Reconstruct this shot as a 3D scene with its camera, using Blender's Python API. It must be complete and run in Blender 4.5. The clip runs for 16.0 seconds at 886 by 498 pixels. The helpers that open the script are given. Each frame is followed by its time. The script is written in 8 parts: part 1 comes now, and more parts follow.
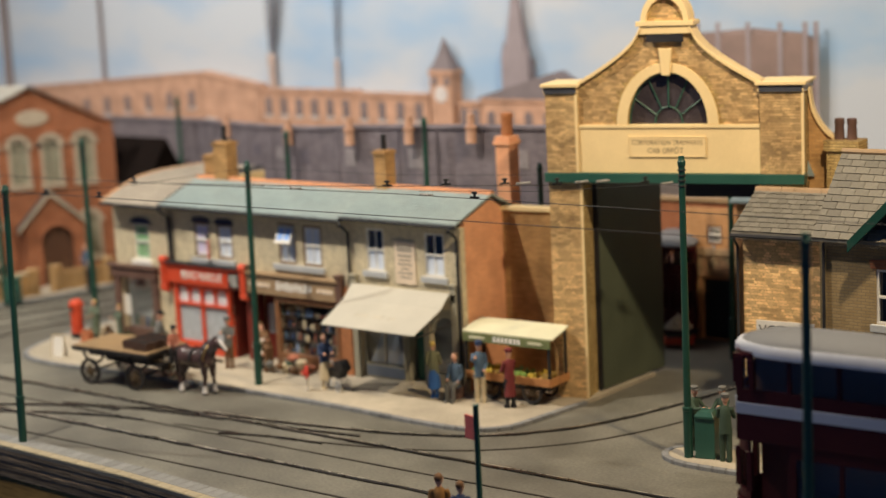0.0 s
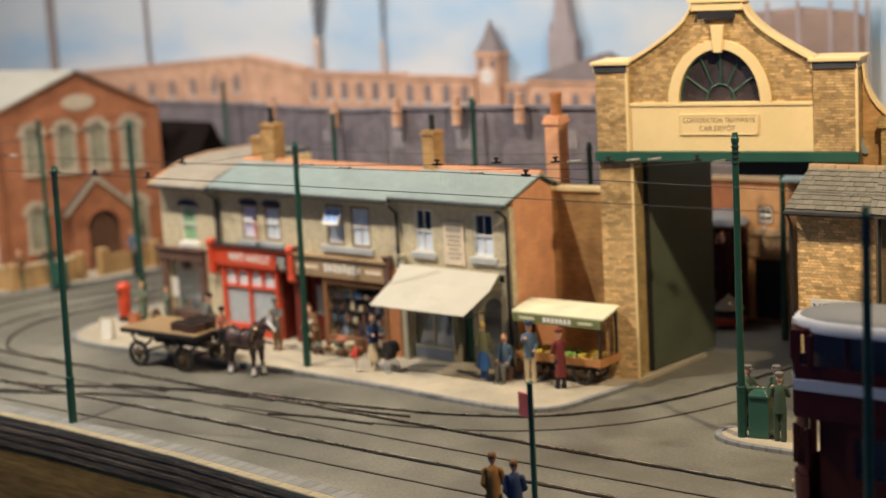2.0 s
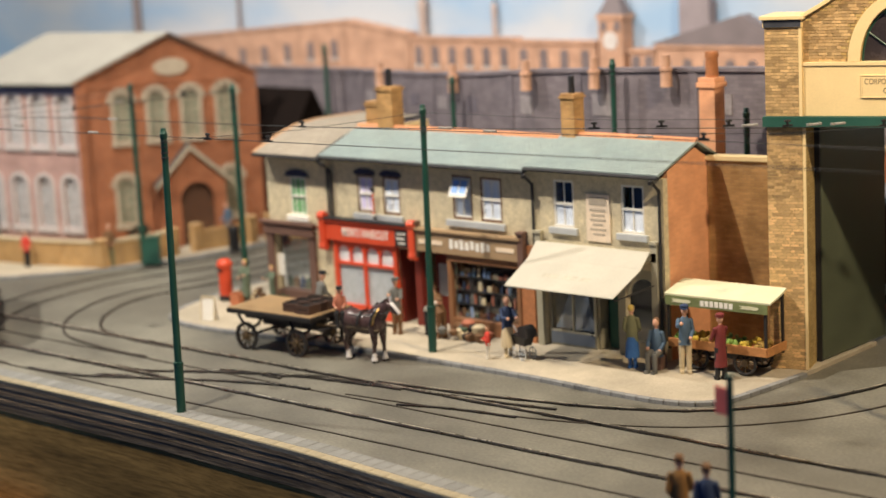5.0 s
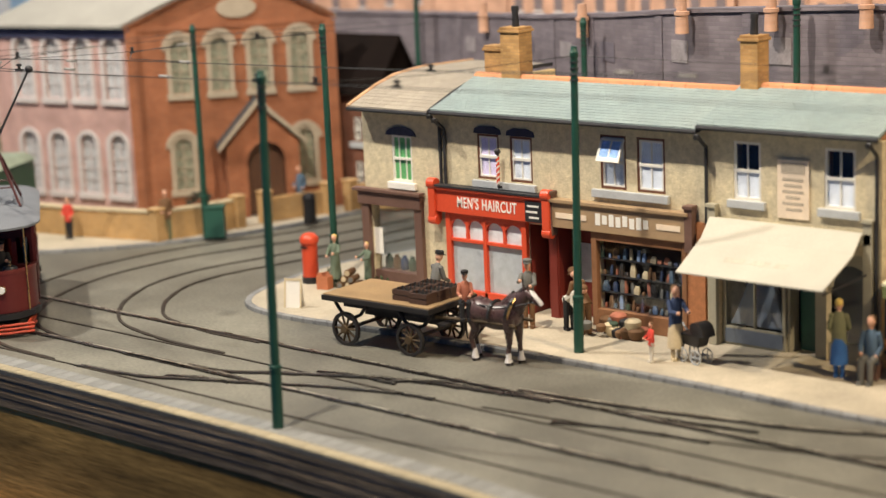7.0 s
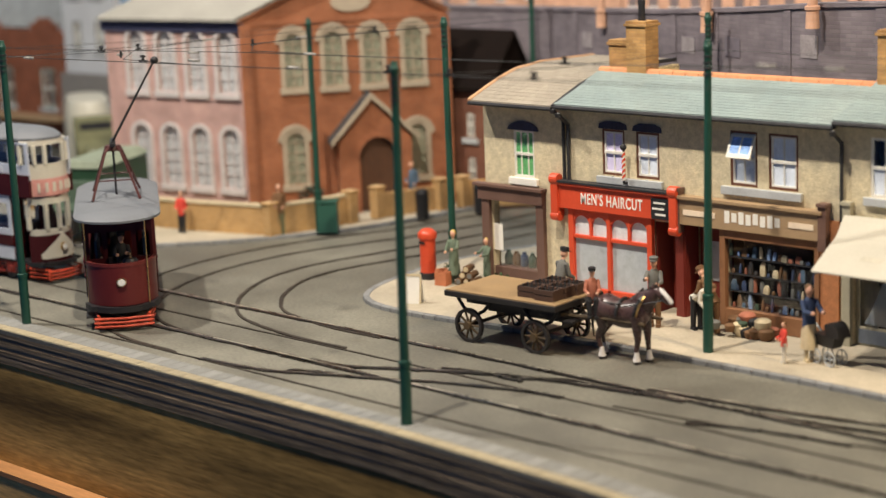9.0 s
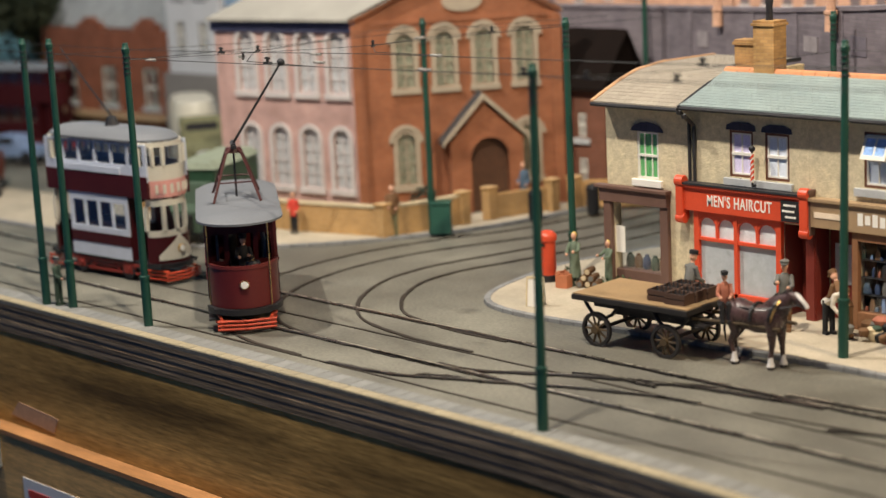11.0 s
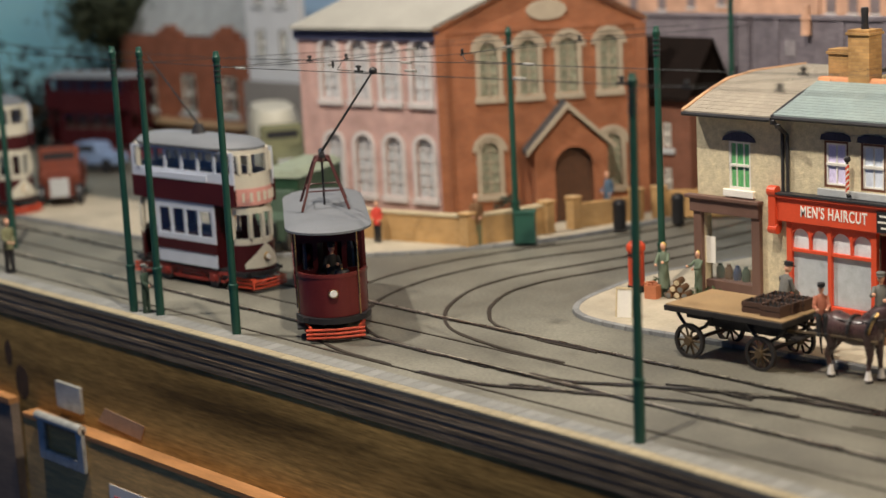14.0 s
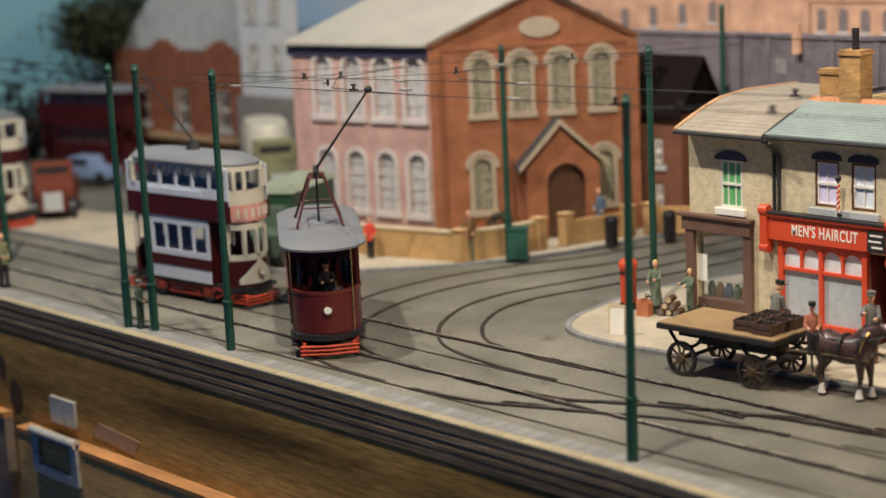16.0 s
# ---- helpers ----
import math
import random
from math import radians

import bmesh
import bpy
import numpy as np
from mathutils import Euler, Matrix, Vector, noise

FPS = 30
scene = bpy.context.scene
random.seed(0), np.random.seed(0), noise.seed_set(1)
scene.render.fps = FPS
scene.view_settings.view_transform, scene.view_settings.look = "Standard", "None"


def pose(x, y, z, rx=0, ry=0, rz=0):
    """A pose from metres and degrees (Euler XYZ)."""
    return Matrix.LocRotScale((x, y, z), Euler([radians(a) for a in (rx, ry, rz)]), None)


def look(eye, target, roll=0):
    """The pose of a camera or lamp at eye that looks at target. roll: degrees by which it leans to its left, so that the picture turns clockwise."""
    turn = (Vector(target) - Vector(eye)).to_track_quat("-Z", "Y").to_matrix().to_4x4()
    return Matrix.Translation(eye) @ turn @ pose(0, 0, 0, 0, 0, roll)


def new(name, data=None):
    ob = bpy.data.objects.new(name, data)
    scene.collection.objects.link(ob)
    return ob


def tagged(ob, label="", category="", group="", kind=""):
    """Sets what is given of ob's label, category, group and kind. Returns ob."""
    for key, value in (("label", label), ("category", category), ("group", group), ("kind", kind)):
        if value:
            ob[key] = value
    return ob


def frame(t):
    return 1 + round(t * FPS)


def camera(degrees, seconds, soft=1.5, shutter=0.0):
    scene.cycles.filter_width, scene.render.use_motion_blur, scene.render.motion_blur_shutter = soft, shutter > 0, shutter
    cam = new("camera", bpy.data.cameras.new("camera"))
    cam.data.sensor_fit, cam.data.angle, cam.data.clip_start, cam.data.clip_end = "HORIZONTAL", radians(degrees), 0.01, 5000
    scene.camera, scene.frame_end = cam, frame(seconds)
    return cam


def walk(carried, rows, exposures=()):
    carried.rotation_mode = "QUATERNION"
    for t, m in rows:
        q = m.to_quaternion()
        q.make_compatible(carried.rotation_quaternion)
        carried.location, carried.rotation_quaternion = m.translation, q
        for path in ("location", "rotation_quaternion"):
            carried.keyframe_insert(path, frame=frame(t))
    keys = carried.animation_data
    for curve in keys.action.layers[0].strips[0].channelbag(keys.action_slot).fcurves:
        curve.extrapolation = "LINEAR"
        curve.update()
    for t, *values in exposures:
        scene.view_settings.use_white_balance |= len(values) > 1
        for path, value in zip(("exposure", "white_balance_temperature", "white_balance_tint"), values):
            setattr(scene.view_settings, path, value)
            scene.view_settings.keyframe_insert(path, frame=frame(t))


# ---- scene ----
# ---- camera ----
cam = camera(27.52, 16.0)
# A shallow depth of field, as a close view of a small model has.
cam.data.dof.use_dof = True
cam.data.dof.focus_distance = 1.0
cam.data.dof.aperture_fstop = 7.0

# seconds, place in millimetres, yaw, pitch and roll in degrees
PATH = [
    (0.0, 923.4, -712.1, 315.1, 38.635, -10.174, -2.782),
    (0.5, 927.6, -710.7, 312.2, 39.037, -10.150, -3.134),
    (1.0, 923.5, -711.4, 311.0, 39.216, -10.262, -3.225),
    (1.5, 918.0, -712.3, 310.2, 39.453, -10.385, -3.232),
    (2.0, 914.4, -712.3, 307.6, 39.908, -10.415, -3.175),
    (2.5, 904.1, -713.9, 306.9, 40.182, -10.529, -3.193),
    (3.0, 899.2, -714.8, 304.5, 40.657, -10.469, -3.199),
    (3.5, 892.3, -718.2, 305.6, 41.121, -10.515, -3.393),
    (4.0, 890.0, -725.3, 304.8, 41.576, -10.457, -3.296),
    (6.5, 612.6, -547.4, 251.0, 41.502, -11.706, -2.752),
    (7.0, 601.9, -548.6, 250.7, 41.995, -11.853, -2.526),
    (7.5, 592.9, -549.7, 249.1, 42.458, -11.875, -2.301),
    (8.0, 586.9, -552.4, 247.5, 42.957, -11.835, -2.228),
    (8.5, 584.8, -549.6, 246.5, 43.981, -11.797, -2.563),
    (9.0, 575.9, -555.6, 246.4, 44.594, -11.720, -2.432),
    (9.5, 572.1, -558.5, 249.2, 45.592, -11.761, -2.675),
    (12.0, 535.8, -575.8, 249.9, 47.341, -11.684, -2.766),
    (12.5, 534.2, -576.8, 250.6, 47.677, -11.651, -2.739),
    (13.0, 532.0, -578.9, 250.6, 47.927, -11.622, -2.726),
    (13.5, 532.3, -577.1, 249.0, 48.439, -11.498, -2.802),
    (14.0, 534.4, -577.9, 249.9, 48.890, -11.371, -2.937),
    (14.5, 537.8, -580.5, 252.5, 49.125, -11.262, -2.978),
    (15.0, 540.6, -584.1, 255.8, 49.025, -11.205, -2.855),
    (15.5, 537.5, -584.1, 257.3, 48.744, -11.184, -2.774),
    (16.0, 536.9, -583.4, 255.0, 48.518, -11.053, -2.696),
]


def eye_pose(x, y, z, yaw, pitch, roll):
    return pose(x / 1000, y / 1000, z / 1000, 90 + pitch, 0, yaw) @ pose(0, 0, 0, 0, 0, roll)


walk(cam, [(t, eye_pose(*p)) for t, *p in PATH], [(0.0, -0.38), (1.5, -0.30), (2.5, -0.17), (4.0, -0.10), (6.5, 0.05), (8.0, -0.02), (9.5, -0.08), (12.0, -0.16), (16.0, -0.24)])

# ---- light ----
world = bpy.data.worlds.new("hall")
scene.world = world
world.use_nodes = True
world.node_tree.nodes["Background"].inputs[0].default_value = (0.18, 0.40, 1.0, 1)
world.node_tree.nodes["Background"].inputs[1].default_value = 0.135
scene.view_settings.exposure = 0.0


def lamp(name, x, y, z, target, power, size, colour, cone=115):
    data = bpy.data.lights.new(name, "SPOT")
    data.energy, data.color, data.shadow_soft_size = power, colour, size / 1000
    data.spot_size, data.spot_blend = radians(cone), 0.6
    ob = new(name, data)
    ob.matrix_world = look((x / 1000, y / 1000, z / 1000), [v / 1000 for v in target])
    return ob


WARM = (1.0, 0.88, 0.73)
lamp("pelmet_lamp", 615, 55, 550, (290, 190, 60), 14.5, 12, (1.0, 0.78, 0.50), 125)
lamp("pelmet_lamp", -10, -105, 710, (-40, 190, 20), 23.5, 12, WARM)
lamp("pelmet_lamp", -480, -90, 710, (-455, 230, 20), 22.3, 12, (1.0, 0.92, 0.80))
# added fill lights that brighten the sky boards; no such fittings are known
lamp("backdrop_lamp", -420, 380, 620, (-420, 600, 150), 3.0, 60, (1.0, 0.93, 0.84), 92)
lamp("backdrop_lamp", -980, 300, 600, (-1290, 470, 140), 4.5, 60, (1.0, 0.93, 0.84), 92)
lamp("backdrop_lamp", 120, 380, 620, (120, 600, 150), 3.0, 60, (1.0, 0.93, 0.84), 92)

# ---- mesh helpers, all in millimetres ----
K = 0.001


class Geo:
    """Collects vertices and faces; m places what is added next."""

    def __init__(self, m=None):
        self.v, self.f, self.mi, self.m, self.slot = [], [], [], m or Matrix(), 0

    def add(self, verts, faces):
        o = len(self.v)
        self.v += [self.m @ Vector(p) for p in verts]
        self.f += [[i + o for i in f] for f in faces]
        self.mi += [self.slot] * len(faces)
        return self

    def box(self, x0, x1, y0, y1, z0, z1):
        v = [(x, y, z) for z in (z0, z1) for y in (y0, y1) for x in (x0, x1)]
        return self.add(v, [(0, 2, 3, 1), (4, 5, 7, 6), (0, 1, 5, 4), (2, 6, 7, 3), (0, 4, 6, 2), (1, 3, 7, 5)])

    def prism(self, poly, a0, a1, axis="y"):
        """Extrudes a polygon: (x, z) along y, (x, y) along z, (y, z) along x."""
        put = {"y": lambda p, a: (p[0], a, p[1]), "z": lambda p, a: (p[0], p[1], a), "x": lambda p, a: (a, p[0], p[1])}[axis]
        n = len(poly)
        v = [put(p, a0) for p in poly] + [put(p, a1) for p in poly]
        f = [tuple(range(n)), tuple(range(2 * n - 1, n - 1, -1))] + [(i, i + n, (i + 1) % n + n, (i + 1) % n) for i in range(n)]
        return self.add(v, f)

    def cyl(self, p0, p1, r0, r1=None, n=10):
        p0, p1, r1 = Vector(p0), Vector(p1), r0 if r1 is None else r1
        q = (p1 - p0).to_track_quat("Z", "Y")
        v = []
        for p, r in ((p0, r0), (p1, r1)):
            v += [p + q @ Vector((r * math.cos(math.tau * i / n), r * math.sin(math.tau * i / n), 0)) for i in range(n)]
        f = [tuple(range(n - 1, -1, -1)), tuple(range(n, 2 * n))] + [(i, (i + 1) % n, (i + 1) % n + n, i + n) for i in range(n)]
        return self.add(v, f)

    def tube(self, pts, r, n=6):
        for a, b in zip(pts, pts[1:]):
            self.cyl(a, b, r, r, n)
        return self

    def ball(self, c, r, n=10, h=6):
        r = r if isinstance(r, tuple) else (r, r, r)
        v = [(c[0], c[1], c[2] - r[2])]
        for j in range(1, h):
            a = math.pi * j / h - math.pi / 2
            v += [(c[0] + r[0] * math.cos(a) * math.cos(math.tau * i / n), c[1] + r[1] * math.cos(a) * math.sin(math.tau * i / n), c[2] + r[2] * math.sin(a)) for i in range(n)]
        v.append((c[0], c[1], c[2] + r[2]))
        f = [(0, 1 + (i + 1) % n, 1 + i) for i in range(n)]
        for j in range(h - 2):
            f += [(1 + j * n + i, 1 + j * n + (i + 1) % n, 1 + (j + 1) * n + (i + 1) % n, 1 + (j + 1) * n + i) for i in range(n)]
        t = len(v) - 1
        f += [(t, t - n + i, t - n + (i + 1) % n) for i in range(n)]
        return self.add(v, f)

    def lathe(self, profile, c=(0, 0, 0), n=14):
        v = [(c[0] + r * math.cos(math.tau * i / n), c[1] + r * math.sin(math.tau * i / n), c[2] + z) for r, z in profile for i in range(n)]
        f = [(j * n + i, j * n + (i + 1) % n, (j + 1) * n + (i + 1) % n, (j + 1) * n + i) for j in range(len(profile) - 1) for i in range(n)]
        f += [tuple(range(n - 1, -1, -1)), tuple(range(len(v) - n, len(v)))]
        return self.add(v, f)

    def loft(self, rings):
        """Skins rings of equally many points and closes both ends."""
        n, v = len(rings[0]), [p for r in rings for p in r]
        f = [(j * n + i, j * n + (i + 1) % n, (j + 1) * n + (i + 1) % n, (j + 1) * n + i) for j in range(len(rings) - 1) for i in range(n)]
        f += [tuple(range(n - 1, -1, -1)), tuple(range(len(v) - n, len(v)))]
        return self.add(v, f)

    def ribbon(self, pts, w0, w1, z0, z1):
        """A bar along a line on the ground, from w0 to w1 to the left of it."""
        rings, n = [], len(pts)
        for i, p in enumerate(pts):
            a, b = Vector(pts[max(i - 1, 0)]), Vector(pts[min(i + 1, n - 1)])
            d = (b - a).normalized()
            s = Vector((-d.y, d.x))
            q0, q1 = Vector(p) + s * w0, Vector(p) + s * w1
            rings.append([(q0.x, q0.y, z0), (q0.x, q0.y, z1), (q1.x, q1.y, z1), (q1.x, q1.y, z0)])
        return self.loft(rings)

    def wall(self, w, h, t, holes=(), x0=0.0, z0=0.0):
        """A wall from x0 to x0 + w, of thickness t behind y = 0, with holes (xa, xb, za, zb) through it."""
        xs = sorted({x0, x0 + w, *(v for o in holes for v in o[:2])})
        zs = sorted({z0, z0 + h, *(v for o in holes for v in o[2:4])})
        nx, nz = len(xs), len(zs)

        def solid(i, j):
            if not (0 <= i < nx - 1 and 0 <= j < nz - 1):
                return False
            cx, cz = (xs[i] + xs[i + 1]) / 2, (zs[j] + zs[j + 1]) / 2
            return not any(a < cx < b and c < cz < d for a, b, c, d in (o[:4] for o in holes))

        def at(i, j, back):
            return back * nx * nz + j * nx + i

        v = [(x, y, z) for y in (0, t) for z in zs for x in xs]
        f = []
        for i in range(nx - 1):
            for j in range(nz - 1):
                if not solid(i, j):
                    continue
                f += [(at(i, j, 0), at(i + 1, j, 0), at(i + 1, j + 1, 0), at(i, j + 1, 0)), (at(i, j, 1), at(i, j + 1, 1), at(i + 1, j + 1, 1), at(i + 1, j, 1))]
                for di, dj, p, q in ((-1, 0, (i, j), (i, j + 1)), (1, 0, (i + 1, j + 1), (i + 1, j)), (0, -1, (i + 1, j), (i, j)), (0, 1, (i, j + 1), (i + 1, j + 1))):
                    if not solid(i + di, j + dj):
                        f.append((at(*p, 0), at(*q, 0), at(*q, 1), at(*p, 1)))
        return self.add(v, f)


def at(x=0.0, y=0.0, z=0.0, rz=0.0, rx=0.0, ry=0.0):
    """A pose inside a mesh or under a parent, in millimetres."""
    return Matrix.Translation((x, y, z)) @ Euler((radians(rx), radians(ry), radians(rz))).to_matrix().to_4x4()


def placed(m):
    m = m.copy()
    m.translation *= K
    return m


def mesh_of(name, geo, mats):
    me = bpy.data.meshes.new(name)
    me.from_pydata([(p[0] * K, p[1] * K, p[2] * K) for p in geo.v], [], geo.f)
    for mt in mats if isinstance(mats, (list, tuple)) else [mats]:
        me.materials.append(mt)
    if isinstance(mats, (list, tuple)):
        me.polygons.foreach_set("material_index", geo.mi)
    me.update()
    return me


def finish(ob, bevel, smooth):
    if smooth:
        ob.data.polygons.foreach_set("use_smooth", [True] * len(ob.data.polygons))
        ob.data.set_sharp_from_angle(angle=radians(42))
    if bevel:
        md = ob.modifiers.new("bevel", "BEVEL")
        md.width, md.segments, md.limit_method, md.angle_limit = bevel * K, 2, "ANGLE", radians(50)
    return ob


def part(name, geo, mats, parent, label="", bevel=0.0, smooth=False, m=None):
    """One mesh object under a thing or under a part of it."""
    ob = new(name, mesh_of(name, geo, mats))
    ob.parent = parent
    if m is not None:
        ob.matrix_basis = placed(m)
    if mats == bpy.data.materials.get("window_glass"):
        ob.visible_shadow = False
    return tagged(finish(ob, bevel, smooth), label)


def thing(name, m, label, category, group="", kind=""):
    """An Empty at the base of a thing, for its parts."""
    ob = new(name)
    ob.empty_display_size = 0.01
    ob.matrix_basis = placed(m)
    return tagged(ob, label, category, group, kind)


def solo(name, geo, mats, label, category, m=None, group="", kind="", bevel=0.0, smooth=False):
    """A thing of a single mesh."""
    ob = new(name, mesh_of(name, geo, mats))
    if m is not None:
        ob.matrix_basis = placed(m)
    return tagged(finish(ob, bevel, smooth), label, category, group, kind)


def curve_through(pts, step=8.0):
    """A smooth line through the points (Catmull-Rom)."""
    pts = [Vector(p) for p in pts]
    ext = [2 * pts[0] - pts[1], *pts, 2 * pts[-1] - pts[-2]]
    out = []
    for a, b, c, d in zip(ext, ext[1:], ext[2:], ext[3:]):
        n = max(1, int((c - b).length / step))
        for i in range(n):
            t = i / n
            out.append(0.5 * (2 * b + (c - a) * t + (2 * a - 5 * b + 4 * c - d) * t * t + (3 * b - a - 3 * c + d) * t ** 3))
    return out + [pts[-1]]


def word(text, size, mats, parent, m, name="lettering", depth=0.15, width=None, spacing=1.0, bold=0.0):
    """Raised letters of the built-in font, as a mesh; they stand in x-z and face -y."""
    cu = bpy.data.curves.new(name, "FONT")
    cu.body, cu.size, cu.extrude, cu.align_x, cu.align_y, cu.space_character = text, size * K, depth * K, "CENTER", "CENTER", spacing
    cu.offset = bold * K
    tmp = bpy.data.objects.new(name, cu)
    scene.collection.objects.link(tmp)
    dg = bpy.context.evaluated_depsgraph_get()
    me = bpy.data.meshes.new_from_object(tmp.evaluated_get(dg))
    bpy.data.objects.remove(tmp)
    bpy.data.curves.remove(cu)
    xs = [v.co.x for v in me.vertices]
    sx = width * K / (max(xs) - min(xs)) if width else 1.0
    me.transform(Matrix.Rotation(radians(90), 4, "X") @ Matrix.Diagonal((sx, 1, 1, 1)))
    me.materials.clear()
    me.materials.append(mats)
    ob = new(name, me)
    ob.parent = parent
    ob.matrix_basis = placed(m)
    return ob


# ---- materials ----
def mat(name, colour, rough=0.6, metal=0.0, var=0.18, size=12.0, bump=0.15, fine=1.2, tint=None, spec=0.4, piece=0.0, island=0.0, grain_x=0.0):
    """Paint, wood, metal or stone: two scales of noise vary colour, gloss and relief. size and fine are in millimetres."""
    mt = bpy.data.materials.new(name)
    mt.use_nodes = True
    nt = mt.node_tree
    nd, ln = nt.nodes, nt.links
    bs = nd["Principled BSDF"]
    bs.inputs["Metallic"].default_value = metal
    bs.inputs["Specular IOR Level"].default_value = spec
    co = nd.new("ShaderNodeTexCoord")
    where = co.outputs["Object"]
    if grain_x:
        mp = nd.new("ShaderNodeMapping")
        mp.inputs["Scale"].default_value = (grain_x, 1, 1)
        ln.new(where, mp.inputs[0])
        where = mp.outputs[0]

    def noise_at(mm, detail=4.0):
        n = nd.new("ShaderNodeTexNoise")
        n.inputs["Scale"].default_value, n.inputs["Detail"].default_value, n.inputs["Roughness"].default_value = 1000.0 / mm, detail, 0.62
        ln.new(where, n.inputs["Vector"])
        return n.outputs["Fac"]

    def remap(sock, a, b):
        r = nd.new("ShaderNodeMapRange")
        r.inputs["From Min"].default_value, r.inputs["From Max"].default_value = 0.3, 0.7
        r.inputs["To Min"].default_value, r.inputs["To Max"].default_value = a, b
        ln.new(sock, r.inputs["Value"])
        return r.outputs["Result"]

    def times(sock, other):
        m = nd.new("ShaderNodeMath")
        m.operation = "MULTIPLY"
        ln.new(sock, m.inputs[0])
        ln.new(other, m.inputs[1])
        return m.outputs[0]

    coarse, grain = noise_at(size), noise_at(fine, 3.0)
    value = times(remap(coarse, 1 - var, 1 + var), remap(grain, 1 - var * 0.6, 1 + var * 0.6))
    if piece:
        info = nd.new("ShaderNodeObjectInfo")
        r = nd.new("ShaderNodeMapRange")
        r.inputs["To Min"].default_value, r.inputs["To Max"].default_value = 1 - piece, 1 + piece
        ln.new(info.outputs["Random"], r.inputs["Value"])
        value = times(value, r.outputs["Result"])
    if island:
        info = nd.new("ShaderNodeNewGeometry")
        r = nd.new("ShaderNodeMapRange")
        r.inputs["To Min"].default_value, r.inputs["To Max"].default_value = 1 - island, 1 + island
        ln.new(info.outputs["Random Per Island"], r.inputs["Value"])
        value = times(value, r.outputs["Result"])
    mix = nd.new("ShaderNodeMix")
    mix.data_type = "RGBA"
    mix.inputs[6].default_value = (*colour, 1)
    mix.inputs[7].default_value = (*(tint or colour), 1)
    ln.new(remap(noise_at(size * 2.3), 0, 1), mix.inputs[0])
    mul = nd.new("ShaderNodeVectorMath")
    mul.operation = "SCALE"
    ln.new(mix.outputs[2], mul.inputs[0])
    ln.new(value, mul.inputs["Scale"])
    ln.new(mul.outputs[0], bs.inputs["Base Color"])
    ln.new(remap(coarse, max(0.03, rough - 0.1), min(1, rough + 0.1)), bs.inputs["Roughness"])
    if bump:
        b = nd.new("ShaderNodeBump")
        b.inputs["Strength"].default_value, b.inputs["Distance"].default_value = bump, 0.0004
        ln.new(grain, b.inputs["Height"])
        ln.new(b.outputs[0], bs.inputs["Normal"])
    return mt


def brick_mat(name, c1, c2, mortar, w=5.0, h=1.75, joint=0.28, rough=0.85, var=0.2):
    """Brickwork for walls that stand in the x-z plane of their object."""
    mt = bpy.data.materials.new(name)
    mt.use_nodes = True
    nd, ln = mt.node_tree.nodes, mt.node_tree.links
    bs = nd["Principled BSDF"]
    bs.inputs["Specular IOR Level"].default_value = 0.25
    co, sep, com = nd.new("ShaderNodeTexCoord"), nd.new("ShaderNodeSeparateXYZ"), nd.new("ShaderNodeCombineXYZ")
    ln.new(co.outputs["Object"], sep.inputs[0])
    add = nd.new("ShaderNodeMath")
    add.operation = "ADD"
    ln.new(sep.outputs["X"], add.inputs[0])
    ln.new(sep.outputs["Y"], add.inputs[1])
    ln.new(add.outputs[0], com.inputs[0])
    ln.new(sep.outputs["Z"], com.inputs[1])
    br = nd.new("ShaderNodeTexBrick")
    ln.new(com.outputs[0], br.inputs["Vector"])
    for key, v in (("Color1", (*c1, 1)), ("Color2", (*c2, 1)), ("Mortar", (*mortar, 1)), ("Scale", 1000.0), ("Mortar Size", joint), ("Mortar Smooth", 0.3), ("Bias", -0.1), ("Brick Width", w), ("Row Height", h)):
        br.inputs[key].default_value = v
    n = nd.new("ShaderNodeTexNoise")
    n.inputs["Scale"].default_value, n.inputs["Detail"].default_value = 60.0, 6.0
    ln.new(co.outputs["Object"], n.inputs["Vector"])
    r = nd.new("ShaderNodeMapRange")
    r.inputs["From Min"].default_value, r.inputs["From Max"].default_value = 0.3, 0.7
    r.inputs["To Min"].default_value, r.inputs["To Max"].default_value = 1 - var, 1 + var
    ln.new(n.outputs["Fac"], r.inputs["Value"])
    mul = nd.new("ShaderNodeVectorMath")
    mul.operation = "SCALE"
    ln.new(br.outputs["Color"], mul.inputs[0])
    ln.new(r.outputs["Result"], mul.inputs["Scale"])
    ln.new(mul.outputs[0], bs.inputs["Base Color"])
    bs.inputs["Roughness"].default_value = rough
    b = nd.new("ShaderNodeBump")
    b.invert = True
    b.inputs["Strength"].default_value, b.inputs["Distance"].default_value = 0.5, 0.0003
    ln.new(br.outputs["Fac"], b.inputs["Height"])
    ln.new(b.outputs[0], bs.inputs["Normal"])
    return mt


def glass_mat(name, colour=(0.96, 0.98, 1.0), rough=0.05, alpha=0.25):
    mt = bpy.data.materials.new(name)
    mt.use_nodes = True
    nd, ln = mt.node_tree.nodes, mt.node_tree.links
    out = nd["Material Output"]
    tr, gl, mx, fr = nd.new("ShaderNodeBsdfTransparent"), nd.new("ShaderNodeBsdfGlossy"), nd.new("ShaderNodeMixShader"), nd.new("ShaderNodeLayerWeight")
    tr.inputs[0].default_value = (*colour, 1)
    gl.inputs["Roughness"].default_value = rough
    fr.inputs[0].default_value = 0.12
    for a, b in ((fr.outputs[1], mx.inputs[0]), (tr.outputs[0], mx.inputs[1]), (gl.outputs[0], mx.inputs[2]), (mx.outputs[0], out.inputs[0])):
        ln.new(a, b)
    return mt


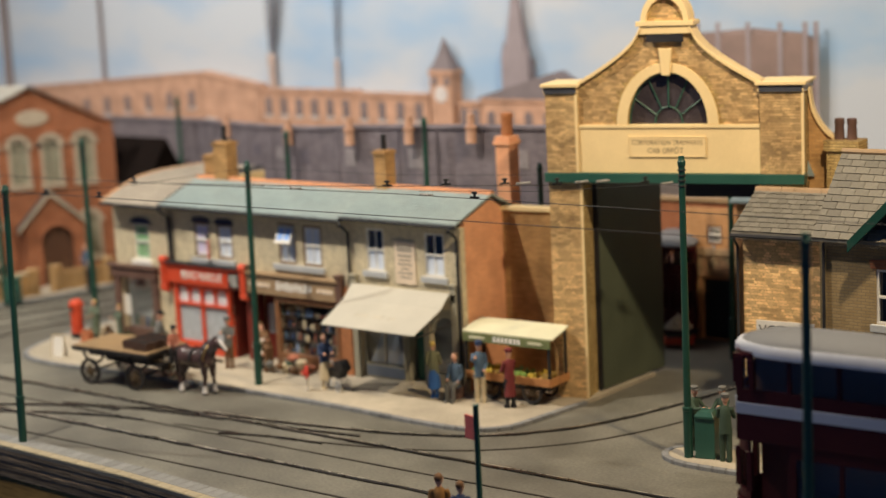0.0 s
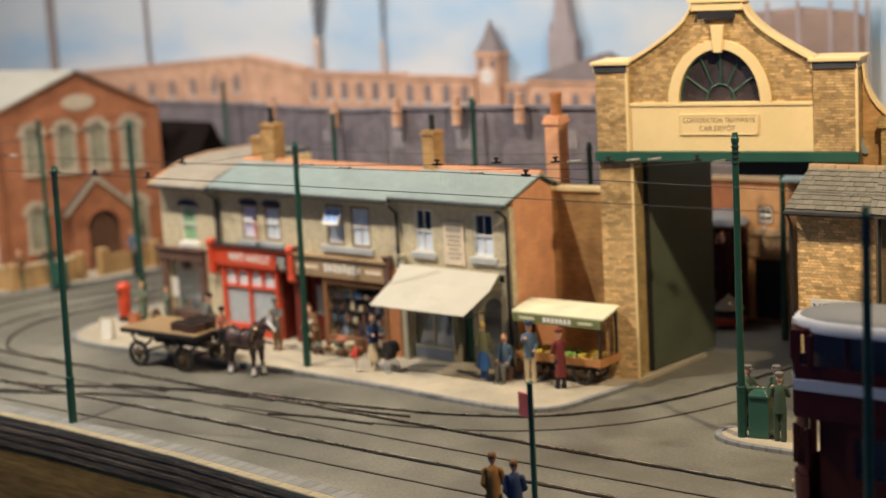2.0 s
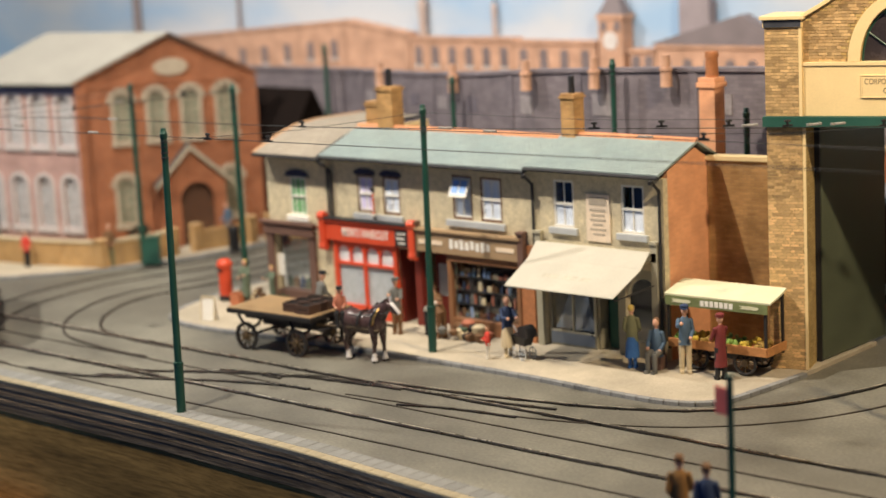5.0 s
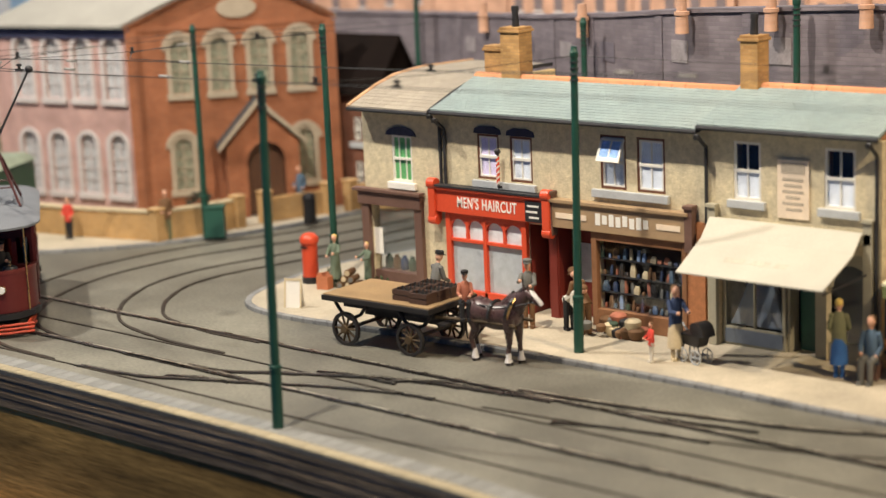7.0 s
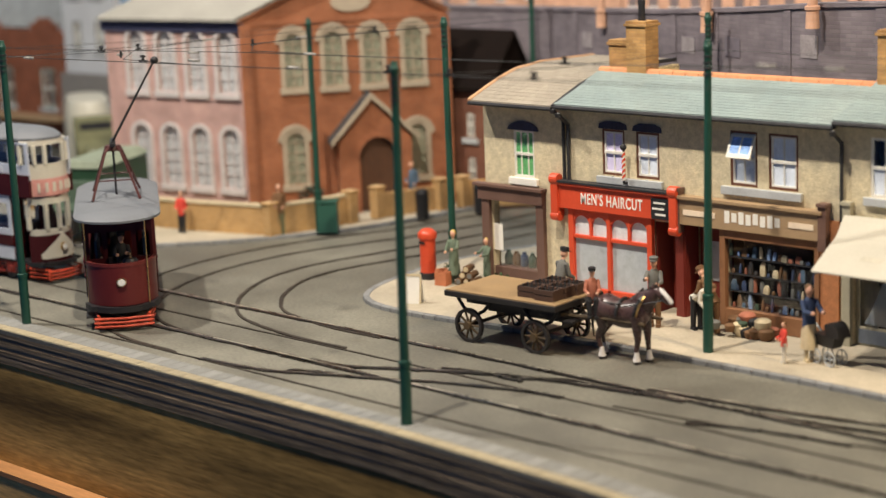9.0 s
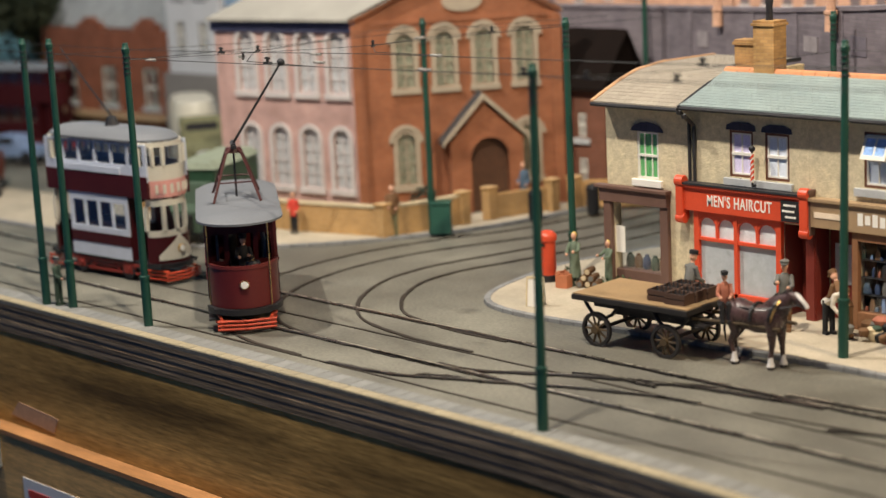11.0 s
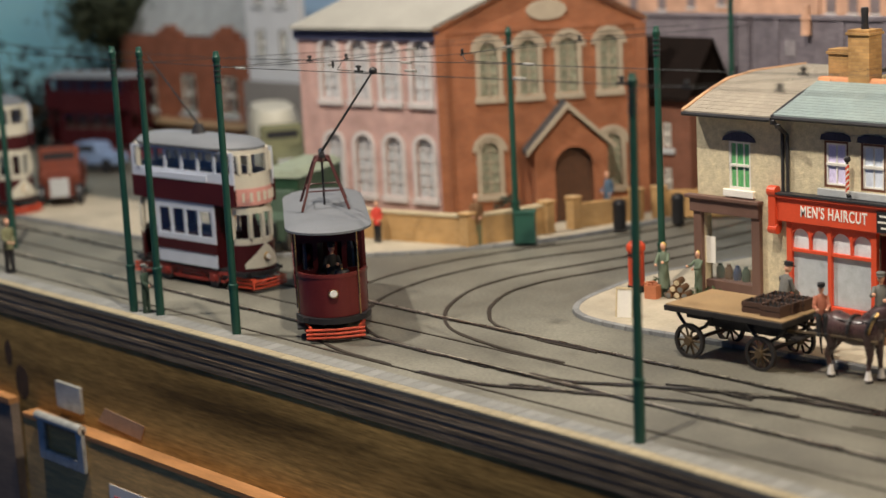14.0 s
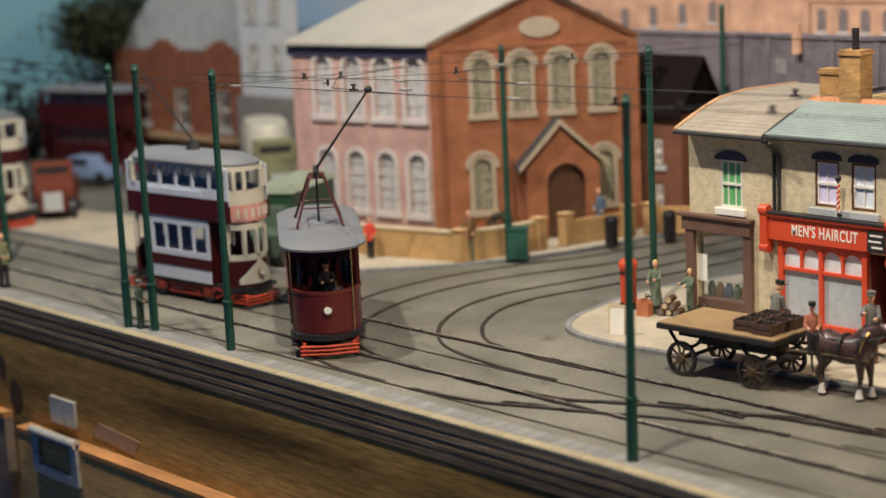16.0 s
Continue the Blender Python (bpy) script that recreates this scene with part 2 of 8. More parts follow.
ROAD = mat("road_card", (0.112, 0.107, 0.089), 0.6, var=0.34, size=70, fine=2.0, bump=0.2, tint=(0.185, 0.178, 0.142))
PAVE = mat("paving", (0.46, 0.405, 0.305), 0.8, var=0.16, size=30, fine=1.5, tint=(0.385, 0.34, 0.26))
KERB = mat("kerb_stone", (0.22, 0.225, 0.225), 0.8, var=0.15, size=10, piece=0.12)
SETT = mat("sett_grey", (0.205, 0.207, 0.195), 0.85, var=0.14, size=10, piece=0.12)
TAN = mat("flag_tan", (0.335, 0.285, 0.185), 0.8, var=0.22, size=14, piece=0.10)
STEEL = mat("rail_steel", (0.011, 0.010, 0.010), 0.32, var=0.4, size=18, bump=0.25, spec=0.5)
# worn metal; the pale base colour also carries part of its glint
BRIGHT = mat("rail_worn_glint", (0.62, 0.57, 0.47), 0.3, metal=0.5, var=0.6, size=14, tint=(0.10, 0.085, 0.06))
RUSTY = mat("rail_rusty", (0.042, 0.034, 0.026), 0.6, metal=0.2, var=0.3, size=25)
PLY = mat("plywood_face", (0.225, 0.135, 0.042), 0.7, var=0.6, size=20, fine=1.6, tint=(0.41, 0.255, 0.08), grain_x=0.09, spec=0.15)
PLYDARK = mat("stained_lath", (0.28, 0.215, 0.14), 0.7, var=0.6, size=6, fine=0.8, tint=(0.10, 0.078, 0.056), grain_x=0.03, spec=0.15, bump=0.5)
PINE = mat("pine_lip", (0.40, 0.19, 0.07), 0.6, var=0.25, size=10, grain_x=0.15)
GREEN = mat("pole_green", (0.014, 0.062, 0.044), 0.4, var=0.15, size=20, bump=0.05)
WIRE = mat("wire_black", (0.02, 0.02, 0.02), 0.5)

# ---- baseboard, road, pavements, tracks ----
FRONT = [(-1300, -14), (-300, -15), (0, -17), (120, -23), (260, -38), (420, -60), (900, -110)]


def front_y(x):
    for (xa, ya), (xb, yb) in zip(FRONT, FRONT[1:]):
        if x <= xb:
            return ya + (yb - ya) * (x - xa) / (xb - xa)
    return FRONT[-1][1]


edge = [(x, front_y(x)) for x in range(-1300, 901, 20)]
road = solo("road", Geo().prism(edge + [(900, 700), (-1300, 700)], -2.1, 0, "z"), ROAD, "worn grey card road surface with tram grooves", "road", kind="structure")

KNOT = mat("wood_knot", (0.07, 0.04, 0.02), 0.8, var=0.5, size=5)
board = thing("baseboard", at(), "varnished plywood baseboard with stained laminated edge", "baseboard", kind="structure")
for i in range(7):
    off = (0.0, 0.2, 0.05, 0.25, 0.0, 0.15, 0.1)[i]
    part("lath", Geo().ribbon(edge, off, 12, -2.2 - 2.6 * i - 2.53, -2.2 - 2.6 * i), PLYDARK, board, "dark stained plywood lamination")
for x, z, w, h in ((-568, -48, 5, 9), (-585, -38, 3, 5), (-552, -66, 9, 12)):
    part("knot", Geo().prism([(w * math.cos(math.tau * i / 14), h * math.sin(math.tau * i / 14)) for i in range(14)], -0.15, 0.6), KNOT, board, "dark knot in the plywood", m=at(x, front_y(x) + 0.5, z))
part("face_board", Geo().ribbon(edge, 0.5, 14, -210, -20.6), PLY, board, "brown varnished plywood face board")


def bars_along(pts, seg):
    """Cuts a line into pieces of equal length: (x, y, turn, length)."""
    out, left, prev = [], seg, Vector(pts[0])
    start = prev
    for p in pts[1:]:
        p = Vector(p)
        while (p - prev).length >= left:
            cut = prev + (p - prev).normalized() * left
            d = cut - start
            out.append(((start.x + cut.x) / 2, (start.y + cut.y) / 2, math.degrees(math.atan2(d.y, d.x)), d.length))
            prev, start, left = cut, cut, seg
        left -= (p - prev).length
        prev = p
    return out


# pavement block round the shops; its kerb line runs counter-clockwise
KERBLINE = curve_through([(-205, 330), (-221, 262), (-216, 212), (-204, 172), (-182, 151), (-140, 146), (-60, 153), (40, 157), (130, 157), (205, 153), (243, 155), (262, 168), (268, 195), (274, 252)], 6)
pave = thing("pavement", at(), "pale buff pavement in front of the shops", "pavement", kind="structure")
part("paving_sheet", Geo().prism([(p.x, p.y) for p in KERBLINE] + [(274, 330), (-195, 330)], 0.01, 2.2, "z"), PAVE, pave)

isl = curve_through([(470, 190), (420, 196), (390, 192), (377, 178), (384, 163), (408, 157), (470, 160)], 5)
island = thing("traffic_island", at(), "small buff pavement island with stone kerb", "island", kind="structure")
part("paving_sheet", Geo().prism([(p.x, p.y) for p in isl], 0.01, 2.2, "z"), PAVE, island)

LEFTKERB = curve_through([(-900, 118), (-640, 130), (-520, 142), (-450, 172), (-405, 215), (-375, 262), (-352, 320), (-340, 400), (-322, 520)], 8)
lpave = thing("pavement", at(), "pale buff pavement before the chapel", "pavement", kind="structure")
part("paving_sheet", Geo().prism([(p.x, p.y) for p in LEFTKERB] + [(-330, 690), (-620, 690), (-622, 280), (-700, 225), (-900, 200), (-1290, 190), (-1290, 118)], 0.01, 2.2, "z"), PAVE, lpave)


def shift(pts, off):
    out, n = [], len(pts)
    for i, p in enumerate(pts):
        d = (Vector(pts[min(i + 1, n - 1)]) - Vector(pts[max(i - 1, 0)])).normalized()
        out.append(Vector((p[0] - d.y * off, p[1] + d.x * off)))
    return out


def straight(y, x0, x1, step=12):
    n = int(abs(x1 - x0) / step) + 1
    return [Vector((x0 + (x1 - x0) * i / n, y)) for i in range(n + 1)]


def worn_bar(g, pts, w, z1, seed):
    """A low bar along a line whose width wavers, as filed and painted rail does."""
    r = random.Random(seed)
    rings = []
    for i, p in enumerate(pts):
        a, b = Vector(pts[max(i - 1, 0)]), Vector(pts[min(i + 1, len(pts) - 1)])
        d = (b - a).normalized()
        k, o = w / 2 * r.uniform(0.72, 1.25), r.uniform(-0.12, 0.12) * w
        q0, q1 = Vector((p[0] + d.y * (k + o), p[1] - d.x * (k + o))), Vector((p[0] - d.y * (k - o), p[1] + d.x * (k - o)))
        rings.append([(q0.x, q0.y, 0.01), (q0.x, q0.y, z1), (q1.x, q1.y, z1), (q1.x, q1.y, 0.01)])
    return g.loft(rings)


def rail(parent, pts, guard=1, fine=False, steel=None):
    """A grooved tram rail let into the road: a wide black groove with a worn head, or a fine rusty one."""
    if fine or steel:
        part("running_rail", worn_bar(Geo(), pts, 2.3 if steel else 1.3, 0.75 if steel else 0.55, len(pts)), steel or RUSTY, parent, "fine rusty rail")
        return
    r = part("running_rail", worn_bar(Geo(), pts, 3.4, 0.95, len(pts)), steel or STEEL, parent)
    if not steel:
        part("worn_tread", worn_bar(Geo(), shift(pts, 0.9), 1.1, 1.05, 3), BRIGHT, r, "worn tread with its glint in the colour")


def track(label, centre, steel=None, gauge=31.0):
    t = thing("tram_track", at(), label, "tram track", group="tram tracks", kind="structure")
    rail(t, shift(centre, gauge / 2), -1, False, steel)
    rail(t, shift(centre, -gauge / 2), 1, True, steel)
    return t


track("black grooved tram rails set in the road", straight(86, -1250, 850))
track("black grooved tram rails set in the road", straight(28, -1250, 850))
track("tram rails curving into the depot", curve_through([(60, 90), (135, 98), (210, 113), (262, 134), (300, 168), (322, 204), (338, 250), (352, 310), (360, 380), (362, 640)], 8))
cross = thing("tram_crossover", at(), "black filed point rails of a crossover between two lines", "tram track", group="tram tracks", kind="structure")
for k, (w, line) in enumerate(((1.9, [(-168, 13), (-135, 16), (-113, 21), (-90, 31), (-66, 40), (-35, 54), (7, 67), (34, 71)]), (2.5, [(-165, 43), (-136, 43.5), (-112, 44), (-87, 50), (-62, 63), (-36, 75), (-2, 87), (36, 94), (84, 100)]),
                               (1.7, [(-112, 26), (-94, 33), (-74, 36)]), (1.7, [(-118, 47), (-100, 46), (-80, 44)]), (1.6, [(-50, 75), (-30, 80), (0, 80)]), (1.6, [(-6, 82), (16, 95), (40, 96)]), (1.5, [(118, 104), (150, 106), (190, 112)]), (1.4, [(104, 73), (140, 83), (180, 88)]))):
    pr = part("point_rail", worn_bar(Geo(), curve_through(line, 5), w * 1.6, 0.95, k), STEEL, cross)
    if w > 1.5:
        part("worn_tread", worn_bar(Geo(), shift(curve_through(line, 5), w * 0.3), 0.5, 1.04, k), BRIGHT, pr)
for x, y, rz in ((-66, 42, 20), (8, 91, 12), (196, 101, 2)):
    part("point_box", Geo().box(-6, 6, -1.6, 1.6, 0.01, 0.9), STEEL, cross, "black iron point box cover", m=at(x, y, 0, rz))
track("tram rails curving round the street corner", curve_through([(-120, 86), (-165, 86.5), (-215, 97), (-243, 117), (-261, 138), (-277, 170), (-281, 206), (-271, 258), (-257, 330), (-250, 420), (-246, 560)], 7), RUSTY, 26.0)
track("outer tram rails curving round the street corner", curve_through([(-190, 29), (-245, 33), (-290, 55), (-328, 100), (-348, 155), (-350, 215), (-338, 265), (-318, 320), (-305, 400), (-300, 560)], 7), RUSTY)

# ---- buildings ----
BUFF = mat("buff_pebbledash", (0.64, 0.555, 0.37), 0.9, var=0.2, size=4.5, fine=1.3, bump=0.9, tint=(0.53, 0.46, 0.315))
SALMON = brick_mat("salmon_brick", (0.74, 0.365, 0.195), (0.67, 0.325, 0.17), (0.68, 0.36, 0.21), 5.0, 1.75, 0.2, var=0.14)
STOCK = brick_mat("stock_brick", (0.58, 0.42, 0.17), (0.42, 0.28, 0.10), (0.27, 0.19, 0.085), 5.2, 1.8, 0.3)
OCHRE = brick_mat("ochre_brick", (0.47, 0.275, 0.105), (0.35, 0.195, 0.075), (0.36, 0.22, 0.10), 5.2, 1.8, 0.22, var=0.34)
REDBR = brick_mat("red_brick", (0.325, 0.120, 0.056), (0.262, 0.096, 0.046), (0.28, 0.132, 0.074), 5.0, 1.75, 0.25)
PINKBR = brick_mat("pink_brick", (0.50, 0.315, 0.28), (0.45, 0.275, 0.245), (0.47, 0.335, 0.305), 5.0, 1.75, 0.25)
SLATEG = mat("green_slate", (0.235, 0.305, 0.305), 0.7, var=0.12, size=30, fine=1.5, tint=(0.285, 0.335, 0.32), island=0.04)
SLATET = mat("tan_slate", (0.36, 0.315, 0.25), 0.75, var=0.14, size=25, fine=1.5, tint=(0.31, 0.28, 0.23), island=0.08)
SLATE = mat("grey_slate", (0.17, 0.165, 0.14), 0.7, var=0.16, size=16, fine=1.2, tint=(0.21, 0.19, 0.15), piece=0.16, island=0.14)
RIDGE = mat("ridge_tile", (0.60, 0.27, 0.13), 0.75, var=0.12, size=10)
SILL = mat("sill_stone", (0.42, 0.44, 0.45), 0.7, var=0.08, size=10)
SASHW = mat("white_sash", (0.72, 0.70, 0.64), 0.5, var=0.05, size=10)
SASHB = mat("brown_sash", (0.13, 0.055, 0.03), 0.5, var=0.1, size=10)
SASHC = mat("cream_sash", (0.62, 0.52, 0.30), 0.5, var=0.06, size=10)
CURT = mat("curtain", (0.86, 0.89, 0.94), 0.9, var=0.12, size=3)
CURTV = mat("violet_curtain", (0.82, 0.72, 0.92), 0.9, var=0.12, size=3)
CURTG = mat("green_curtain", (0.16, 0.48, 0.17), 0.9, var=0.12, size=3)
# near-black colour holds the shade of unlit rooms; glazing and display rails share it
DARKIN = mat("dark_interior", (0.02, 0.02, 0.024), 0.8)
PANE = glass_mat("window_glass")
GUTTER = mat("gutter_iron", (0.025, 0.025, 0.028), 0.5)
REDP = mat("red_paint", (0.62, 0.075, 0.03), 0.4, var=0.08, size=20, bump=0.04)
MAROONP = mat("maroon_paint", (0.16, 0.025, 0.018), 0.4, var=0.1, size=20)
BROWNP = mat("brown_paint", (0.14, 0.08, 0.062), 0.5, var=0.12, size=16)
TANP = mat("tan_paint", (0.34, 0.235, 0.135), 0.5, var=0.1, size=16)
CREAM = mat("cream_paint", (0.86, 0.665, 0.345), 0.5, var=0.05, size=30, bump=0.04)
GREENP = mat("green_paint", (0.028, 0.098, 0.073), 0.4, var=0.1, size=20, bump=0.04)
STONEP = mat("stone_paint", (0.36, 0.335, 0.25), 0.6, var=0.08, size=16)
BLACKP = mat("black_paint", (0.018, 0.018, 0.02), 0.45)
WHITEP = mat("white_paint", (0.78, 0.76, 0.70), 0.5, var=0.05, size=16)
FROST = mat("frosted_glass", (0.43, 0.47, 0.50), 0.35, var=0.12, size=6, fine=0.5, bump=0.1)
LATTICE = mat("white_lattice", (0.72, 0.74, 0.76), 0.5, var=0.12, size=5)
PAPER = mat("cream_paper", (0.76, 0.63, 0.48), 0.8, var=0.08, size=10)
INK = mat("brown_ink", (0.16, 0.10, 0.06), 0.8)
POT = mat("terracotta", (0.42, 0.17, 0.07), 0.8, var=0.2, size=6)


def sash_window(house, x, z, w, h, frame, curtain, wall_y=0.0, bars=(1, 1), sill=SILL, sill_w=None, recess=0.4, inside=0.85, name="window", full=True):
    """A sash window in a hole of a wall: frame with glazing bars, pane, curtain and sill."""
    y = wall_y + recess
    g = Geo().box(x, x + 1.4, y, y + 1.5, z, z + h).box(x + w - 1.4, x + w, y, y + 1.5, z, z + h)
    g.box(x + 1.4, x + w - 1.4, y, y + 1.5, z, z + 1.5).box(x + 1.4, x + w - 1.4, y, y + 1.5, z + h - 1.4, z + h)
    pale = frame is not SASHW
    bars_at = [(x + 1.4, x + w - 1.4, y - 0.3, y + 1.2, z + h / 2 - 0.7, z + h / 2 + 0.7)]
    for i in range(bars[0]):
        c = x + w * (i + 1) / (bars[0] + 1)
        bars_at.append((c - 0.35, c + 0.35, y + 0.2, y + 1.2, z + 1.5, z + h / 2 - 0.7))
        bars_at.append((c - 0.35, c + 0.35, y + 0.2, y + 1.2, z + h / 2 + 0.7, z + h - 1.4))
    win = part(name, g, frame, house)
    for b in bars_at:
        part("glazing_bar", Geo().box(*b), SASHC if frame is SASHC else SASHW, win)
    if pale:
        sg = Geo()
        for za, zb in ((z + 1.5, z + h / 2), (z + h / 2, z + h - 1.4)):
            sg.box(x + 1.4, x + 2.3, y + 0.1, y + 1.3, za, zb).box(x + w - 2.3, x + w - 1.4, y + 0.1, y + 1.3, za, zb)
            sg.box(x + 2.3, x + w - 2.3, y + 0.1, y + 1.3, za, za + 0.9).box(x + 2.3, x + w - 2.3, y + 0.1, y + 1.3, zb - 0.9, zb)
        part("sash", sg, SASHC if frame is SASHC else SASHW, win, "pale painted sash")
    part("pane", Geo().box(x + 0.8, x + w - 0.8, y + 0.6, y + 0.8, z + 0.8, z + h - 0.8), PANE, win)
    if curtain:
        for side in (0, 1):
            xa, xb, xm = (x + 1, x + w * 0.5, x + w * (0.49 if full else 0.47)) if not side else (x + w - 1, x + w * 0.5, x + w * (0.51 if full else 0.53))
            top = z + h * (0.97 if full else 0.52)
            cg = Geo().prism([(xa, z + 0.5), (xm, z + 0.5), ((xm + xb) / 2, z + (top - z) * 0.5), (xb - (0.2 if side == 0 else -0.2), top), (xa, top)], y + inside, y + inside + 0.5)
            part("curtain", cg, curtain, win)
    # dark sheet painted as the unlit room behind the pane
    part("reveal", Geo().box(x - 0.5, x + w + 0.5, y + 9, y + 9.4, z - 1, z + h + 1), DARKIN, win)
    sw = sill_w or w + 6
    part("window_sill", Geo().box(x + w / 2 - sw / 2, x + w / 2 + sw / 2, wall_y - 2.2, wall_y + 1.2, z - 4.2, z - 0.05), sill, win, bevel=0.3)
    return win


def chimney(house, x, y, z0, z1, w, d, mt, pots, tall=9.0):
    g = Geo().box(x - w / 2, x + w / 2, y - d / 2, y + d / 2, z0, z1 - 3)
    g.box(x - w / 2 - 1, x + w / 2 + 1, y - d / 2 - 1, y + d / 2 + 1, z1 - 3, z1 - 1.4).box(x - w / 2 - 0.2, x + w / 2 + 0.2, y - d / 2 - 0.2, y + d / 2 + 0.2, z1 - 1.4, z1)
    c = part("chimney", g, mt, house, "brick chimney stack", bevel=0.2)
    for i in range(pots):
        px = x + (i - (pots - 1) / 2) * 6
        part("chimney_pot", Geo().lathe([(2.2, 0), (1.9, tall * 0.7), (2.3, tall * 0.8), (2.0, tall)], (px, y, z1), 10), GUTTER if tall > 8 else POT, c, smooth=True)


def slates(name, parent, mt, w, length, m, rows, cols):
    """Courses of slates lapped up a roof slope: x along the eave, y up the slope."""
    g = Geo()
    rh, cw = length / rows, w / cols
    for j in range(rows):
        off = (j % 2) * cw / 2
        for i in range(-1, cols + 1):
            a, b = max(0, i * cw + off + 0.12), min(w, (i + 1) * cw + off - 0.12)
            if b - a < 0.5:
                continue
            y0, y1 = j * rh, min(length, (j + 1.15) * rh)
            jit = random.uniform(-0.12, 0.12)
            g.add([(a, y0 + jit, 0.05), (b, y0 + jit, 0.05), (b, y1, 0.05), (a, y1, 0.05), (a, y0 + jit, 0.26), (b, y0 + jit, 0.26), (b, y1, 0.1), (a, y1, 0.1)],
                  [(4, 5, 6, 7), (0, 1, 5, 4), (1, 2, 6, 5), (3, 0, 4, 7)])
    ob = part(name, g, mt, parent, m=m)
    return tagged(ob, kind="stuff")


def slate_pieces(parent, mt, w, length, m, rows, cols):
    """The same courses with every slate an object of its own."""
    rh, cw, cache = length / rows, w / cols, {}
    for j in range(rows):
        off = (j % 2) * cw / 2
        for i in range(-1, cols + 1):
            a, b = max(0, i * cw + off + 0.15), min(w, (i + 1) * cw + off - 0.15)
            if b - a < 0.5:
                continue
            key = round(b - a, 2)
            if key not in cache:
                k, d = (b - a) / 2, rh * 1.15
                cache[key] = mesh_of("slate", Geo().add([(-k, 0, 0.05), (k, 0, 0.05), (k, d, 0.05), (-k, d, 0.05), (-k, 0, 0.85), (k, 0, 0.85), (k, d, 0.25), (-k, d, 0.25)], [(4, 5, 6, 7), (0, 1, 5, 4), (1, 2, 6, 5), (2, 3, 7, 6), (3, 0, 4, 7), (3, 2, 1, 0)]), mt)
            ob = new("slate", cache[key])
            ob.parent = parent
            ob.matrix_basis = placed(m @ at((a + b) / 2, j * rh + random.uniform(-0.15, 0.15), random.uniform(0, 0.1), random.uniform(-0.8, 0.8)))


def brick_faces(x0, x1, z0, z1, w=5.2, h=1.8, joint=0.28, inside=None):
    """Bond pattern of stretchers and headers over a rectangle: (xa, xb, za, zb)."""
    out, j, z = [], 0, z0
    while z + h <= z1 + 0.01:
        x, k = x0 - (0 if j % 2 else w * 0.75), 0
        while x < x1:
            ln = w if (k + j) % 3 else w / 2
            a, b = max(x0, x), min(x1, x + ln - joint)
            if b - a > 0.7 and (inside is None or (inside((a + b) / 2, z + h / 2) and inside(a, z + h) and inside(b, z + h))):
                out.append((a, b, z, z + h - joint))
            x += ln
            k += 1
        z += h
        j += 1
    return out


def lay_bricks(parent, bricks, y, mt, singles=0, m=None):
    """Lays bricks proud of a wall face: some as objects of their own, the rest joined."""
    cache = {}
    for a, b, c, d in bricks[:singles]:
        key = round(b - a, 1)
        if key not in cache:
            k, t = (b - a) / 2, (d - c) / 2
            cache[key] = mesh_of("brick", Geo().loft([[(-k, 0.0, -t), (k, 0.0, -t), (k, 0.0, t), (-k, 0.0, t)], [(-k, -0.12, -t), (k, -0.12, -t), (k, -0.12, t), (-k, -0.12, t)], [(-k + 0.12, -0.2, -t + 0.12), (k - 0.12, -0.2, -t + 0.12), (k - 0.12, -0.2, t - 0.12), (-k + 0.12, -0.2, t - 0.12)]]), mt)
        ob = new("brick", cache[key])
        ob.parent = parent
        ob.matrix_basis = placed(at((a + b) / 2, y - random.uniform(0, 0.06), (c + d) / 2))
    g = Geo()
    for a, b, c, d in bricks[singles:]:
        q = y - random.uniform(0.1, 0.24)
        g.add([(a, y, c), (b, y, c), (b, y, d), (a, y, d), (a, q, c), (b, q, c), (b, q, d), (a, q, d)], [(4, 5, 6, 7), (0, 1, 5, 4), (1, 2, 6, 5), (2, 3, 7, 6), (3, 0, 4, 7)])
    if g.v:
        tagged(part("brickwork", g, mt, parent, m=m), kind="stuff")


def roof_pair(house, x0, x1, ye, ze, yr, zr, yb, zb, mt, over=8.4, rows=14, cols=20, ridge=RIDGE):
    """Front and back slopes from the eave (ye, ze) over the ridge (yr, zr) to the back (yb, zb)."""
    t = 1.4
    part("roof", Geo().prism([(ye - over, ze - over * (zr - ze) / (yr - ye)), (yr, zr), (yb, zb), (yb, zb - t), (yr, zr - t), (ye - over, ze - over * (zr - ze) / (yr - ye) - t)], x0, x1, "x"), mt, house)
    ln = math.hypot(yr - ye + over, (zr - ze) * (1 + over / (yr - ye)))
    ang = math.degrees(math.atan2(zr - ze, yr - ye))
    slates("slating", house, mt, x1 - x0, ln, at(x0, ye - over, ze - over * (zr - ze) / (yr - ye), 0, ang), rows, cols)
    g, n = Geo(), max(2, int((x1 - x0) / 8))
    for i in range(n):
        xa, xb = x0 + (x1 - x0) * i / n + 0.15, x0 + (x1 - x0) * (i + 1) / n - 0.15
        g.prism([(yr - 3.2, zr - 1.6), (yr - 2.4, zr + 0.7), (yr, zr + 1.7), (yr + 2.4, zr + 0.7), (yr + 3.2, zr - 1.6)], xa, xb, "x")
    part("ridge_tiles", g, ridge, house, "orange ridge tiles")
    zg = ze - over * (zr - ze) / (yr - ye) - 1.7
    part("gutter", Geo().tube([(x0, ye - over - 0.4, zg), (x1, ye - over - 0.4, zg)], 1.2, 8), GUTTER, house, smooth=True)


WY, EZ, RY, RZ, BY, BZ = 224.0, 119.2, 259.0, 131.6, 294.0, 114.0


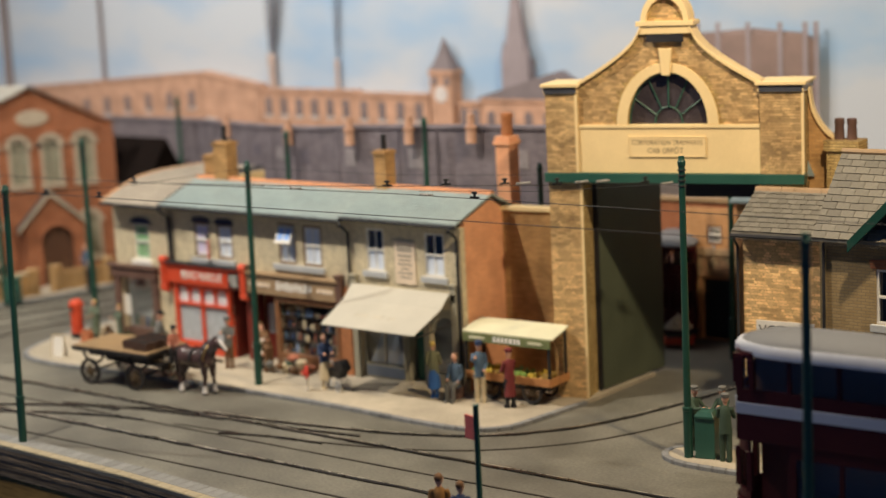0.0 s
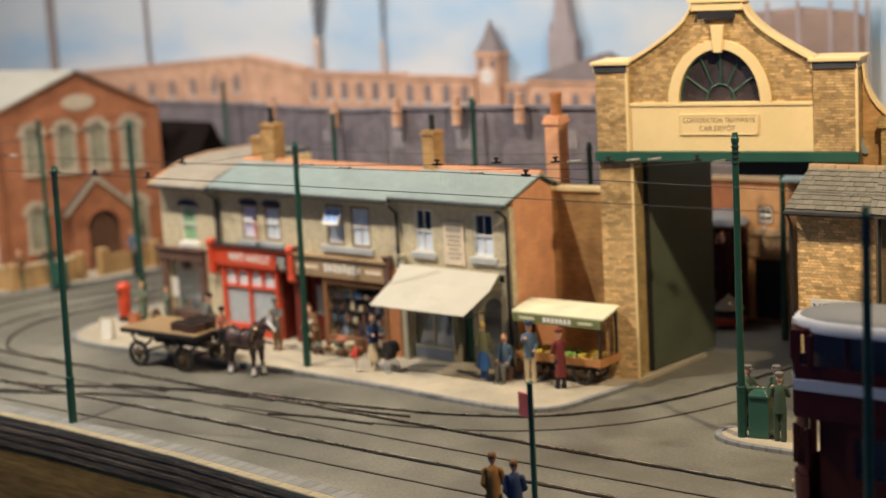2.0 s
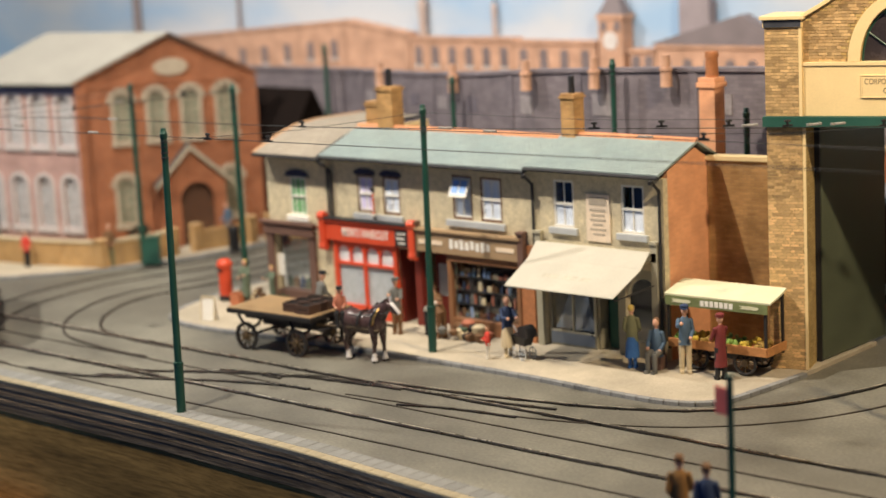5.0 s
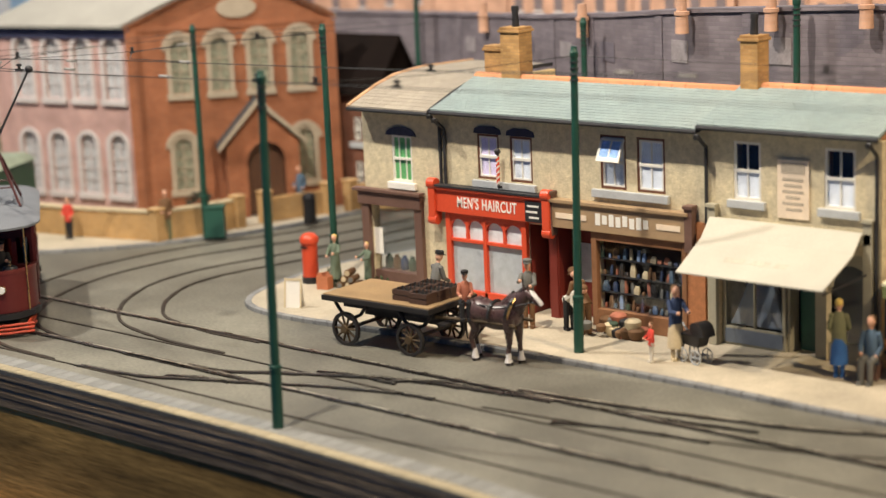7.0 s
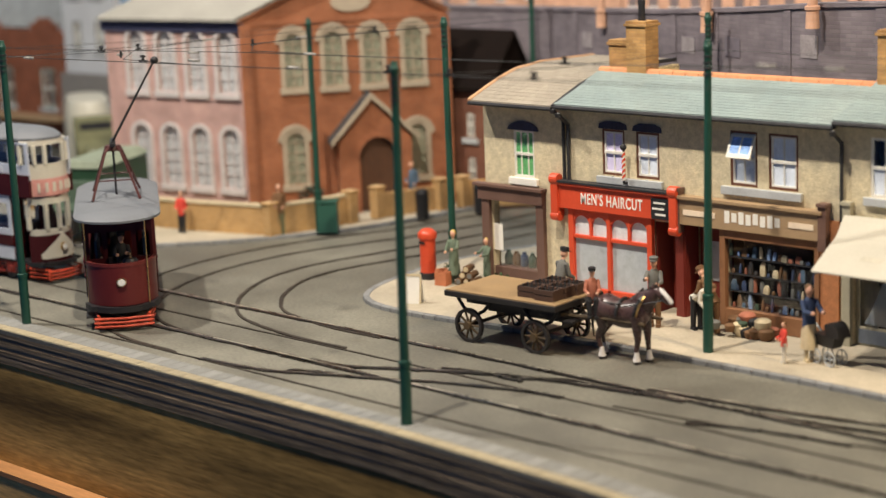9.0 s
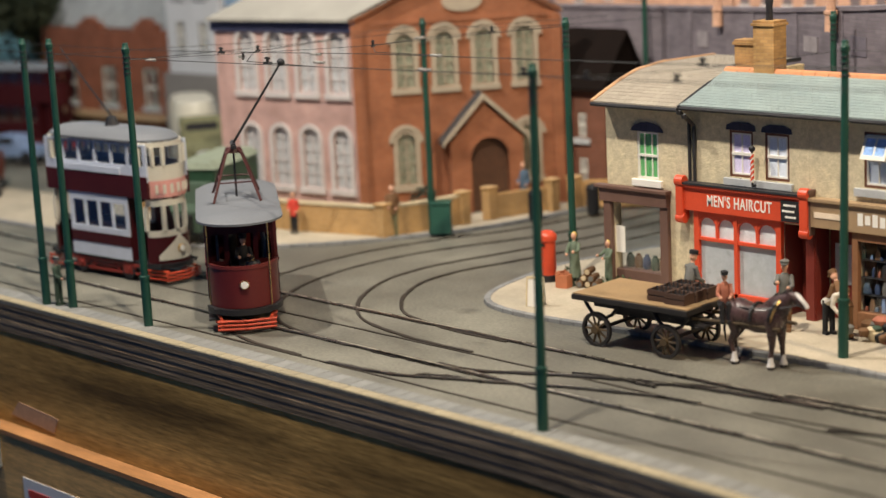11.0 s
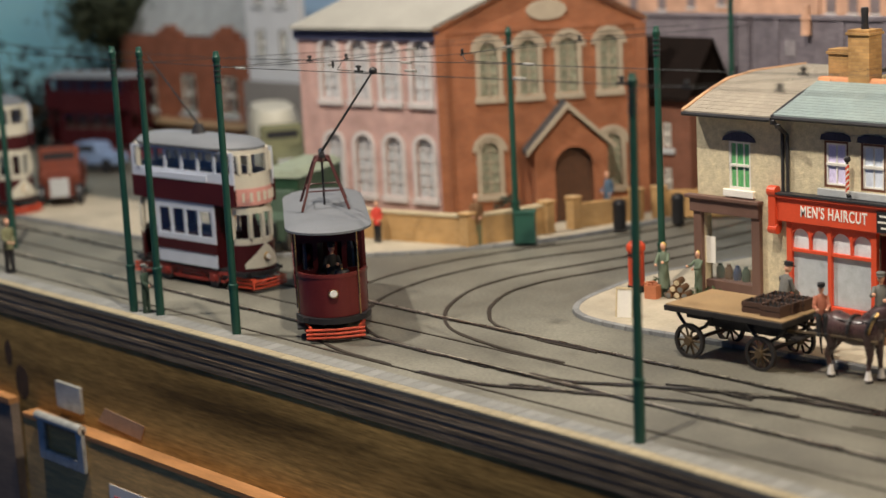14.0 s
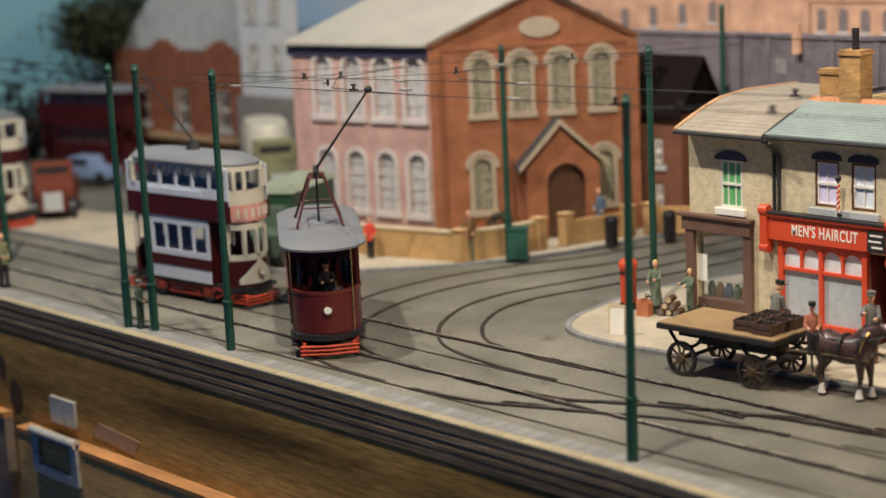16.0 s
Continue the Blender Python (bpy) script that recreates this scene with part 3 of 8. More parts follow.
def drain(house, x, z0, z1, y=WY - 1.6, r=1.0, mt=None):
    part("drainpipe", Geo().tube([(x, y - 8.5, z1 + 1), (x, y, z1 - 6), (x, y, z0)], r, 8).cyl((x, y - 8.5, z1 - 1), (x, y - 8.5, z1 + 1.2), 1.3, 1.8, 8), mt or GUTTER, house, smooth=True)


def shell(house, x0, x1, front, holes, left=None, right=None, z0=2.0, flank=False):
    part("front_wall", Geo().wall(x1 - x0, 115.0 - z0, 5, [(a - x0, b - x0, c - z0, d - z0) for a, b, c, d in holes]), front, house, m=at(x0, WY, z0))
    part("rear_wall", Geo().wall(x1 - x0, BZ - z0, 4), REDBR, house, m=at(x0, BY - 6, z0))
    gable = [(WY + 5, z0), (BY - 6, z0), (BY - 6, BZ), (RY, RZ - 2), (WY + 5, EZ)]
    for x, mt in ((x0, left), (x1 - 4, right))[1 if flank else 0:]:
        poly = [(y - WY, z) for y, z in gable]
        ob = part("party_wall", Geo().prism(poly, 0, 4, "x"), mt or front, house, m=at(x, WY, 0))
    part("first_floor", Geo().box(x0 + 4, x1 - 4, WY + 5, BY - 6, 66, 68), BROWNP, house)


# corner shop with a green-curtained window
corner = thing("corner_shop", at(), "grey pebbledashed corner shop with brown fascia and bay", "shop", "row of shops")
shell(corner, -154.5, -92, BUFF, [(-131, -115, 70, 98), (-150, -112, 2.1, 55)], flank=True)
part("flank_wall", Geo().wall(100, 112, 4, [(14, 97, 12, 54)], z0=2.3), BUFF, corner, m=at(-154.5, 328, 0, -90))
part("flank_window", Geo().box(14, 97, 1.8, 2.2, 12, 54), PANE, corner, m=at(-154.5, 328, 0, -90))
sash_window(corner, -131, 70, 16, 28, SASHW, CURTG, WY, sill=WHITEP, bars=(2, 1))
g = Geo()
g.prism([(-135, 98)] + [(-123 - 12 * math.cos(math.pi * i / 8), 98 + 5.5 * math.sin(math.pi * i / 8)) for i in range(9)] + [(-111, 98)], WY - 0.8, WY + 0.5)
part("window_arch", g, brick_mat("blue_brick", (0.05, 0.055, 0.10), (0.04, 0.045, 0.08), (0.06, 0.06, 0.09), 1.5, 6, 0.2), corner)
part("fascia", Geo().box(-158, -107, WY - 4, WY - 0.05, 55, 63).box(-161, -106, WY - 5.5, WY - 0.05, 63, 65), BROWNP, corner, "brown shop fascia", bevel=0.3)
for x in (-153, -110):
    part("pilaster", Geo().box(x - 3, x + 3, WY - 3, WY - 0.05, 2.3, 54.9), BROWNP, corner, bevel=0.3)
part("stall_riser", Geo().box(-151, -113, WY + 0.5, WY + 4, 2.3, 14), BROWNP, corner)
part("shop_window", Geo().box(-152, -112, WY + 2, WY + 2.4, 14, 55), PANE, corner)
part("display_shelf", Geo().box(-152, -112, WY + 4.5, WY + 24, 12, 13.5), BROWNP, corner)
part("window_bill", Geo().box(-150, -143, WY + 0.9, WY + 1.3, 24, 40), WHITEP, corner)
prof = [(214.2, 115.0), (226, 119.6), (240, 124.6), (256, 129.0), (281, 131.0), (330, 130.2)]
part("roof", Geo().prism(prof + [(330, 128.7)] + [(y, z - 1.5) for y, z in prof[-2::-1]], -156.5, -92.1, "x"), SLATET, corner)
for (ya, za), (yb, zb) in zip(prof, prof[1:]):
    slates("slating", corner, SLATET, 64.3, math.hypot(yb - ya, zb - za), at(-156.5, ya, za, 0, math.degrees(math.atan2(zb - za, yb - ya))), max(2, int((yb - ya) / 3.2)), 16)
g = Geo()
for (ya, za), (yb, zb) in zip(prof, prof[1:]):
    n = max(1, round((yb - ya) / 8))
    for i in range(n):
        p, q = i / n, (i + 0.94) / n
        g.add([(x, ya + (yb - ya) * r, za + (zb - za) * r + o) for r in (p, q) for x, o in ((-157.3, -0.8), (-154.9, -0.8), (-154.9, 0.9), (-157.3, 0.9))], [(0, 1, 2, 3), (7, 6, 5, 4), (0, 4, 5, 1), (1, 5, 6, 2), (2, 6, 7, 3), (3, 7, 4, 0)])
part("lead_flashing", Geo().prism([(y, z + 0.8) for y, z in prof] + [(y, z - 1.4) for y, z in prof[::-1]], -92.9, -91.2, "x"), GUTTER, corner, "dark lead flashing")
part("verge_tiles", g, mat("verge_tile", (0.56, 0.33, 0.18), 0.75, var=0.2, size=8), corner, "tan-orange verge tiles")
part("gutter", Geo().tube([(-156.5, 213.8, 113.4), (-92.2, 213.8, 113.4)], 1.2, 8), GUTTER, corner, smooth=True)
part("rear_gable", Geo().wall(62, 125, 4, z0=2.3), CREAM, corner, m=at(-91.8, 328, 0, -90))
drain(corner, -91, 60, 112)
drain(corner, -87.5, 70, 110)

# barber with a red front
barber = thing("barber_shop", at(), "buff shop house with bright red barber shopfront", "shop", "row of shops")
shell(barber, -91.9, -12, BUFF, [(-64, -48, 77, 103), (-40, -24, 77, 103), (-86, -30, 2.1, 56), (-27, -13.5, 2.1, 54)])
sash_window(barber, -64, 77, 16, 26, SASHB, CURTV, WY, sill_w=0.1)
sash_window(barber, -40, 77, 16, 26, SASHB, CURT, WY, sill_w=0.1)
for x in (-56, -32):
    part("window_head", Geo().prism([(x - 10, 103.2), (x + 10, 103.2), (x + 9.4, 106), (x + 5, 107.6), (x - 5, 107.6), (x - 9.4, 106)], WY - 0.7, WY - 0.05), bpy.data.materials["blue_brick"], barber, "dark brick window head")
part("window_sill", Geo().box(-67, -21, WY - 2.4, WY - 0.05, 72.4, 76.4), SILL, barber, bevel=0.3)
part("fascia", Geo().box(-94, -12, WY - 5, WY - 0.1, 56, 69.5).box(-95, -11, WY - 6.5, WY - 0.1, 69.5, 71), REDP, barber, "red fascia board", bevel=0.3)
word("MEN'S HAIRCUT", 8.8, WHITEP, barber, at(-54.5, WY - 5.1, 62.6), width=44, bold=0.14, spacing=1.12)
part("lead_ledge", Geo().box(-95, -11, WY - 7, WY - 0.1, 71.05, 72.2), GUTTER, barber, "dark lead ledge")
part("name_plate", Geo().box(-26, -14, WY - 5.7, WY - 5.05, 56.5, 68), BLACKP, barber, "black plate with white script")
g = Geo()
for i, (a, b) in enumerate(((-24, -16), (-25, -17), (-23, -16))):
    g.box(a, b, WY - 5.95, WY - 5.75, 65 - 3.2 * i, 66.1 - 3.2 * i)
part("script_bars", g, WHITEP, barber)
for x in (-95.5, -11.0):
    g = Geo().box(x - 2.5, x + 2.5, WY - 6.5, WY - 0.1, 50, 72)
    g.cyl((x - 2.9, WY - 4.5, 72.5), (x + 2.9, WY - 4.5, 72.5), 3.2, n=14).cyl((x - 2.9, WY - 4, 51), (x + 2.9, WY - 4, 51), 3, n=14)
    part("console_bracket", g, REDP, barber, bevel=0.3)
g = Geo().box(-88, -84.5, WY - 3, WY + 1, 2.3, 56).box(-60, -57.5, WY - 3, WY + 1, 2.3, 56).box(-31.5, -28, WY - 3, WY + 1, 2.3, 56)
g.box(-84.5, -31.5, WY - 3, WY + 1, 2.3, 11).box(-84.5, -60, WY - 2.6, WY + 1, 39, 41).box(-57.5, -31.5, WY - 2.6, WY + 1, 39, 41).box(-84.5, -31.5, WY - 2.8, WY + 1, 53, 56)
for k in (-72.2, -44.5):
    g.box(k - 0.8, k + 0.8, WY - 2.6, WY + 1, 41, 53)
for a, b in ((-84.5, -73), (-71.4, -60), (-57.5, -45.3), (-43.7, -31.5)):
    c, r = (a + b) / 2, (b - a) / 2
    pts = [(a, 53)] + [(a, 47.0)] + [(c - r * math.cos(math.pi * i / 8), 47.0 + 5.4 * math.sin(math.pi * i / 8)) for i in range(9)] + [(b, 53)]
    g.prism(pts, WY - 2.4, WY + 0.9)
part("shopfront_frame", g, REDP, barber, "red painted shopfront with four arched lights", bevel=0.25)
for a, b in ((-84.5, -60), (-57.5, -31.5)):
    part("shop_window", Geo().box(a, b, WY - 0.8, WY - 0.4, 11, 39), FROST, barber, "frosted glass pane")
    part("upper_light", Geo().box(a, b, WY - 0.8, WY - 0.4, 41, 53), LATTICE, barber, "white lattice glass")
part("shop_door", Geo().box(-26, -14, WY + 14, WY + 15.5, 2.3, 50), MAROONP, barber, "maroon shop door")
part("door_pane", Geo().box(-23, -17, WY + 13.6, WY + 13.9, 20, 44), FROST, barber)
part("door_reveal", Geo().box(-27.8, -26.5, WY, WY + 15, 2.3, 54).box(-13.5, -12.2, WY, WY + 15, 2.3, 54), MAROONP, barber)
pole = part("barber_pole", Geo().cyl((-45, WY - 5, 76), (-45, WY - 5, 92), 0.9, n=12), WHITEP, barber, smooth=True)
g = Geo()
for k in range(5):
    g.loft([[(-45 + 1.05 * math.cos(a), WY - 5 + 1.05 * math.sin(a), 77 + 3.0 * k + 1.2 * math.cos(a) + dz) for a in [math.tau * i / 12 for i in range(12)]] for dz in (0, 1.6)])
part("stripe", g, REDP, pole, "red spiral stripe")
part("bracket", Geo().tube([(-45, WY, 74), (-45, WY - 5, 74), (-45, WY - 5, 95)], 0.7).ball((-45, WY - 5, 94.5), 1.9), BLACKP, pole)
roof_pair(barber, -92, -12.1, WY, EZ, RY, RZ, BY, BZ, SLATEG, rows=15, cols=18)
chimney(barber, -64, 262, 128, 160, 14, 12, OCHRE, 1, 12)
chimney(barber, -84, 270, 122, 148, 14, 10, OCHRE, 0)

# general store with a dark goods window
store = thing("general_store", at(), "buff shop house with tan fascia and crowded window", "shop", "row of shops")
shell(store, -11.9, 91, BUFF, [(23, 40, 78.6, 108), (47, 65, 78.6, 108), (20, 77, 2.1, 51), (-8, 16, 2.1, 54)])
sash_window(store, 23, 78.6, 17, 29.4, SASHB, CURT, WY, sill_w=0.1)
sash_window(store, 47, 78.6, 18, 29.4, SASHB, CURT, WY, sill_w=0.1)
# blue base colour stands for sky mirrored in the open sash panes
SASHBL = mat("sky_reflection_blue", (0.30, 0.48, 0.85), 0.2, var=0.25, size=5)
swung = part("open_sash", Geo().box(0, 1.3, 0, 0.9, 0, 13).box(13.7, 15, 0, 0.9, 0, 13).box(1.3, 13.7, 0, 0.9, 0, 2.4).box(1.3, 13.7, 0, 0.9, 11.6, 13).box(7, 8, 0, 0.9, 2.4, 11.6), SASHW, store, "white top sash swung open", m=at(24, WY - 6, 94.5, 0, -26))
for xa, xb in ((1.3, 7), (8, 13.7)):
    part("pane", Geo().box(xa, xb, 0.3, 0.6, 2.4, 11.6), SASHBL, swung, "pane painted blue as mirrored sky")
part("window_sill", Geo().box(18, 68, WY - 2.4, WY - 0.05, 73.8, 78.2), SILL, store, bevel=0.3)
part("fascia", Geo().box(-8, 80, WY - 4.5, WY - 0.1, 55, 69).box(-9, 82, WY - 6, WY - 0.1, 69, 71), TANP, store, "tan fascia board", bevel=0.3)
for i in range(8):
    part("letter_bar", Geo().box(22 + i * 4.5, 25.2 + i * 4.5, WY - 4.7, WY - 4.55, 59 + 0.8 * (i % 3 == 1), 65.6 - 0.9 * (i % 2)), WHITEP, store, "white sign letter")
for a, b in ((-5, 16), (62, 77)):
    part("sign_bar", Geo().box(a, b, WY - 4.9, WY - 4.55, 60.5, 63.5), PAPER, store)
for x in (-10, 82):
    part("console_bracket", Geo().box(x - 2.5, x + 2.5, WY - 5, WY - 0.1, 50, 73).box(x - 3, x + 3, WY - 6, WY - 0.1, 73, 75), BROWNP, store, bevel=0.3)
part("pilaster", Geo().box(79, 90, WY - 1.6, WY - 0.05, 2.3, 66), POT, store, "orange-brown brick pilaster")
g = Geo().box(17, 20.5, WY - 2.5, WY + 1, 2.3, 54.9).box(76, 79, WY - 2.5, WY + 1, 2.3, 54.9).box(20.5, 76, WY - 2.5, WY + 1, 50, 54.9).box(20.5, 76, WY - 2.5, WY + 1, 2.3, 12)
part("shopfront_frame", g, mat("store_wood", (0.24, 0.115, 0.055), 0.5, var=0.15, size=14), store, "orange-brown wooden shopfront", bevel=0.25)
part("shop_window", Geo().box(20.5, 76, WY - 0.5, WY - 0.2, 12, 50), PANE, store)
# dark sheet in place of the shade inside the store
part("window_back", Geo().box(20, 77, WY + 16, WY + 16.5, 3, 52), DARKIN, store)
part("window_shelf", Geo().box(21, 76, WY + 1.2, WY + 15, 11, 12), BROWNP, store)
part("door_surround", Geo().box(-13.3, -7.9, WY - 0.9, WY - 0.05, 2.3, 55).box(16.1, 19.9, WY - 0.6, WY - 0.05, 2.3, 54), MAROONP, store, "maroon door surround")
part("door_lining", Geo().box(-7.9, -7.2, WY, WY + 12, 2.3, 54).box(15.2, 15.9, WY, WY + 12, 2.3, 54), MAROONP, store)
part("shop_door", Geo().box(-6, 14, WY + 12, WY + 13.5, 2.3, 52), MAROONP, store, "maroon shop door")
part("door_pane", Geo().box(-3, 8, WY + 11.6, WY + 11.9, 22, 44), FROST, store)
roof_pair(store, -12.05, 90.55, WY, EZ, RY, RZ, BY, BZ, SLATEG, rows=15, cols=22)
drain(store, 91.5, 66, 112)

# tall draper's with an awning, at the end of the row
draper = thing("end_shop", at(), "buff end shop with cream awning and salmon brick gable", "shop", "row of shops")
shell(draper, 91.1, 190, BUFF, [(107, 123, 80, 110), (159, 176, 80, 110), (97, 160, 2.1, 64), (160.1, 186, 2.1, 58)], right=SALMON)
for x, w in ((107, 16), (159, 17)):
    sash_window(draper, x, 80, w, 30, SASHW, CURT, WY, full=False)
notice = part("notice_board", Geo().box(133, 151, WY - 1.0, WY - 0.1, 73, 103), PAPER, draper, "cream painted advertisement board", bevel=0.2)
FADED = mat("faded_brown", (0.42, 0.36, 0.28), 0.8)
part("lettering_bar", Geo().box(135.5, 148.5, WY - 1.2, WY - 1.05, 96, 101), FADED, notice)
for k, (a, b) in enumerate(((136, 148), (137, 147), (136, 148), (138, 146), (136, 148), (138, 147))):
    part("lettering_bar", Geo().box(a, b, WY - 1.2, WY - 1.05, 92.2 - 3 * k, 93.6 - 3 * k), FADED, notice)
part("fascia", Geo().box(93, 186, WY - 3, WY - 0.1, 64, 70), STONEP, draper, bevel=0.3)
for x in (95, 184):
    part("pilaster", Geo().box(x - 2.4, x + 2.4, WY - 3, WY - 0.1, 2.3, 75).box(x - 3, x + 3, WY - 4, WY - 0.1, 75, 77), STONEP, draper, "grey-green pilaster", bevel=0.25)
g = Geo().box(97.5, 135, WY + 3, WY + 5, 2.3, 12).box(97.5, 99.5, WY + 3, WY + 5, 12, 62).box(133, 135, WY + 3, WY + 5, 12, 62).box(116, 117, WY + 3, WY + 5, 12, 62).box(97.5, 135, WY + 3, WY + 5, 62, 64)
g.box(135, 136.5, WY + 5, WY + 14, 2.3, 64).box(152, 160, WY + 3, WY + 5, 2.3, 64)
part("shopfront_frame", g, STONEP, draper, "grey-green shopfront with lobby", bevel=0.25)
for a, b in ((99.5, 116), (117, 133)):
    part("shop_window", Geo().box(a, b, WY + 4, WY + 4.3, 12, 62), PANE, draper)
# shade of the shop's depth painted as a dark sheet
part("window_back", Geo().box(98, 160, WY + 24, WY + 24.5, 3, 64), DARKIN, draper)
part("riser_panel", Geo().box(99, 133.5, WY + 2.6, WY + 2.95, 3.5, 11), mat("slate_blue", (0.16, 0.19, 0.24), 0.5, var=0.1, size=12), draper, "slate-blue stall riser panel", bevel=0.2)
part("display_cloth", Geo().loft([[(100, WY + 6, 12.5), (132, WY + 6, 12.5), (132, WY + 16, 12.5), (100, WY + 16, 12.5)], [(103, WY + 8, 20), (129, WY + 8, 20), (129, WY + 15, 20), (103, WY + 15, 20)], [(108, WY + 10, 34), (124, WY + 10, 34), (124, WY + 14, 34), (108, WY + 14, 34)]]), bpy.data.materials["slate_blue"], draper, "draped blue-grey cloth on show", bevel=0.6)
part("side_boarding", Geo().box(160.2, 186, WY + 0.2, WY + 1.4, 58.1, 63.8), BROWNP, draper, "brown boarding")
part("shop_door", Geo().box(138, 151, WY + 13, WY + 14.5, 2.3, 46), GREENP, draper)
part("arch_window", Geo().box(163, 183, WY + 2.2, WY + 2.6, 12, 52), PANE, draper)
# second dark sheet for the shade behind the arched window
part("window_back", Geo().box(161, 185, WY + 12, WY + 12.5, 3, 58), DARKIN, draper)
part("stall_riser", Geo().box(160.2, 186, WY + 1.5, WY + 4, 2.3, 12), STONEP, draper, bevel=0.2)
g = Geo().prism([(160.2, 58), (160.2, 40)] + [(173 - 11 * math.cos(math.pi * i / 12), 40 + 12 * math.sin(math.pi * i / 12)) for i in range(13)] + [(186, 40), (186, 58)], WY + 1.5, WY + 4)
part("arched_surround", g, STONEP, draper, bevel=0.2)
roof_pair(draper, 90.6, 192.5, WY, EZ + 2.4, RY, RZ + 2.4, BY, BZ + 2.4, SLATEG, rows=15, cols=22)
# strip added to stop a streak of light between the two roofs
part("verge_board", Geo().prism([(WY - 8.3, 114.2), (WY - 8.3, 118.3), (RY, RZ + 2.0), (RY, RZ - 2.5)], 90.62, 91.6, "x"), GUTTER, draper, "dark strip added to stop light under the verge")
chimney(draper, 98, 259, 130, 160, 10.5, 11, OCHRE, 1, 11)
drain(draper, 188.2, 4, 114)
awning = part("awning", Geo().loft([[(94, WY - 3, 69.5), (181, WY - 3, 69.5), (181, WY - 3, 70.2), (94, WY - 3, 70.2)], [(98, 207, 61.5), (184, 207, 61.5), (184, 207, 62.2), (98, 207, 62.2)], [(103.5, 176, 50.5), (185.5, 176, 50.5), (185.5, 176, 51.2), (103.5, 176, 51.2)]]), mat("awning_card", (0.48, 0.46, 0.39), 0.8, var=0.07, size=30), draper, "cream card awning")
part("awning_arm", Geo().tube([(96, WY - 4, 50), (104, 178, 49)], 0.5).tube([(184, WY - 4, 50), (185, 178, 49)], 0.5), GUTTER, draper)
g = Geo()
sl = Matrix.Translation((138, 191, 56.5)) @ Euler((radians(-70), 0, 0)).to_matrix().to_4x4()
for k, (a, b) in enumerate(((-16, -4), (0, 10), (13, 20))):
    g.m = sl
    g.box(a, b, -0.1, 0.2, -2, 2)
part("faded_lettering", g, mat("faded_ink", (0.47, 0.44, 0.36), 0.8), awning)

rear = part("rear_stack", Geo().box(177.5, 189, 284.5, 296, 112, 163).box(176.3, 190.2, 283.3, 297.2, 163, 166).box(177.2, 189.3, 284.2, 296.3, 166, 169), SALMON, draper, "orange brick chimney stack", bevel=0.3)
part("chimney_pot", Geo().lathe([(4.2, 0), (3.8, 12), (4.4, 13), (4.0, 16)], (184, 290, 169), 12), POT, rear, smooth=True)

# low wall and yard between the shops and the depot
yard = solo("yard_wall", Geo().wall(52, 118, 6), OCHRE, "ochre brick yard wall with cream coping", "wall", at(190.5, 272, 2, 9))
cop = part("coping", Geo().box(-1, 52, -1.5, 7.5, 118.02, 121), CREAM, yard, bevel=0.3)

# ---- the tram depot front ----
DEP = at(258, 246, 0, 16)
depot = thing("tram_depot", DEP, "yellow stock brick tram depot with cream gable front", "depot")
CX = 72.5


def dep_gable():
    left = [(13, 184), (13, 209), (28, 217.5), (43, 227.5), (52, 236), (57, 245)]
    arch = [(CX + 26 * math.cos(math.pi * i / 18), 184 + 33 * math.sin(math.pi * i / 18)) for i in range(19)]
    right = [(2 * CX - x, z) for x, z in reversed(left)]
    return left + right + arch[0:19]


part("pier", Geo().box(-8, 14.5, 0, 30, 2.3, 147), STOCK, depot, "yellow brick gate pier")
part("pier", Geo().box(130.5, 158, 0, 30, 2.3, 147), STOCK, depot, "yellow brick gate pier")
part("pier_cap", Geo().box(-8, 13, -1.5, 28, 153, 204), STOCK, depot)
part("pier_cap", Geo().box(131.5, 158, -1.5, 28, 153, 204), STOCK, depot)
part("gable", Geo().prism(dep_gable(), 0.5, 12), STOCK, depot, "shaped brick gable with arched opening")
for x0, x1 in ((-10, 15), (129.5, 160)):
    part("pier_coping", Geo().box(x0 + 1, x1 - 1, -2.5, 29, 204, 208.4).box(x0 - 0.5, x1 + 0.5, -4, 30, 208.4, 210.6), [CREAM], depot, bevel=0.3)
    part("dark_band", Geo().box(x0 + 1.8, x1 - 1.8, -2.8, -2.52, 204.2, 208.2), mat("blue_band", (0.05, 0.055, 0.07), 0.6), depot)
part("corner_strip", Geo().box(13.1, 14.8, -0.8, 0.4, 2.4, 146.9), CREAM, depot)
part("corner_strip", Geo().box(157.2, 158.8, -2.2, 0.4, 153.1, 204), CREAM, depot)
part("corner_strip", Geo().box(11.8, 13.6, -2.2, 0.4, 153.1, 204), CREAM, depot)
part("entablature", Geo().box(13.7, 131.3, -0.9, 12, 153.1, 183.9).box(13.7, 131.3, -1.6, -0.9, 181.8, 183.9), CREAM, depot, "cream rendered panel", bevel=0.2)
part("beam", Geo().box(-9.5, 159, -4, 6, 146.9, 153), GREENP, depot, "green painted lintel beam", bevel=0.2)
ring = [(CX + 33 * math.cos(math.pi * i / 24), 184 + 39 * math.sin(math.pi * i / 24)) for i in range(25)] + [(CX + 26 * math.cos(math.pi * i / 24), 184 + 33 * math.sin(math.pi * i / 24)) for i in range(24, -1, -1)]
part("arch_surround", Geo().prism(ring, -1.2, 0.6), CREAM, depot, "cream arch surround", bevel=0.2)
part("keystone", Geo().prism([(CX - 2.6, 215), (CX + 2.6, 215), (CX + 4.2, 232), (CX - 4.2, 232)], -2.4, 0.4), CREAM, depot, bevel=0.3)
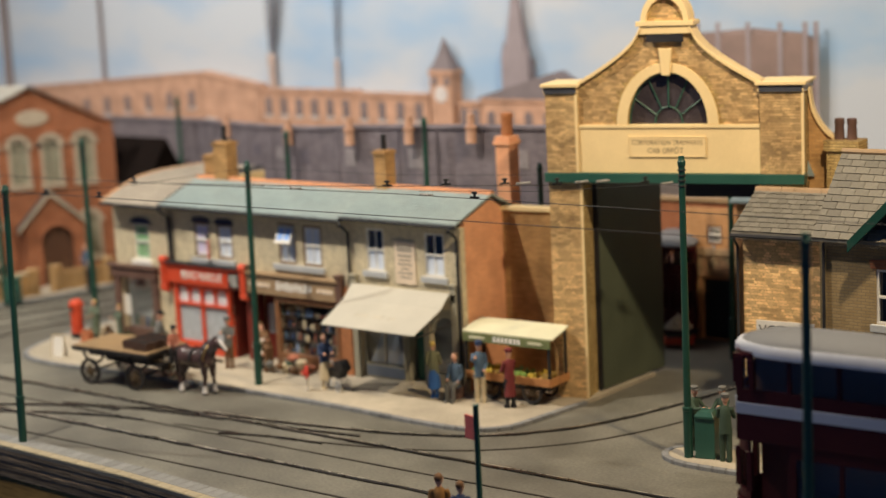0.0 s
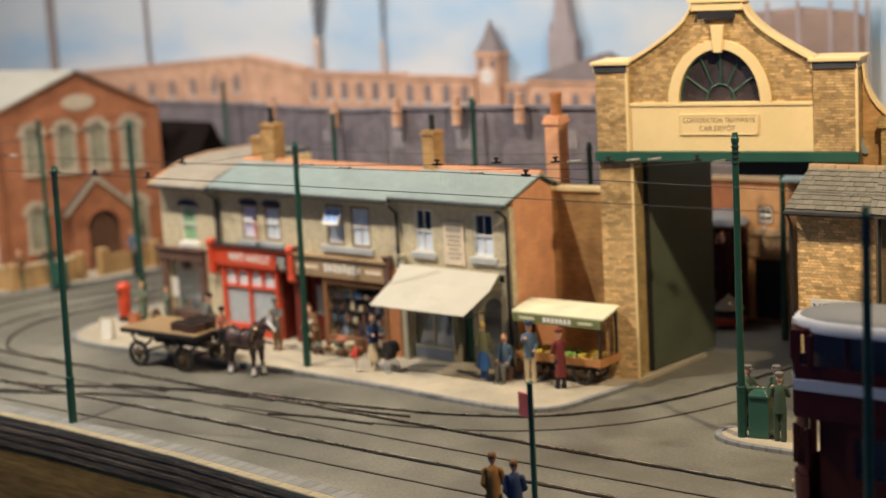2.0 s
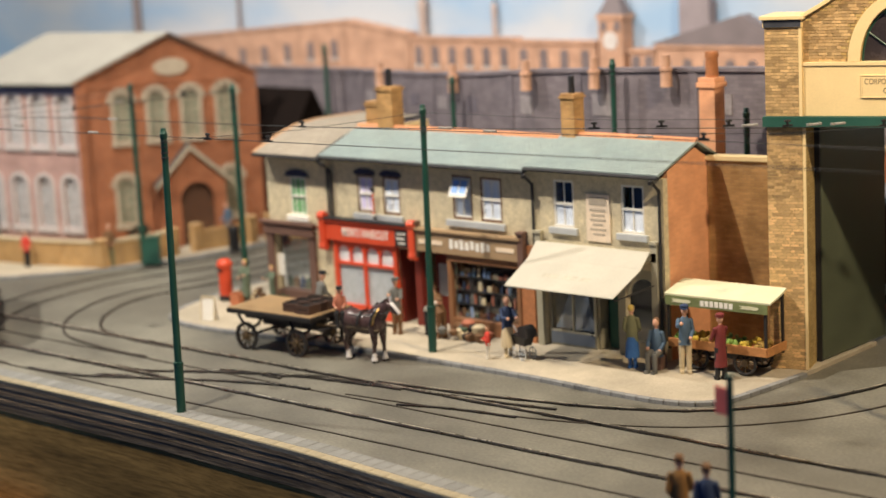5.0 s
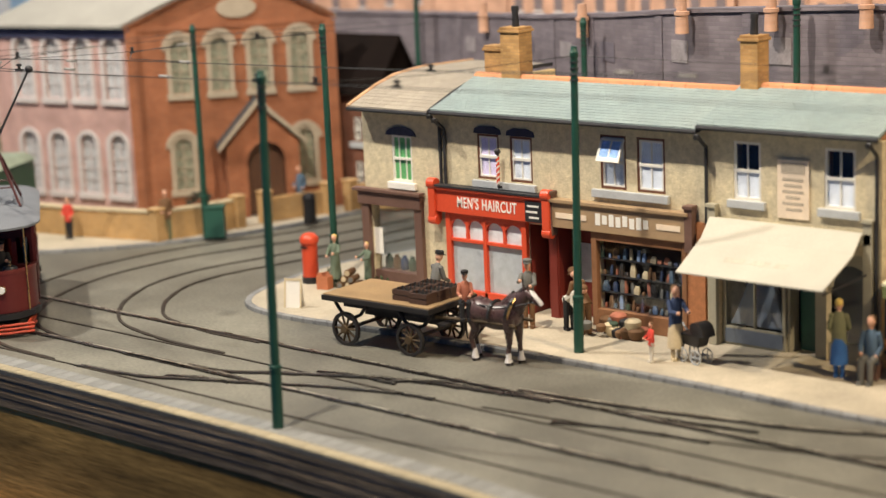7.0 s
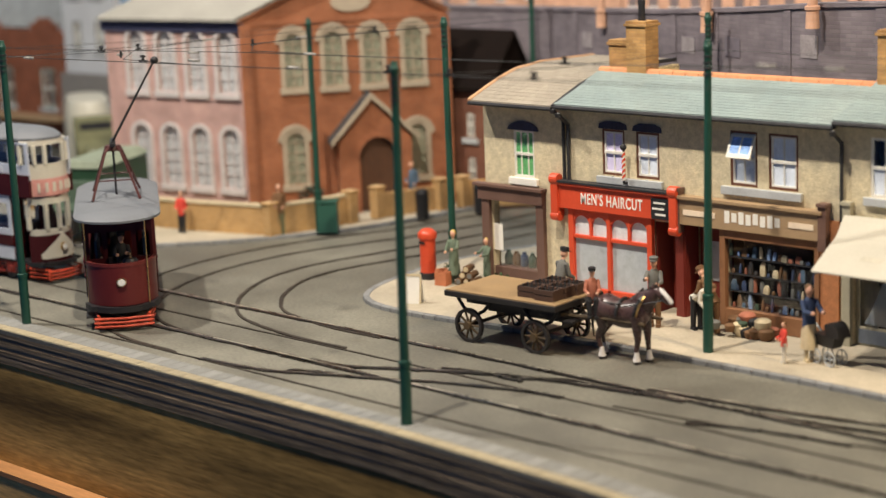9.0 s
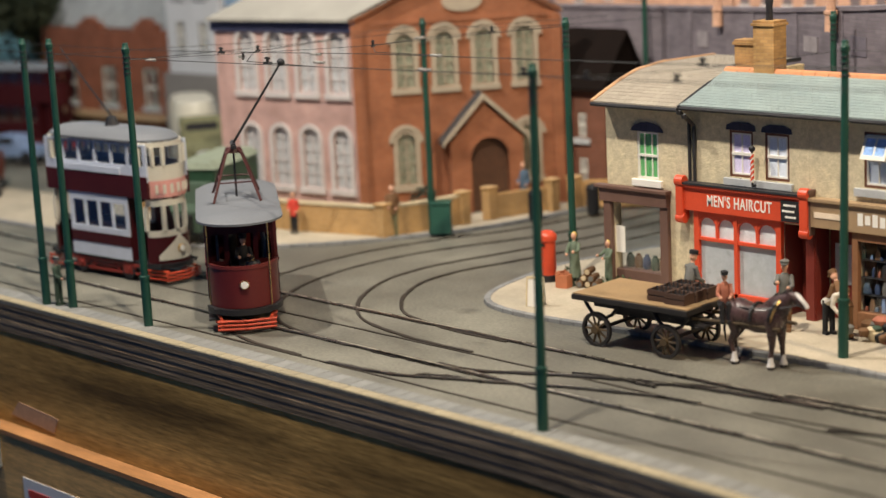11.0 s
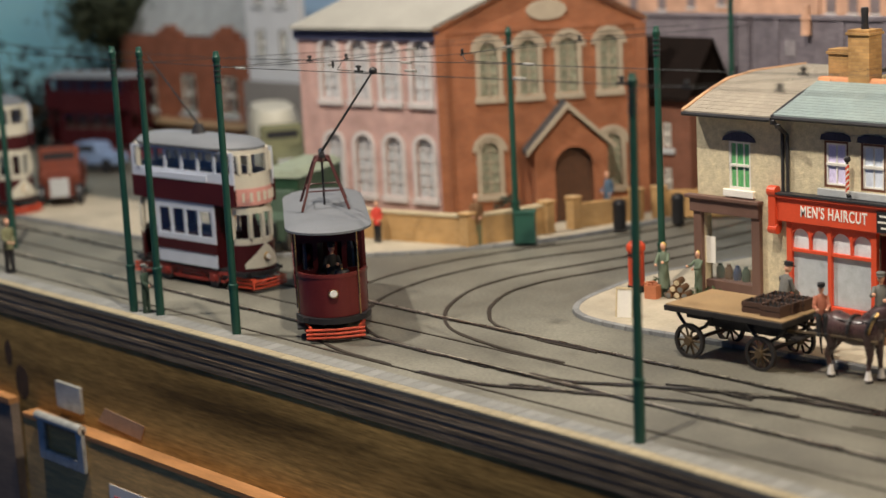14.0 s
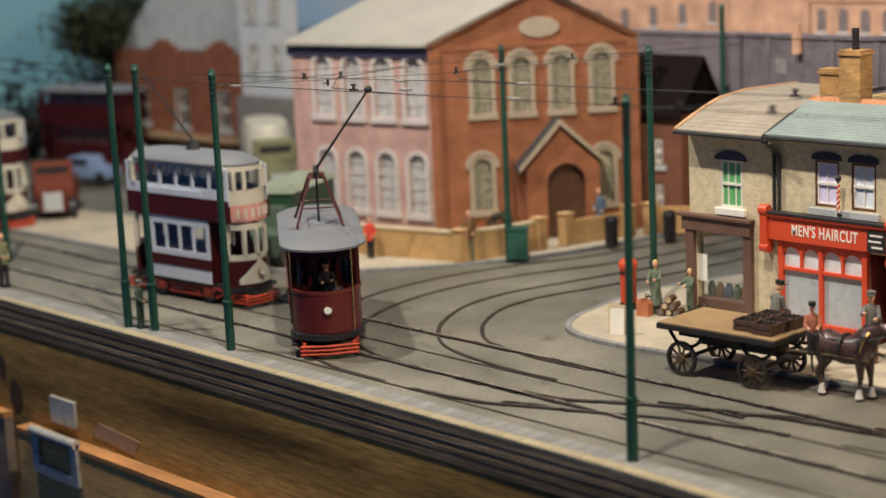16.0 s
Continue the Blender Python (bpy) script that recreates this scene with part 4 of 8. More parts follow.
part("fanlight_pane", Geo().prism([(CX + 26 * math.cos(math.pi * i / 18), 184 + 33 * math.sin(math.pi * i / 18)) for i in range(19)], 4.2, 4.6), mat("dark_glass", (0.06, 0.05, 0.055), 0.25, var=0.3, size=20), depot, "dark fanlight glass")
g = Geo()
for i in range(1, 6):
    a = math.pi * i / 6
    part("glazing_bar", Geo().cyl((CX + 9 * math.cos(a), 3.6, 184 + 11 * math.sin(a)), (CX + 25.5 * math.cos(a), 3.6, 184 + 32.4 * math.sin(a)), 0.55, n=6), GREENP, depot)
g.tube([(CX + 9 * math.cos(math.pi * i / 10), 3.6, 184 + 11 * math.sin(math.pi * i / 10)) for i in range(11)], 0.55)
g.tube([(CX + 25.4 * math.cos(math.pi * i / 16), 3.6, 184 + 32.3 * math.sin(math.pi * i / 16)) for i in range(17)], 0.6)
part("fanlight_frame", g, GREENP, depot, "green fanlight frame")
for sgn in (-1, 1):
    line = [(13, 209), (28, 217.5), (43, 227.5), (52, 236), (57, 245)]
    line = curve_through([(CX + sgn * (CX - x), z) for x, z in line], 3)
    g = Geo()
    rings = []
    for p in line:
        rings.append([(p.x, -2.5, p.y - 0.6), (p.x, 14, p.y - 0.6), (p.x, 14, p.y + 2.0), (p.x, -2.5, p.y + 2.0)])
    g.loft(rings)
    part("gable_coping", g, CREAM, depot, "cream shaped coping", bevel=0.2)
part("crown_block", Geo().box(56, 89, -2.0, 14, 241, 246).box(54, 91, -3, 15, 246, 249), CREAM, depot, bevel=0.3)
part("crown_band", Geo().box(60.5, 84.5, -2.6, -2.05, 236, 240.8), GUTTER, depot)
dome = [(CX + 12 * math.cos(math.pi * i / 16), 249.05 + 14 * math.sin(math.pi * i / 16)) for i in range(17)]
part("crown_arch", Geo().prism(dome, 1, 11), STOCK, depot)
ring = [(CX + 15.5 * math.cos(math.pi * i / 16), 249.05 + 18 * math.sin(math.pi * i / 16)) for i in range(17)] + [(CX + 11.8 * math.cos(math.pi * i / 16), 249.05 + 13.8 * math.sin(math.pi * i / 16)) for i in range(16, -1, -1)]
part("crown_moulding", Geo().prism(ring, -2, 14), CREAM, depot, bevel=0.3)
sign = part("name_board", Geo().box(47, 97, -1.5, -0.95, 163.5, 176.5).box(47, 97, -1.75, -1.5, 175.8, 176.5).box(47, 97, -1.75, -1.5, 163.5, 164.2).box(47, 47.7, -1.75, -1.5, 164.2, 175.8).box(96.3, 97, -1.75, -1.5, 164.2, 175.8), CREAM, depot, "raised name board", bevel=0.1)
word("CORPORATION TRAMWAYS", 4.6, INK, sign, at(72, -1.53, 172.6), depth=0.04, width=46)
word("CAR DEPÔT", 4.6, INK, sign, at(71, -1.53, 167.4), depth=0.04, width=23)
part("side_wall", Geo().wall(34, 150, 4), OCHRE, depot, m=at(158, 12, 2.3, 90))
part("side_wall", Geo().wall(60, 144, 4), OCHRE, depot, m=at(-4, 30, 2.3, 90))
part("depot_roof", Geo().prism([(130, 150), (162, 150), (150, 178), (73, 208), (73, 205), (130, 176)], 12.2, 46), SLATEG, depot, "green slate roof")
curve = curve_through([(158.5, 204), (161, 190), (168, 178), (180, 168)], 3)
part("swept_wall", Geo().prism([(p.x, p.y) for p in curve] + [(180, 3), (158.5, 3)], 14, 18), OCHRE, depot, "swept side wall")
part("swept_coping", Geo().loft([[(p.x, 12.5, p.y), (p.x, 19.5, p.y), (p.x + 1.2, 19.5, p.y + 1.8), (p.x + 1.2, 12.5, p.y + 1.8)] for p in curve]), CREAM, depot)
# unseen slab added behind the gable to shade the ground inside
part("gate_roof", Geo().box(15, 130, 12.2, 62, 146.9, 152.8), GUTTER, depot, "unseen slab that shades the gateway")
part("rear_lintel", Geo().box(76, 131, 26, 30, 134, 146.8), BLACKP, depot, "black steel lintel")
part("door_leaf", Geo().box(0, 74, 0, 1.6, 3, 146), mat("door_dark_green", (0.085, 0.10, 0.065), 0.5, var=0.15, size=30), depot, "tall dark green door leaf, open", m=at(18, 22, 0, 72))
# black strip stands for the shadow line along the door hinge
part("hinge_post", Geo().box(12.6, 17.6, 20.5, 31.5, 2.4, 146.8), BLACKP, depot, "black strip for the shade at the hinge")

rear_t = thing("rear_terrace", at(170, 446, 0, 4), "orange brick terrace seen through the depot gateway", "terrace")
part("wall", Geo().wall(260, 100, 6, [(30, 46, 40, 66), (80, 96, 40, 66), (130, 146, 40, 66), (180, 196, 40, 66)], z0=2.3), REDBR, rear_t)
for x in (30, 80, 130, 180):
    sash_window(rear_t, x, 40, 16, 26, SASHB, None, 0.0)
part("shop_band", Geo().box(0, 260, -4, -0.1, 26, 32), TANP, rear_t)
part("coping", Geo().box(-1, 261, -2, 7, 102.35, 105), TANP, rear_t)

BUFFO = brick_mat("orange_buff_brick", (0.50, 0.27, 0.12), (0.44, 0.23, 0.10), (0.46, 0.28, 0.15), 5, 1.75, 0.2)
shop2 = thing("rear_shop", at(238, 432, 0, 4), "orange-buff brick shop with dark doorway behind the depot", "shop")
part("wall", Geo().wall(62, 98, 5, [(14, 38, 2.4, 48), (19, 31, 74, 88)], z0=2.3), BUFFO, shop2)
part("fascia", Geo().box(10, 60, -3, -0.05, 66, 71), TANP, shop2, "tan fascia board", bevel=0.3)
part("sign_panel", Geo().box(12, 58, -1.6, -0.05, 50, 65.8), mat("sign_olive", (0.22, 0.20, 0.11), 0.7, var=0.5, size=6, tint=(0.30, 0.13, 0.07)), shop2, "mottled olive sign panel")
part("shop_door", Geo().box(14, 38, 4, 5, 2.4, 48), BLACKP, shop2, "black doorway")
sash_window(shop2, 19, 74, 12, 14, SASHB, None, 0.0, sill_w=1.0)
house2 = thing("rear_house", at(318, 368, 0, 10), "tall orange-buff brick house behind the depot", "house")
part("wall", Geo().wall(80, 116, 5, [(34, 50, 60, 88)], z0=2.3), BUFFO, house2)
part("side_wall", Geo().wall(64, 116, 4, z0=2.3), BUFFO, house2, m=at(0, 69, 0, -90))
sash_window(house2, 34, 60, 16, 28, SASHB, None, 0.0)
part("roof", Geo().prism([(-5, 118.4), (-5, 120), (36, 130), (76, 120), (76, 118.4), (36, 128.4)], -3, 83, "x"), SLATEG, house2)

# ---- lodge beside the depot ----
lodge = thing("depot_lodge", at(402, 226, 0, 6), "brick lodge with slate roofs beside the depot", "lodge")
part("front_wall", Geo().wall(60, 124, 4, z0=2.3), STOCK, lodge)
part("side_wall", Geo().wall(60, 122, 4, z0=2.3), STOCK, lodge, m=at(0, 64, 0, -90))
ang = math.degrees(math.atan2(30, 34))
part("roof", Geo().prism([(-6, 127.6), (34, 147), (72, 128), (72, 126.4), (34, 145.4), (-6, 126)], -5, 62, "x"), SLATE, lodge)
slate_pieces(lodge, SLATE, 67, 44.4, at(-5, -6, 127.7, 0, math.degrees(math.atan2(19.4, 40))), 9, 11)
g = Geo()
for i in range(8):
    g.prism([(31, 145.8), (32, 148.2), (34, 149.2), (36, 148.2), (37, 145.8)], -5 + 8.4 * i, 3.1 + 8.4 * i, "x")
part("ridge_tiles", g, TANP, lodge)
part("gutter", Geo().tube([(-5, -7, 125.6), (62, -7, 125.6)], 1.3, 8).tube([(-3, -7, 125), (-3, -1.5, 118), (-3, -1.5, 3)], 0.9), GUTTER, lodge, smooth=True)
bill = part("poster", Geo().box(8, 44, -0.8, -0.05, 58, 74), WHITEP, lodge, "white election poster")
word("VOT", 8.5, BLACKP, bill, at(18, -0.9, 68))
wing = thing("gabled_house", at(466, 198, 0, 0), "grey-buff brick house with steep slate gable roof", "house")
STOCK2 = brick_mat("grey_stock", (0.33, 0.24, 0.12), (0.27, 0.19, 0.09), (0.22, 0.17, 0.10), 5.0, 1.75, 0.25)
part("front_wall", Geo().wall(120, 134, 4, [(34, 62, 86, 117)], z0=2.3), STOCK2, wing)
part("side_wall", Geo().wall(70, 132, 4, z0=2.3), STOCK2, wing, m=at(0, 74, 0, -90))
sash_window(wing, 34, 86, 28, 31, SASHW, None, 0.0, bars=(2, 2))
part("window_arch", Geo().prism([(31, 117.2), (65, 117.2), (66, 122), (48, 124), (30, 122)], -0.7, -0.05), REDBR, wing)
part("roof", Geo().prism([(-6, 133), (34, 176), (76, 133), (76, 131.4), (34, 174.4), (-6, 131.4)], -2, 130, "x"), SLATE, wing)
slate_pieces(wing, SLATE, 132, 58.7, at(-2, -6, 133.1, 0, math.degrees(math.atan2(43, 40))), 12, 16)
part("gable", Geo().prism([(29, 136.35), (121, 136.35), (75, 180)], -1, 3), BLACKP, wing, "dark boarded gable")
part("gable_roof", Geo().prism([(23, 131), (23, 133), (75, 186), (127, 133), (127, 131), (75, 182)], -8, 30), SLATE, wing)
for s in (0, 1):
    part("bargeboard", Geo().prism([(21.5, 127), (21.5, 133.5), (75, 187.5), (75, 180)] if not s else [(128.5, 127), (128.5, 133.5), (75, 187.5), (75, 180)], -10.5, -8.1), GREEN, wing, "dark green bargeboard", bevel=0.2)
part("ridge_tiles", Geo().tube([(-2, 34, 176.8), (130, 34, 176.8)], 1.8, 8), TANP, wing, smooth=True)
part("drainpipe", Geo().tube([(3, -1.5, 130), (3, -1.5, 3)], 1.0), GUTTER, wing)
stack = thing("chimney_block", at(420, 300, 0, 6), "yellow brick party wall with chimney pots behind the lodge", "chimney")
part("wall", Geo().wall(34, 164, 14, z0=2.3), STOCK, stack)
part("cap", Geo().box(-1.5, 21, -1.5, 15.5, 166.4, 173), STOCK, stack, bevel=0.3)
for i in range(2):
    part("chimney_pot", Geo().lathe([(3.4, 0), (2.8, 9), (3.3, 10), (3.0, 13)], (6 + 8 * i, 7, 173), 10), BROWNP, stack, smooth=True)
part("second_stack", Geo().box(41, 66, 4, 18, 2.3, 182).box(39, 68, 2, 20, 177, 180), STOCK, stack, bevel=0.3)

# bricks of the depot front and the lodge
FACE = mat("yellow_brick", (0.72, 0.495, 0.235), 0.8, var=0.2, size=6, fine=0.9, tint=(0.52, 0.335, 0.15), piece=0.3, island=0.34)


def in_gable(x, z):
    if (x - CX) ** 2 / 33.4 ** 2 + (z - 184) ** 2 / 39.4 ** 2 < 1:
        return False
    u = CX - abs(x - CX)
    pts = [(13, 209), (28, 217.5), (43, 227.5), (52, 236), (57, 241)]
    if u > 57:
        return z < 241
    for (xa, za), (xb, zb) in zip(pts, pts[1:]):
        if xa <= u <= xb:
            return z < za + (zb - za) * (u - xa) / (xb - xa) - 0.6
    return False


lay_bricks(depot, brick_faces(-8, 13, 2.4, 146.8), 0.0, FACE, 300)
for xa, xb in ((-8, 11.7), (131.6, 157.1)):
    lay_bricks(depot, brick_faces(xa, xb, 153.2, 203.9), -1.5, FACE)
lay_bricks(depot, brick_faces(13.7, 131.3, 184.0, 241, inside=in_gable), 0.5, FACE)
lay_bricks(depot, brick_faces(CX - 11, CX + 11, 249.1, 262, inside=lambda x, z: (x - CX) ** 2 / 11.4 ** 2 + (z - 249) ** 2 / 13.4 ** 2 < 1), 1.0, FACE)
lay_bricks(lodge, brick_faces(0, 60, 2.4, 125.5), 0.0, FACE)

# ---- chapel ----
CH = at(-458, 294, 0, 54)
chapel = thing("chapel", CH, "red brick chapel with arched windows and gabled porch", "chapel")
STONEW = mat("window_stone", (0.38, 0.32, 0.24), 0.8, var=0.08, size=10)
LEADG = mat("leaded_glass", (0.26, 0.27, 0.20), 0.3, var=0.3, size=3)
DOORW = mat("oak_door", (0.11, 0.05, 0.025), 0.6, var=0.2, size=8)


def arch_poly(c, z0, zs, r, n=12):
    return [(c - r, z0), (c + r, z0)] + [(c + r * math.cos(math.pi * i / n), zs + r * math.sin(math.pi * i / n)) for i in range(n + 1)]


def spandrel(g, c, r, zs, top, y0, y1, n=12):
    g.prism([(c - r, top), (c - r, zs)] + [(c - r * math.cos(math.pi * i / n), zs + r * math.sin(math.pi * i / n)) for i in range(1, n)] + [(c + r, zs), (c + r, top)], y0, y1)


def arch_window(parent, c, z0, z1, r, m, pane=None, white=None):
    """A round-headed window: stone surround, mullions, leaded pane and sill."""
    zs = z1 - r
    outer, inner = arch_poly(c, z0 - 1, zs, r + 3.4), arch_poly(c, z0 - 1, zs, r)
    w = part("window", Geo().prism(outer[1:] + [outer[0]] + [inner[0]] + inner[:0:-1], -1.4, 0.6), white or STONEW, parent, "round-headed window with pale surround", m=m)
    part("pane", Geo().prism(inner, 2.4, 2.8), pane or LEADG, w)
    g = Geo().box(c - 0.5, c + 0.5, 1.4, 2.3, z0, z1 - 0.3)
    for k in range(1, 5):
        zz = z0 + (z1 - z0) * k / 5
        half = r if zz < zs else math.sqrt(max(1, r * r - (zz - zs) ** 2))
        g.box(c - half, c + half, 1.5, 2.3, zz - 0.35, zz + 0.35)
    part("mullions", g, white or STONEW, w)
    if not white:
        hood = [(c + (r + 6.4) * math.cos(math.pi * i / 14), zs + (r + 6.4) * math.sin(math.pi * i / 14)) for i in range(15)] + [(c + (r + 3.3) * math.cos(math.pi * i / 14), zs + (r + 3.3) * math.sin(math.pi * i / 14)) for i in range(14, -1, -1)]
        part("hood_mould", Geo().prism(hood, -2.2, 0.2), STONEW, w)
    part("window_sill", Geo().box(c - r - 4.5, c + r + 4.5, -2.6, 0.4, z0 - 5.5, z0 - 1.05), white or STONEW, w, bevel=0.3)


upper = [(36, 96.5, 135.5), (65.5, 96.5, 136), (95, 96.5, 136), (125.5, 97, 136.5)]
lower = [(34, 24, 62), (126, 25, 63)]
holes, g = [], Geo()
for c, a, b in upper + lower:
    holes.append((c - 6.8, c + 6.8, a - 1, b))
holes.append((77, 109, 2.4, 59))
for c, a, b in upper + lower:
    hg = Geo()
    spandrel(hg, c, 6.8, b - 6.8, b, 0.6, 5)
    part("window_head", hg, REDBR, chapel)
g.wall(150, 142, 5, holes, z0=2.3)
g.prism([(0, 144.35), (0, 146), (80, 182), (150, 146), (150, 144.35)], 0, 5)
part("front_wall", g, REDBR, chapel)
for c, a, b in upper + lower:
    arch_window(chapel, c, a, b, 6.6, at())
part("verge", Geo().prism([(-4, 144.5), (-4, 148.5), (80, 187), (154, 148.5), (154, 144.5), (80, 182.6)], -3, 6), REDBR, chapel, bevel=0.3)
part("string_course", Geo().box(-1, 151, -1.2, -0.05, 143, 146), REDBR, chapel)
part("date_plaque", Geo().prism([(80 + 15 * math.cos(math.tau * i / 24), 157 + 7.5 * math.sin(math.tau * i / 24)) for i in range(24)], -1.5, -0.05), STONEW, chapel, "oval stone plaque", bevel=0.3)
for x in (1, 149):
    part("buttress", Geo().box(x - 4, x + 4, -2.5, -0.1, 2.4, 144), REDBR, chapel)
g = Geo(at(64, -22, 0))
DC, DR, DZ = 29.0, 14.2, 44.0
g.prism([(0, 2.4), (DC - DR, 2.4), (DC - DR, DZ)] + [(DC - DR * math.cos(math.pi * i / 14), DZ + DR * math.sin(math.pi * i / 14)) for i in range(1, 14)] + [(DC + DR, DZ), (DC + DR, 2.4), (54, 2.4), (54, 58), (25, 86), (0, 56)], 0, 4)
g.box(0, 4, 4, 22, 2.4, 56).box(50, 54, 4, 22, 2.4, 58)
porch = part("porch", g, REDBR, chapel, "gabled brick porch")
DKSLATE = mat("blue_black_slate", (0.045, 0.046, 0.048), 0.7, var=0.25, size=10, island=0.2)
for side in (0, 1):
    ridge_p, foot = (25.0, 91.0), ((-6.0, 53.0), (60.0, 55.0))[side]
    part("porch_roof", Geo(at(64, -22, 0)).prism([foot, (foot[0], foot[1] + 3.2), ridge_p, (25.0, 87.4)], -2, 22), DKSLATE, porch, "dark slate porch roof")
    part("porch_verge", Geo(at(64, -22, 0)).prism([foot, (foot[0], foot[1] + 3.6), (25.0, 91.5), (25.0, 87.0)], -4.2, -2.05), STONEW, porch, "pale stone porch verge")
part("porch_arch", Geo(at(64, -22, 0)).prism([(DC + (DR + 3) * math.cos(math.pi * i / 14), DZ + (DR + 3) * math.sin(math.pi * i / 14)) for i in range(15)] + [(DC + DR * math.cos(math.pi * i / 14), DZ + DR * math.sin(math.pi * i / 14)) for i in range(14, -1, -1)], -0.8, 0.3), REDBR, porch)
part("door", Geo(at(64, -22, 0)).prism(arch_poly(DC, 2.5, DZ, DR - 0.1), 6, 7.5), DOORW, porch, "arched oak double door")
for k in range(1, 8):
    part("door_board_joint", Geo(at(64, -22, 0)).box(DC - DR + DR * k / 4 - 0.25, DC - DR + DR * k / 4 + 0.25, 5.8, 6, 2.5, DZ + math.sqrt(DR ** 2 - (DR * k / 4 - DR) ** 2) - 0.6), BLACKP, porch)
g = Geo()
sw = [(18, 94, 138), (48, 94, 138), (78, 94, 138), (108, 94, 138)]
sl = [(18, 22, 66), (48, 22, 66), (78, 22, 66), (108, 22, 66)]
g.wall(140, 141, 5, [(140 - c - 8.2, 140 - c + 8.2, a - 1, b) for c, a, b in sw + sl], z0=2.3)
SIDE = at() @ Matrix.Rotation(radians(190 - 54 - 180), 4, "Z") @ Matrix.Translation((-140, 0, 0))
part("side_wall", g, PINKBR, chapel, "pink brick side wall", m=SIDE)
for c, a, b in sw + sl:
    hg = Geo()
    spandrel(hg, 140 - c, 8.2, b - 8.2, b, 0.6, 5)
    part("window_head", hg, PINKBR, chapel, m=SIDE)
for c, a, b in sw + sl:
    arch_window(chapel, 140 - c, a, b, 8.0, SIDE, white=mat("pale_surround", (0.52, 0.48, 0.47), 0.7, var=0.1, size=10) if c == 18 and a == 94 else bpy.data.materials["pale_surround"], pane=mat("pale_glass", (0.45, 0.46, 0.47), 0.3, var=0.3, size=3) if c == 18 and a == 94 else bpy.data.materials["pale_glass"])
part("eaves_band", Geo().box(-2, 141, -2.5, -0.1, 138.6, 146.4), mat("blue_eaves", (0.05, 0.055, 0.11), 0.6), chapel, m=SIDE)
d = SIDE @ Vector((0, 0, 0))
sx, sy = d.x, d.y
v = [(-6, -4, 148.6), (sx - 6, sy - 4, 148.6), (80, -6, 187.2), (80 + sx, sy - 4, 187.2), (154, -4, 148.6), (154 + sx, sy - 4, 148.6)]
part("roof", Geo().add([*v, *[(x, y, z - 2) for x, y, z in v]], [(0, 2, 3, 1), (2, 4, 5, 3), (6, 7, 9, 8), (8, 9, 11, 10), (0, 1, 7, 6), (4, 10, 11, 5)]), mat("pale_slate", (0.31, 0.30, 0.265), 0.8, var=0.1, size=30), chapel, "pale grey slate roof")
part("rear_wall", Geo().box(0, 150, 0, 4, 2.3, 142), REDBR, chapel, m=at(sx, sy, 0))
part("far_wall", Geo().wall(140, 140, 4, z0=2.3), REDBR, chapel, m=at(150, 0, 0) @ Matrix.Rotation(radians(190 - 54 - 180), 4, "Z") @ Matrix.Translation((-140, 0, 0)))

# ---- poles ----
def tram_pole(x, y, h=164.5, z=0.0, lean=0.0, back=0.0):
    t = thing("tram_pole", at(x, y, z, 0, -back, lean), "dark green stepped iron tram pole", "pole", "tram poles")
    part("shaft", Geo().lathe([(2.7, 0), (2.7, 28), (3.0, 28.2), (3.0, 30), (2.2, 30.4), (2.0, h * 0.62), (1.85, h - 6)], n=14), GREEN, t, smooth=True)
    part("finial", Geo().lathe([(1.95, h - 6), (2.3, h - 5.5), (2.3, h - 3), (1.8, h - 2.5), (1.6, h)], n=14), GREEN, t, smooth=True)
    for k in range(4):
        part("wire_band", Geo().lathe([(1.9, -0.4), (2.5, -0.3), (2.5, 0.3), (1.9, 0.4)], (0, 0, h - 8 - 3 * k), 12), GUTTER, t, smooth=True)
    return t


for args in ((4, -4, 166, 0, -2.1, 3.0), (-316, 2), (-395, 1), (-417, -4), (45, 172, 158.5, 2.3, 0, 1.0), (395.5, 168.5, 177, 2.3), (-365, 276, 150.5, 2.3), (-183, 223, 160, 2.3), (575, -32, 180), (-679, 56),
             (304, 386, 150, 2.3), (-82, 350, 157), (88, 318, 176), (-319, 456, 168), (192, 316, 147)):
    tram_pole(*args)

# ---- retaining wall and painted backdrop ----
WALLG = brick_mat("sooty_wall", (0.185, 0.16, 0.18), (0.145, 0.125, 0.145), (0.15, 0.135, 0.145), 7, 2.4, 0.3)
POSTA, POSTB = mat("grey_poster", (0.25, 0.225, 0.235), 0.9, var=0.2, size=8), mat("dim_poster", (0.13, 0.115, 0.14), 0.9, var=0.2, size=8)
# the wall runs close behind the shops and bends back towards the chapel; its top falls that way
RETLINE = [(-620, 474, 141), (-310, 472, 143), (-160, 405, 149.8), (-60, 353, 157.5), (10, 331, 163.3), (110, 329, 166.8), (246, 328, 170)]
ret = solo("retaining_wall", Geo().loft([[(x, y, 2), (x, y, z), (x - 1.5, y + 8, z), (x - 1.5, y + 8, 2)] for x, y, z in RETLINE]), WALLG, "long sooty grey-purple retaining wall", "wall", kind="structure")
part("wall_coping", Geo().loft([[(x, y - 1.6, z + 0.05), (x, y - 1.6, z + 2.4), (x - 1.5, y + 9.5, z + 2.4), (x - 1.5, y + 9.5, z + 0.05)] for x, y, z in RETLINE]), WALLG, ret)
rr = random.Random(3)
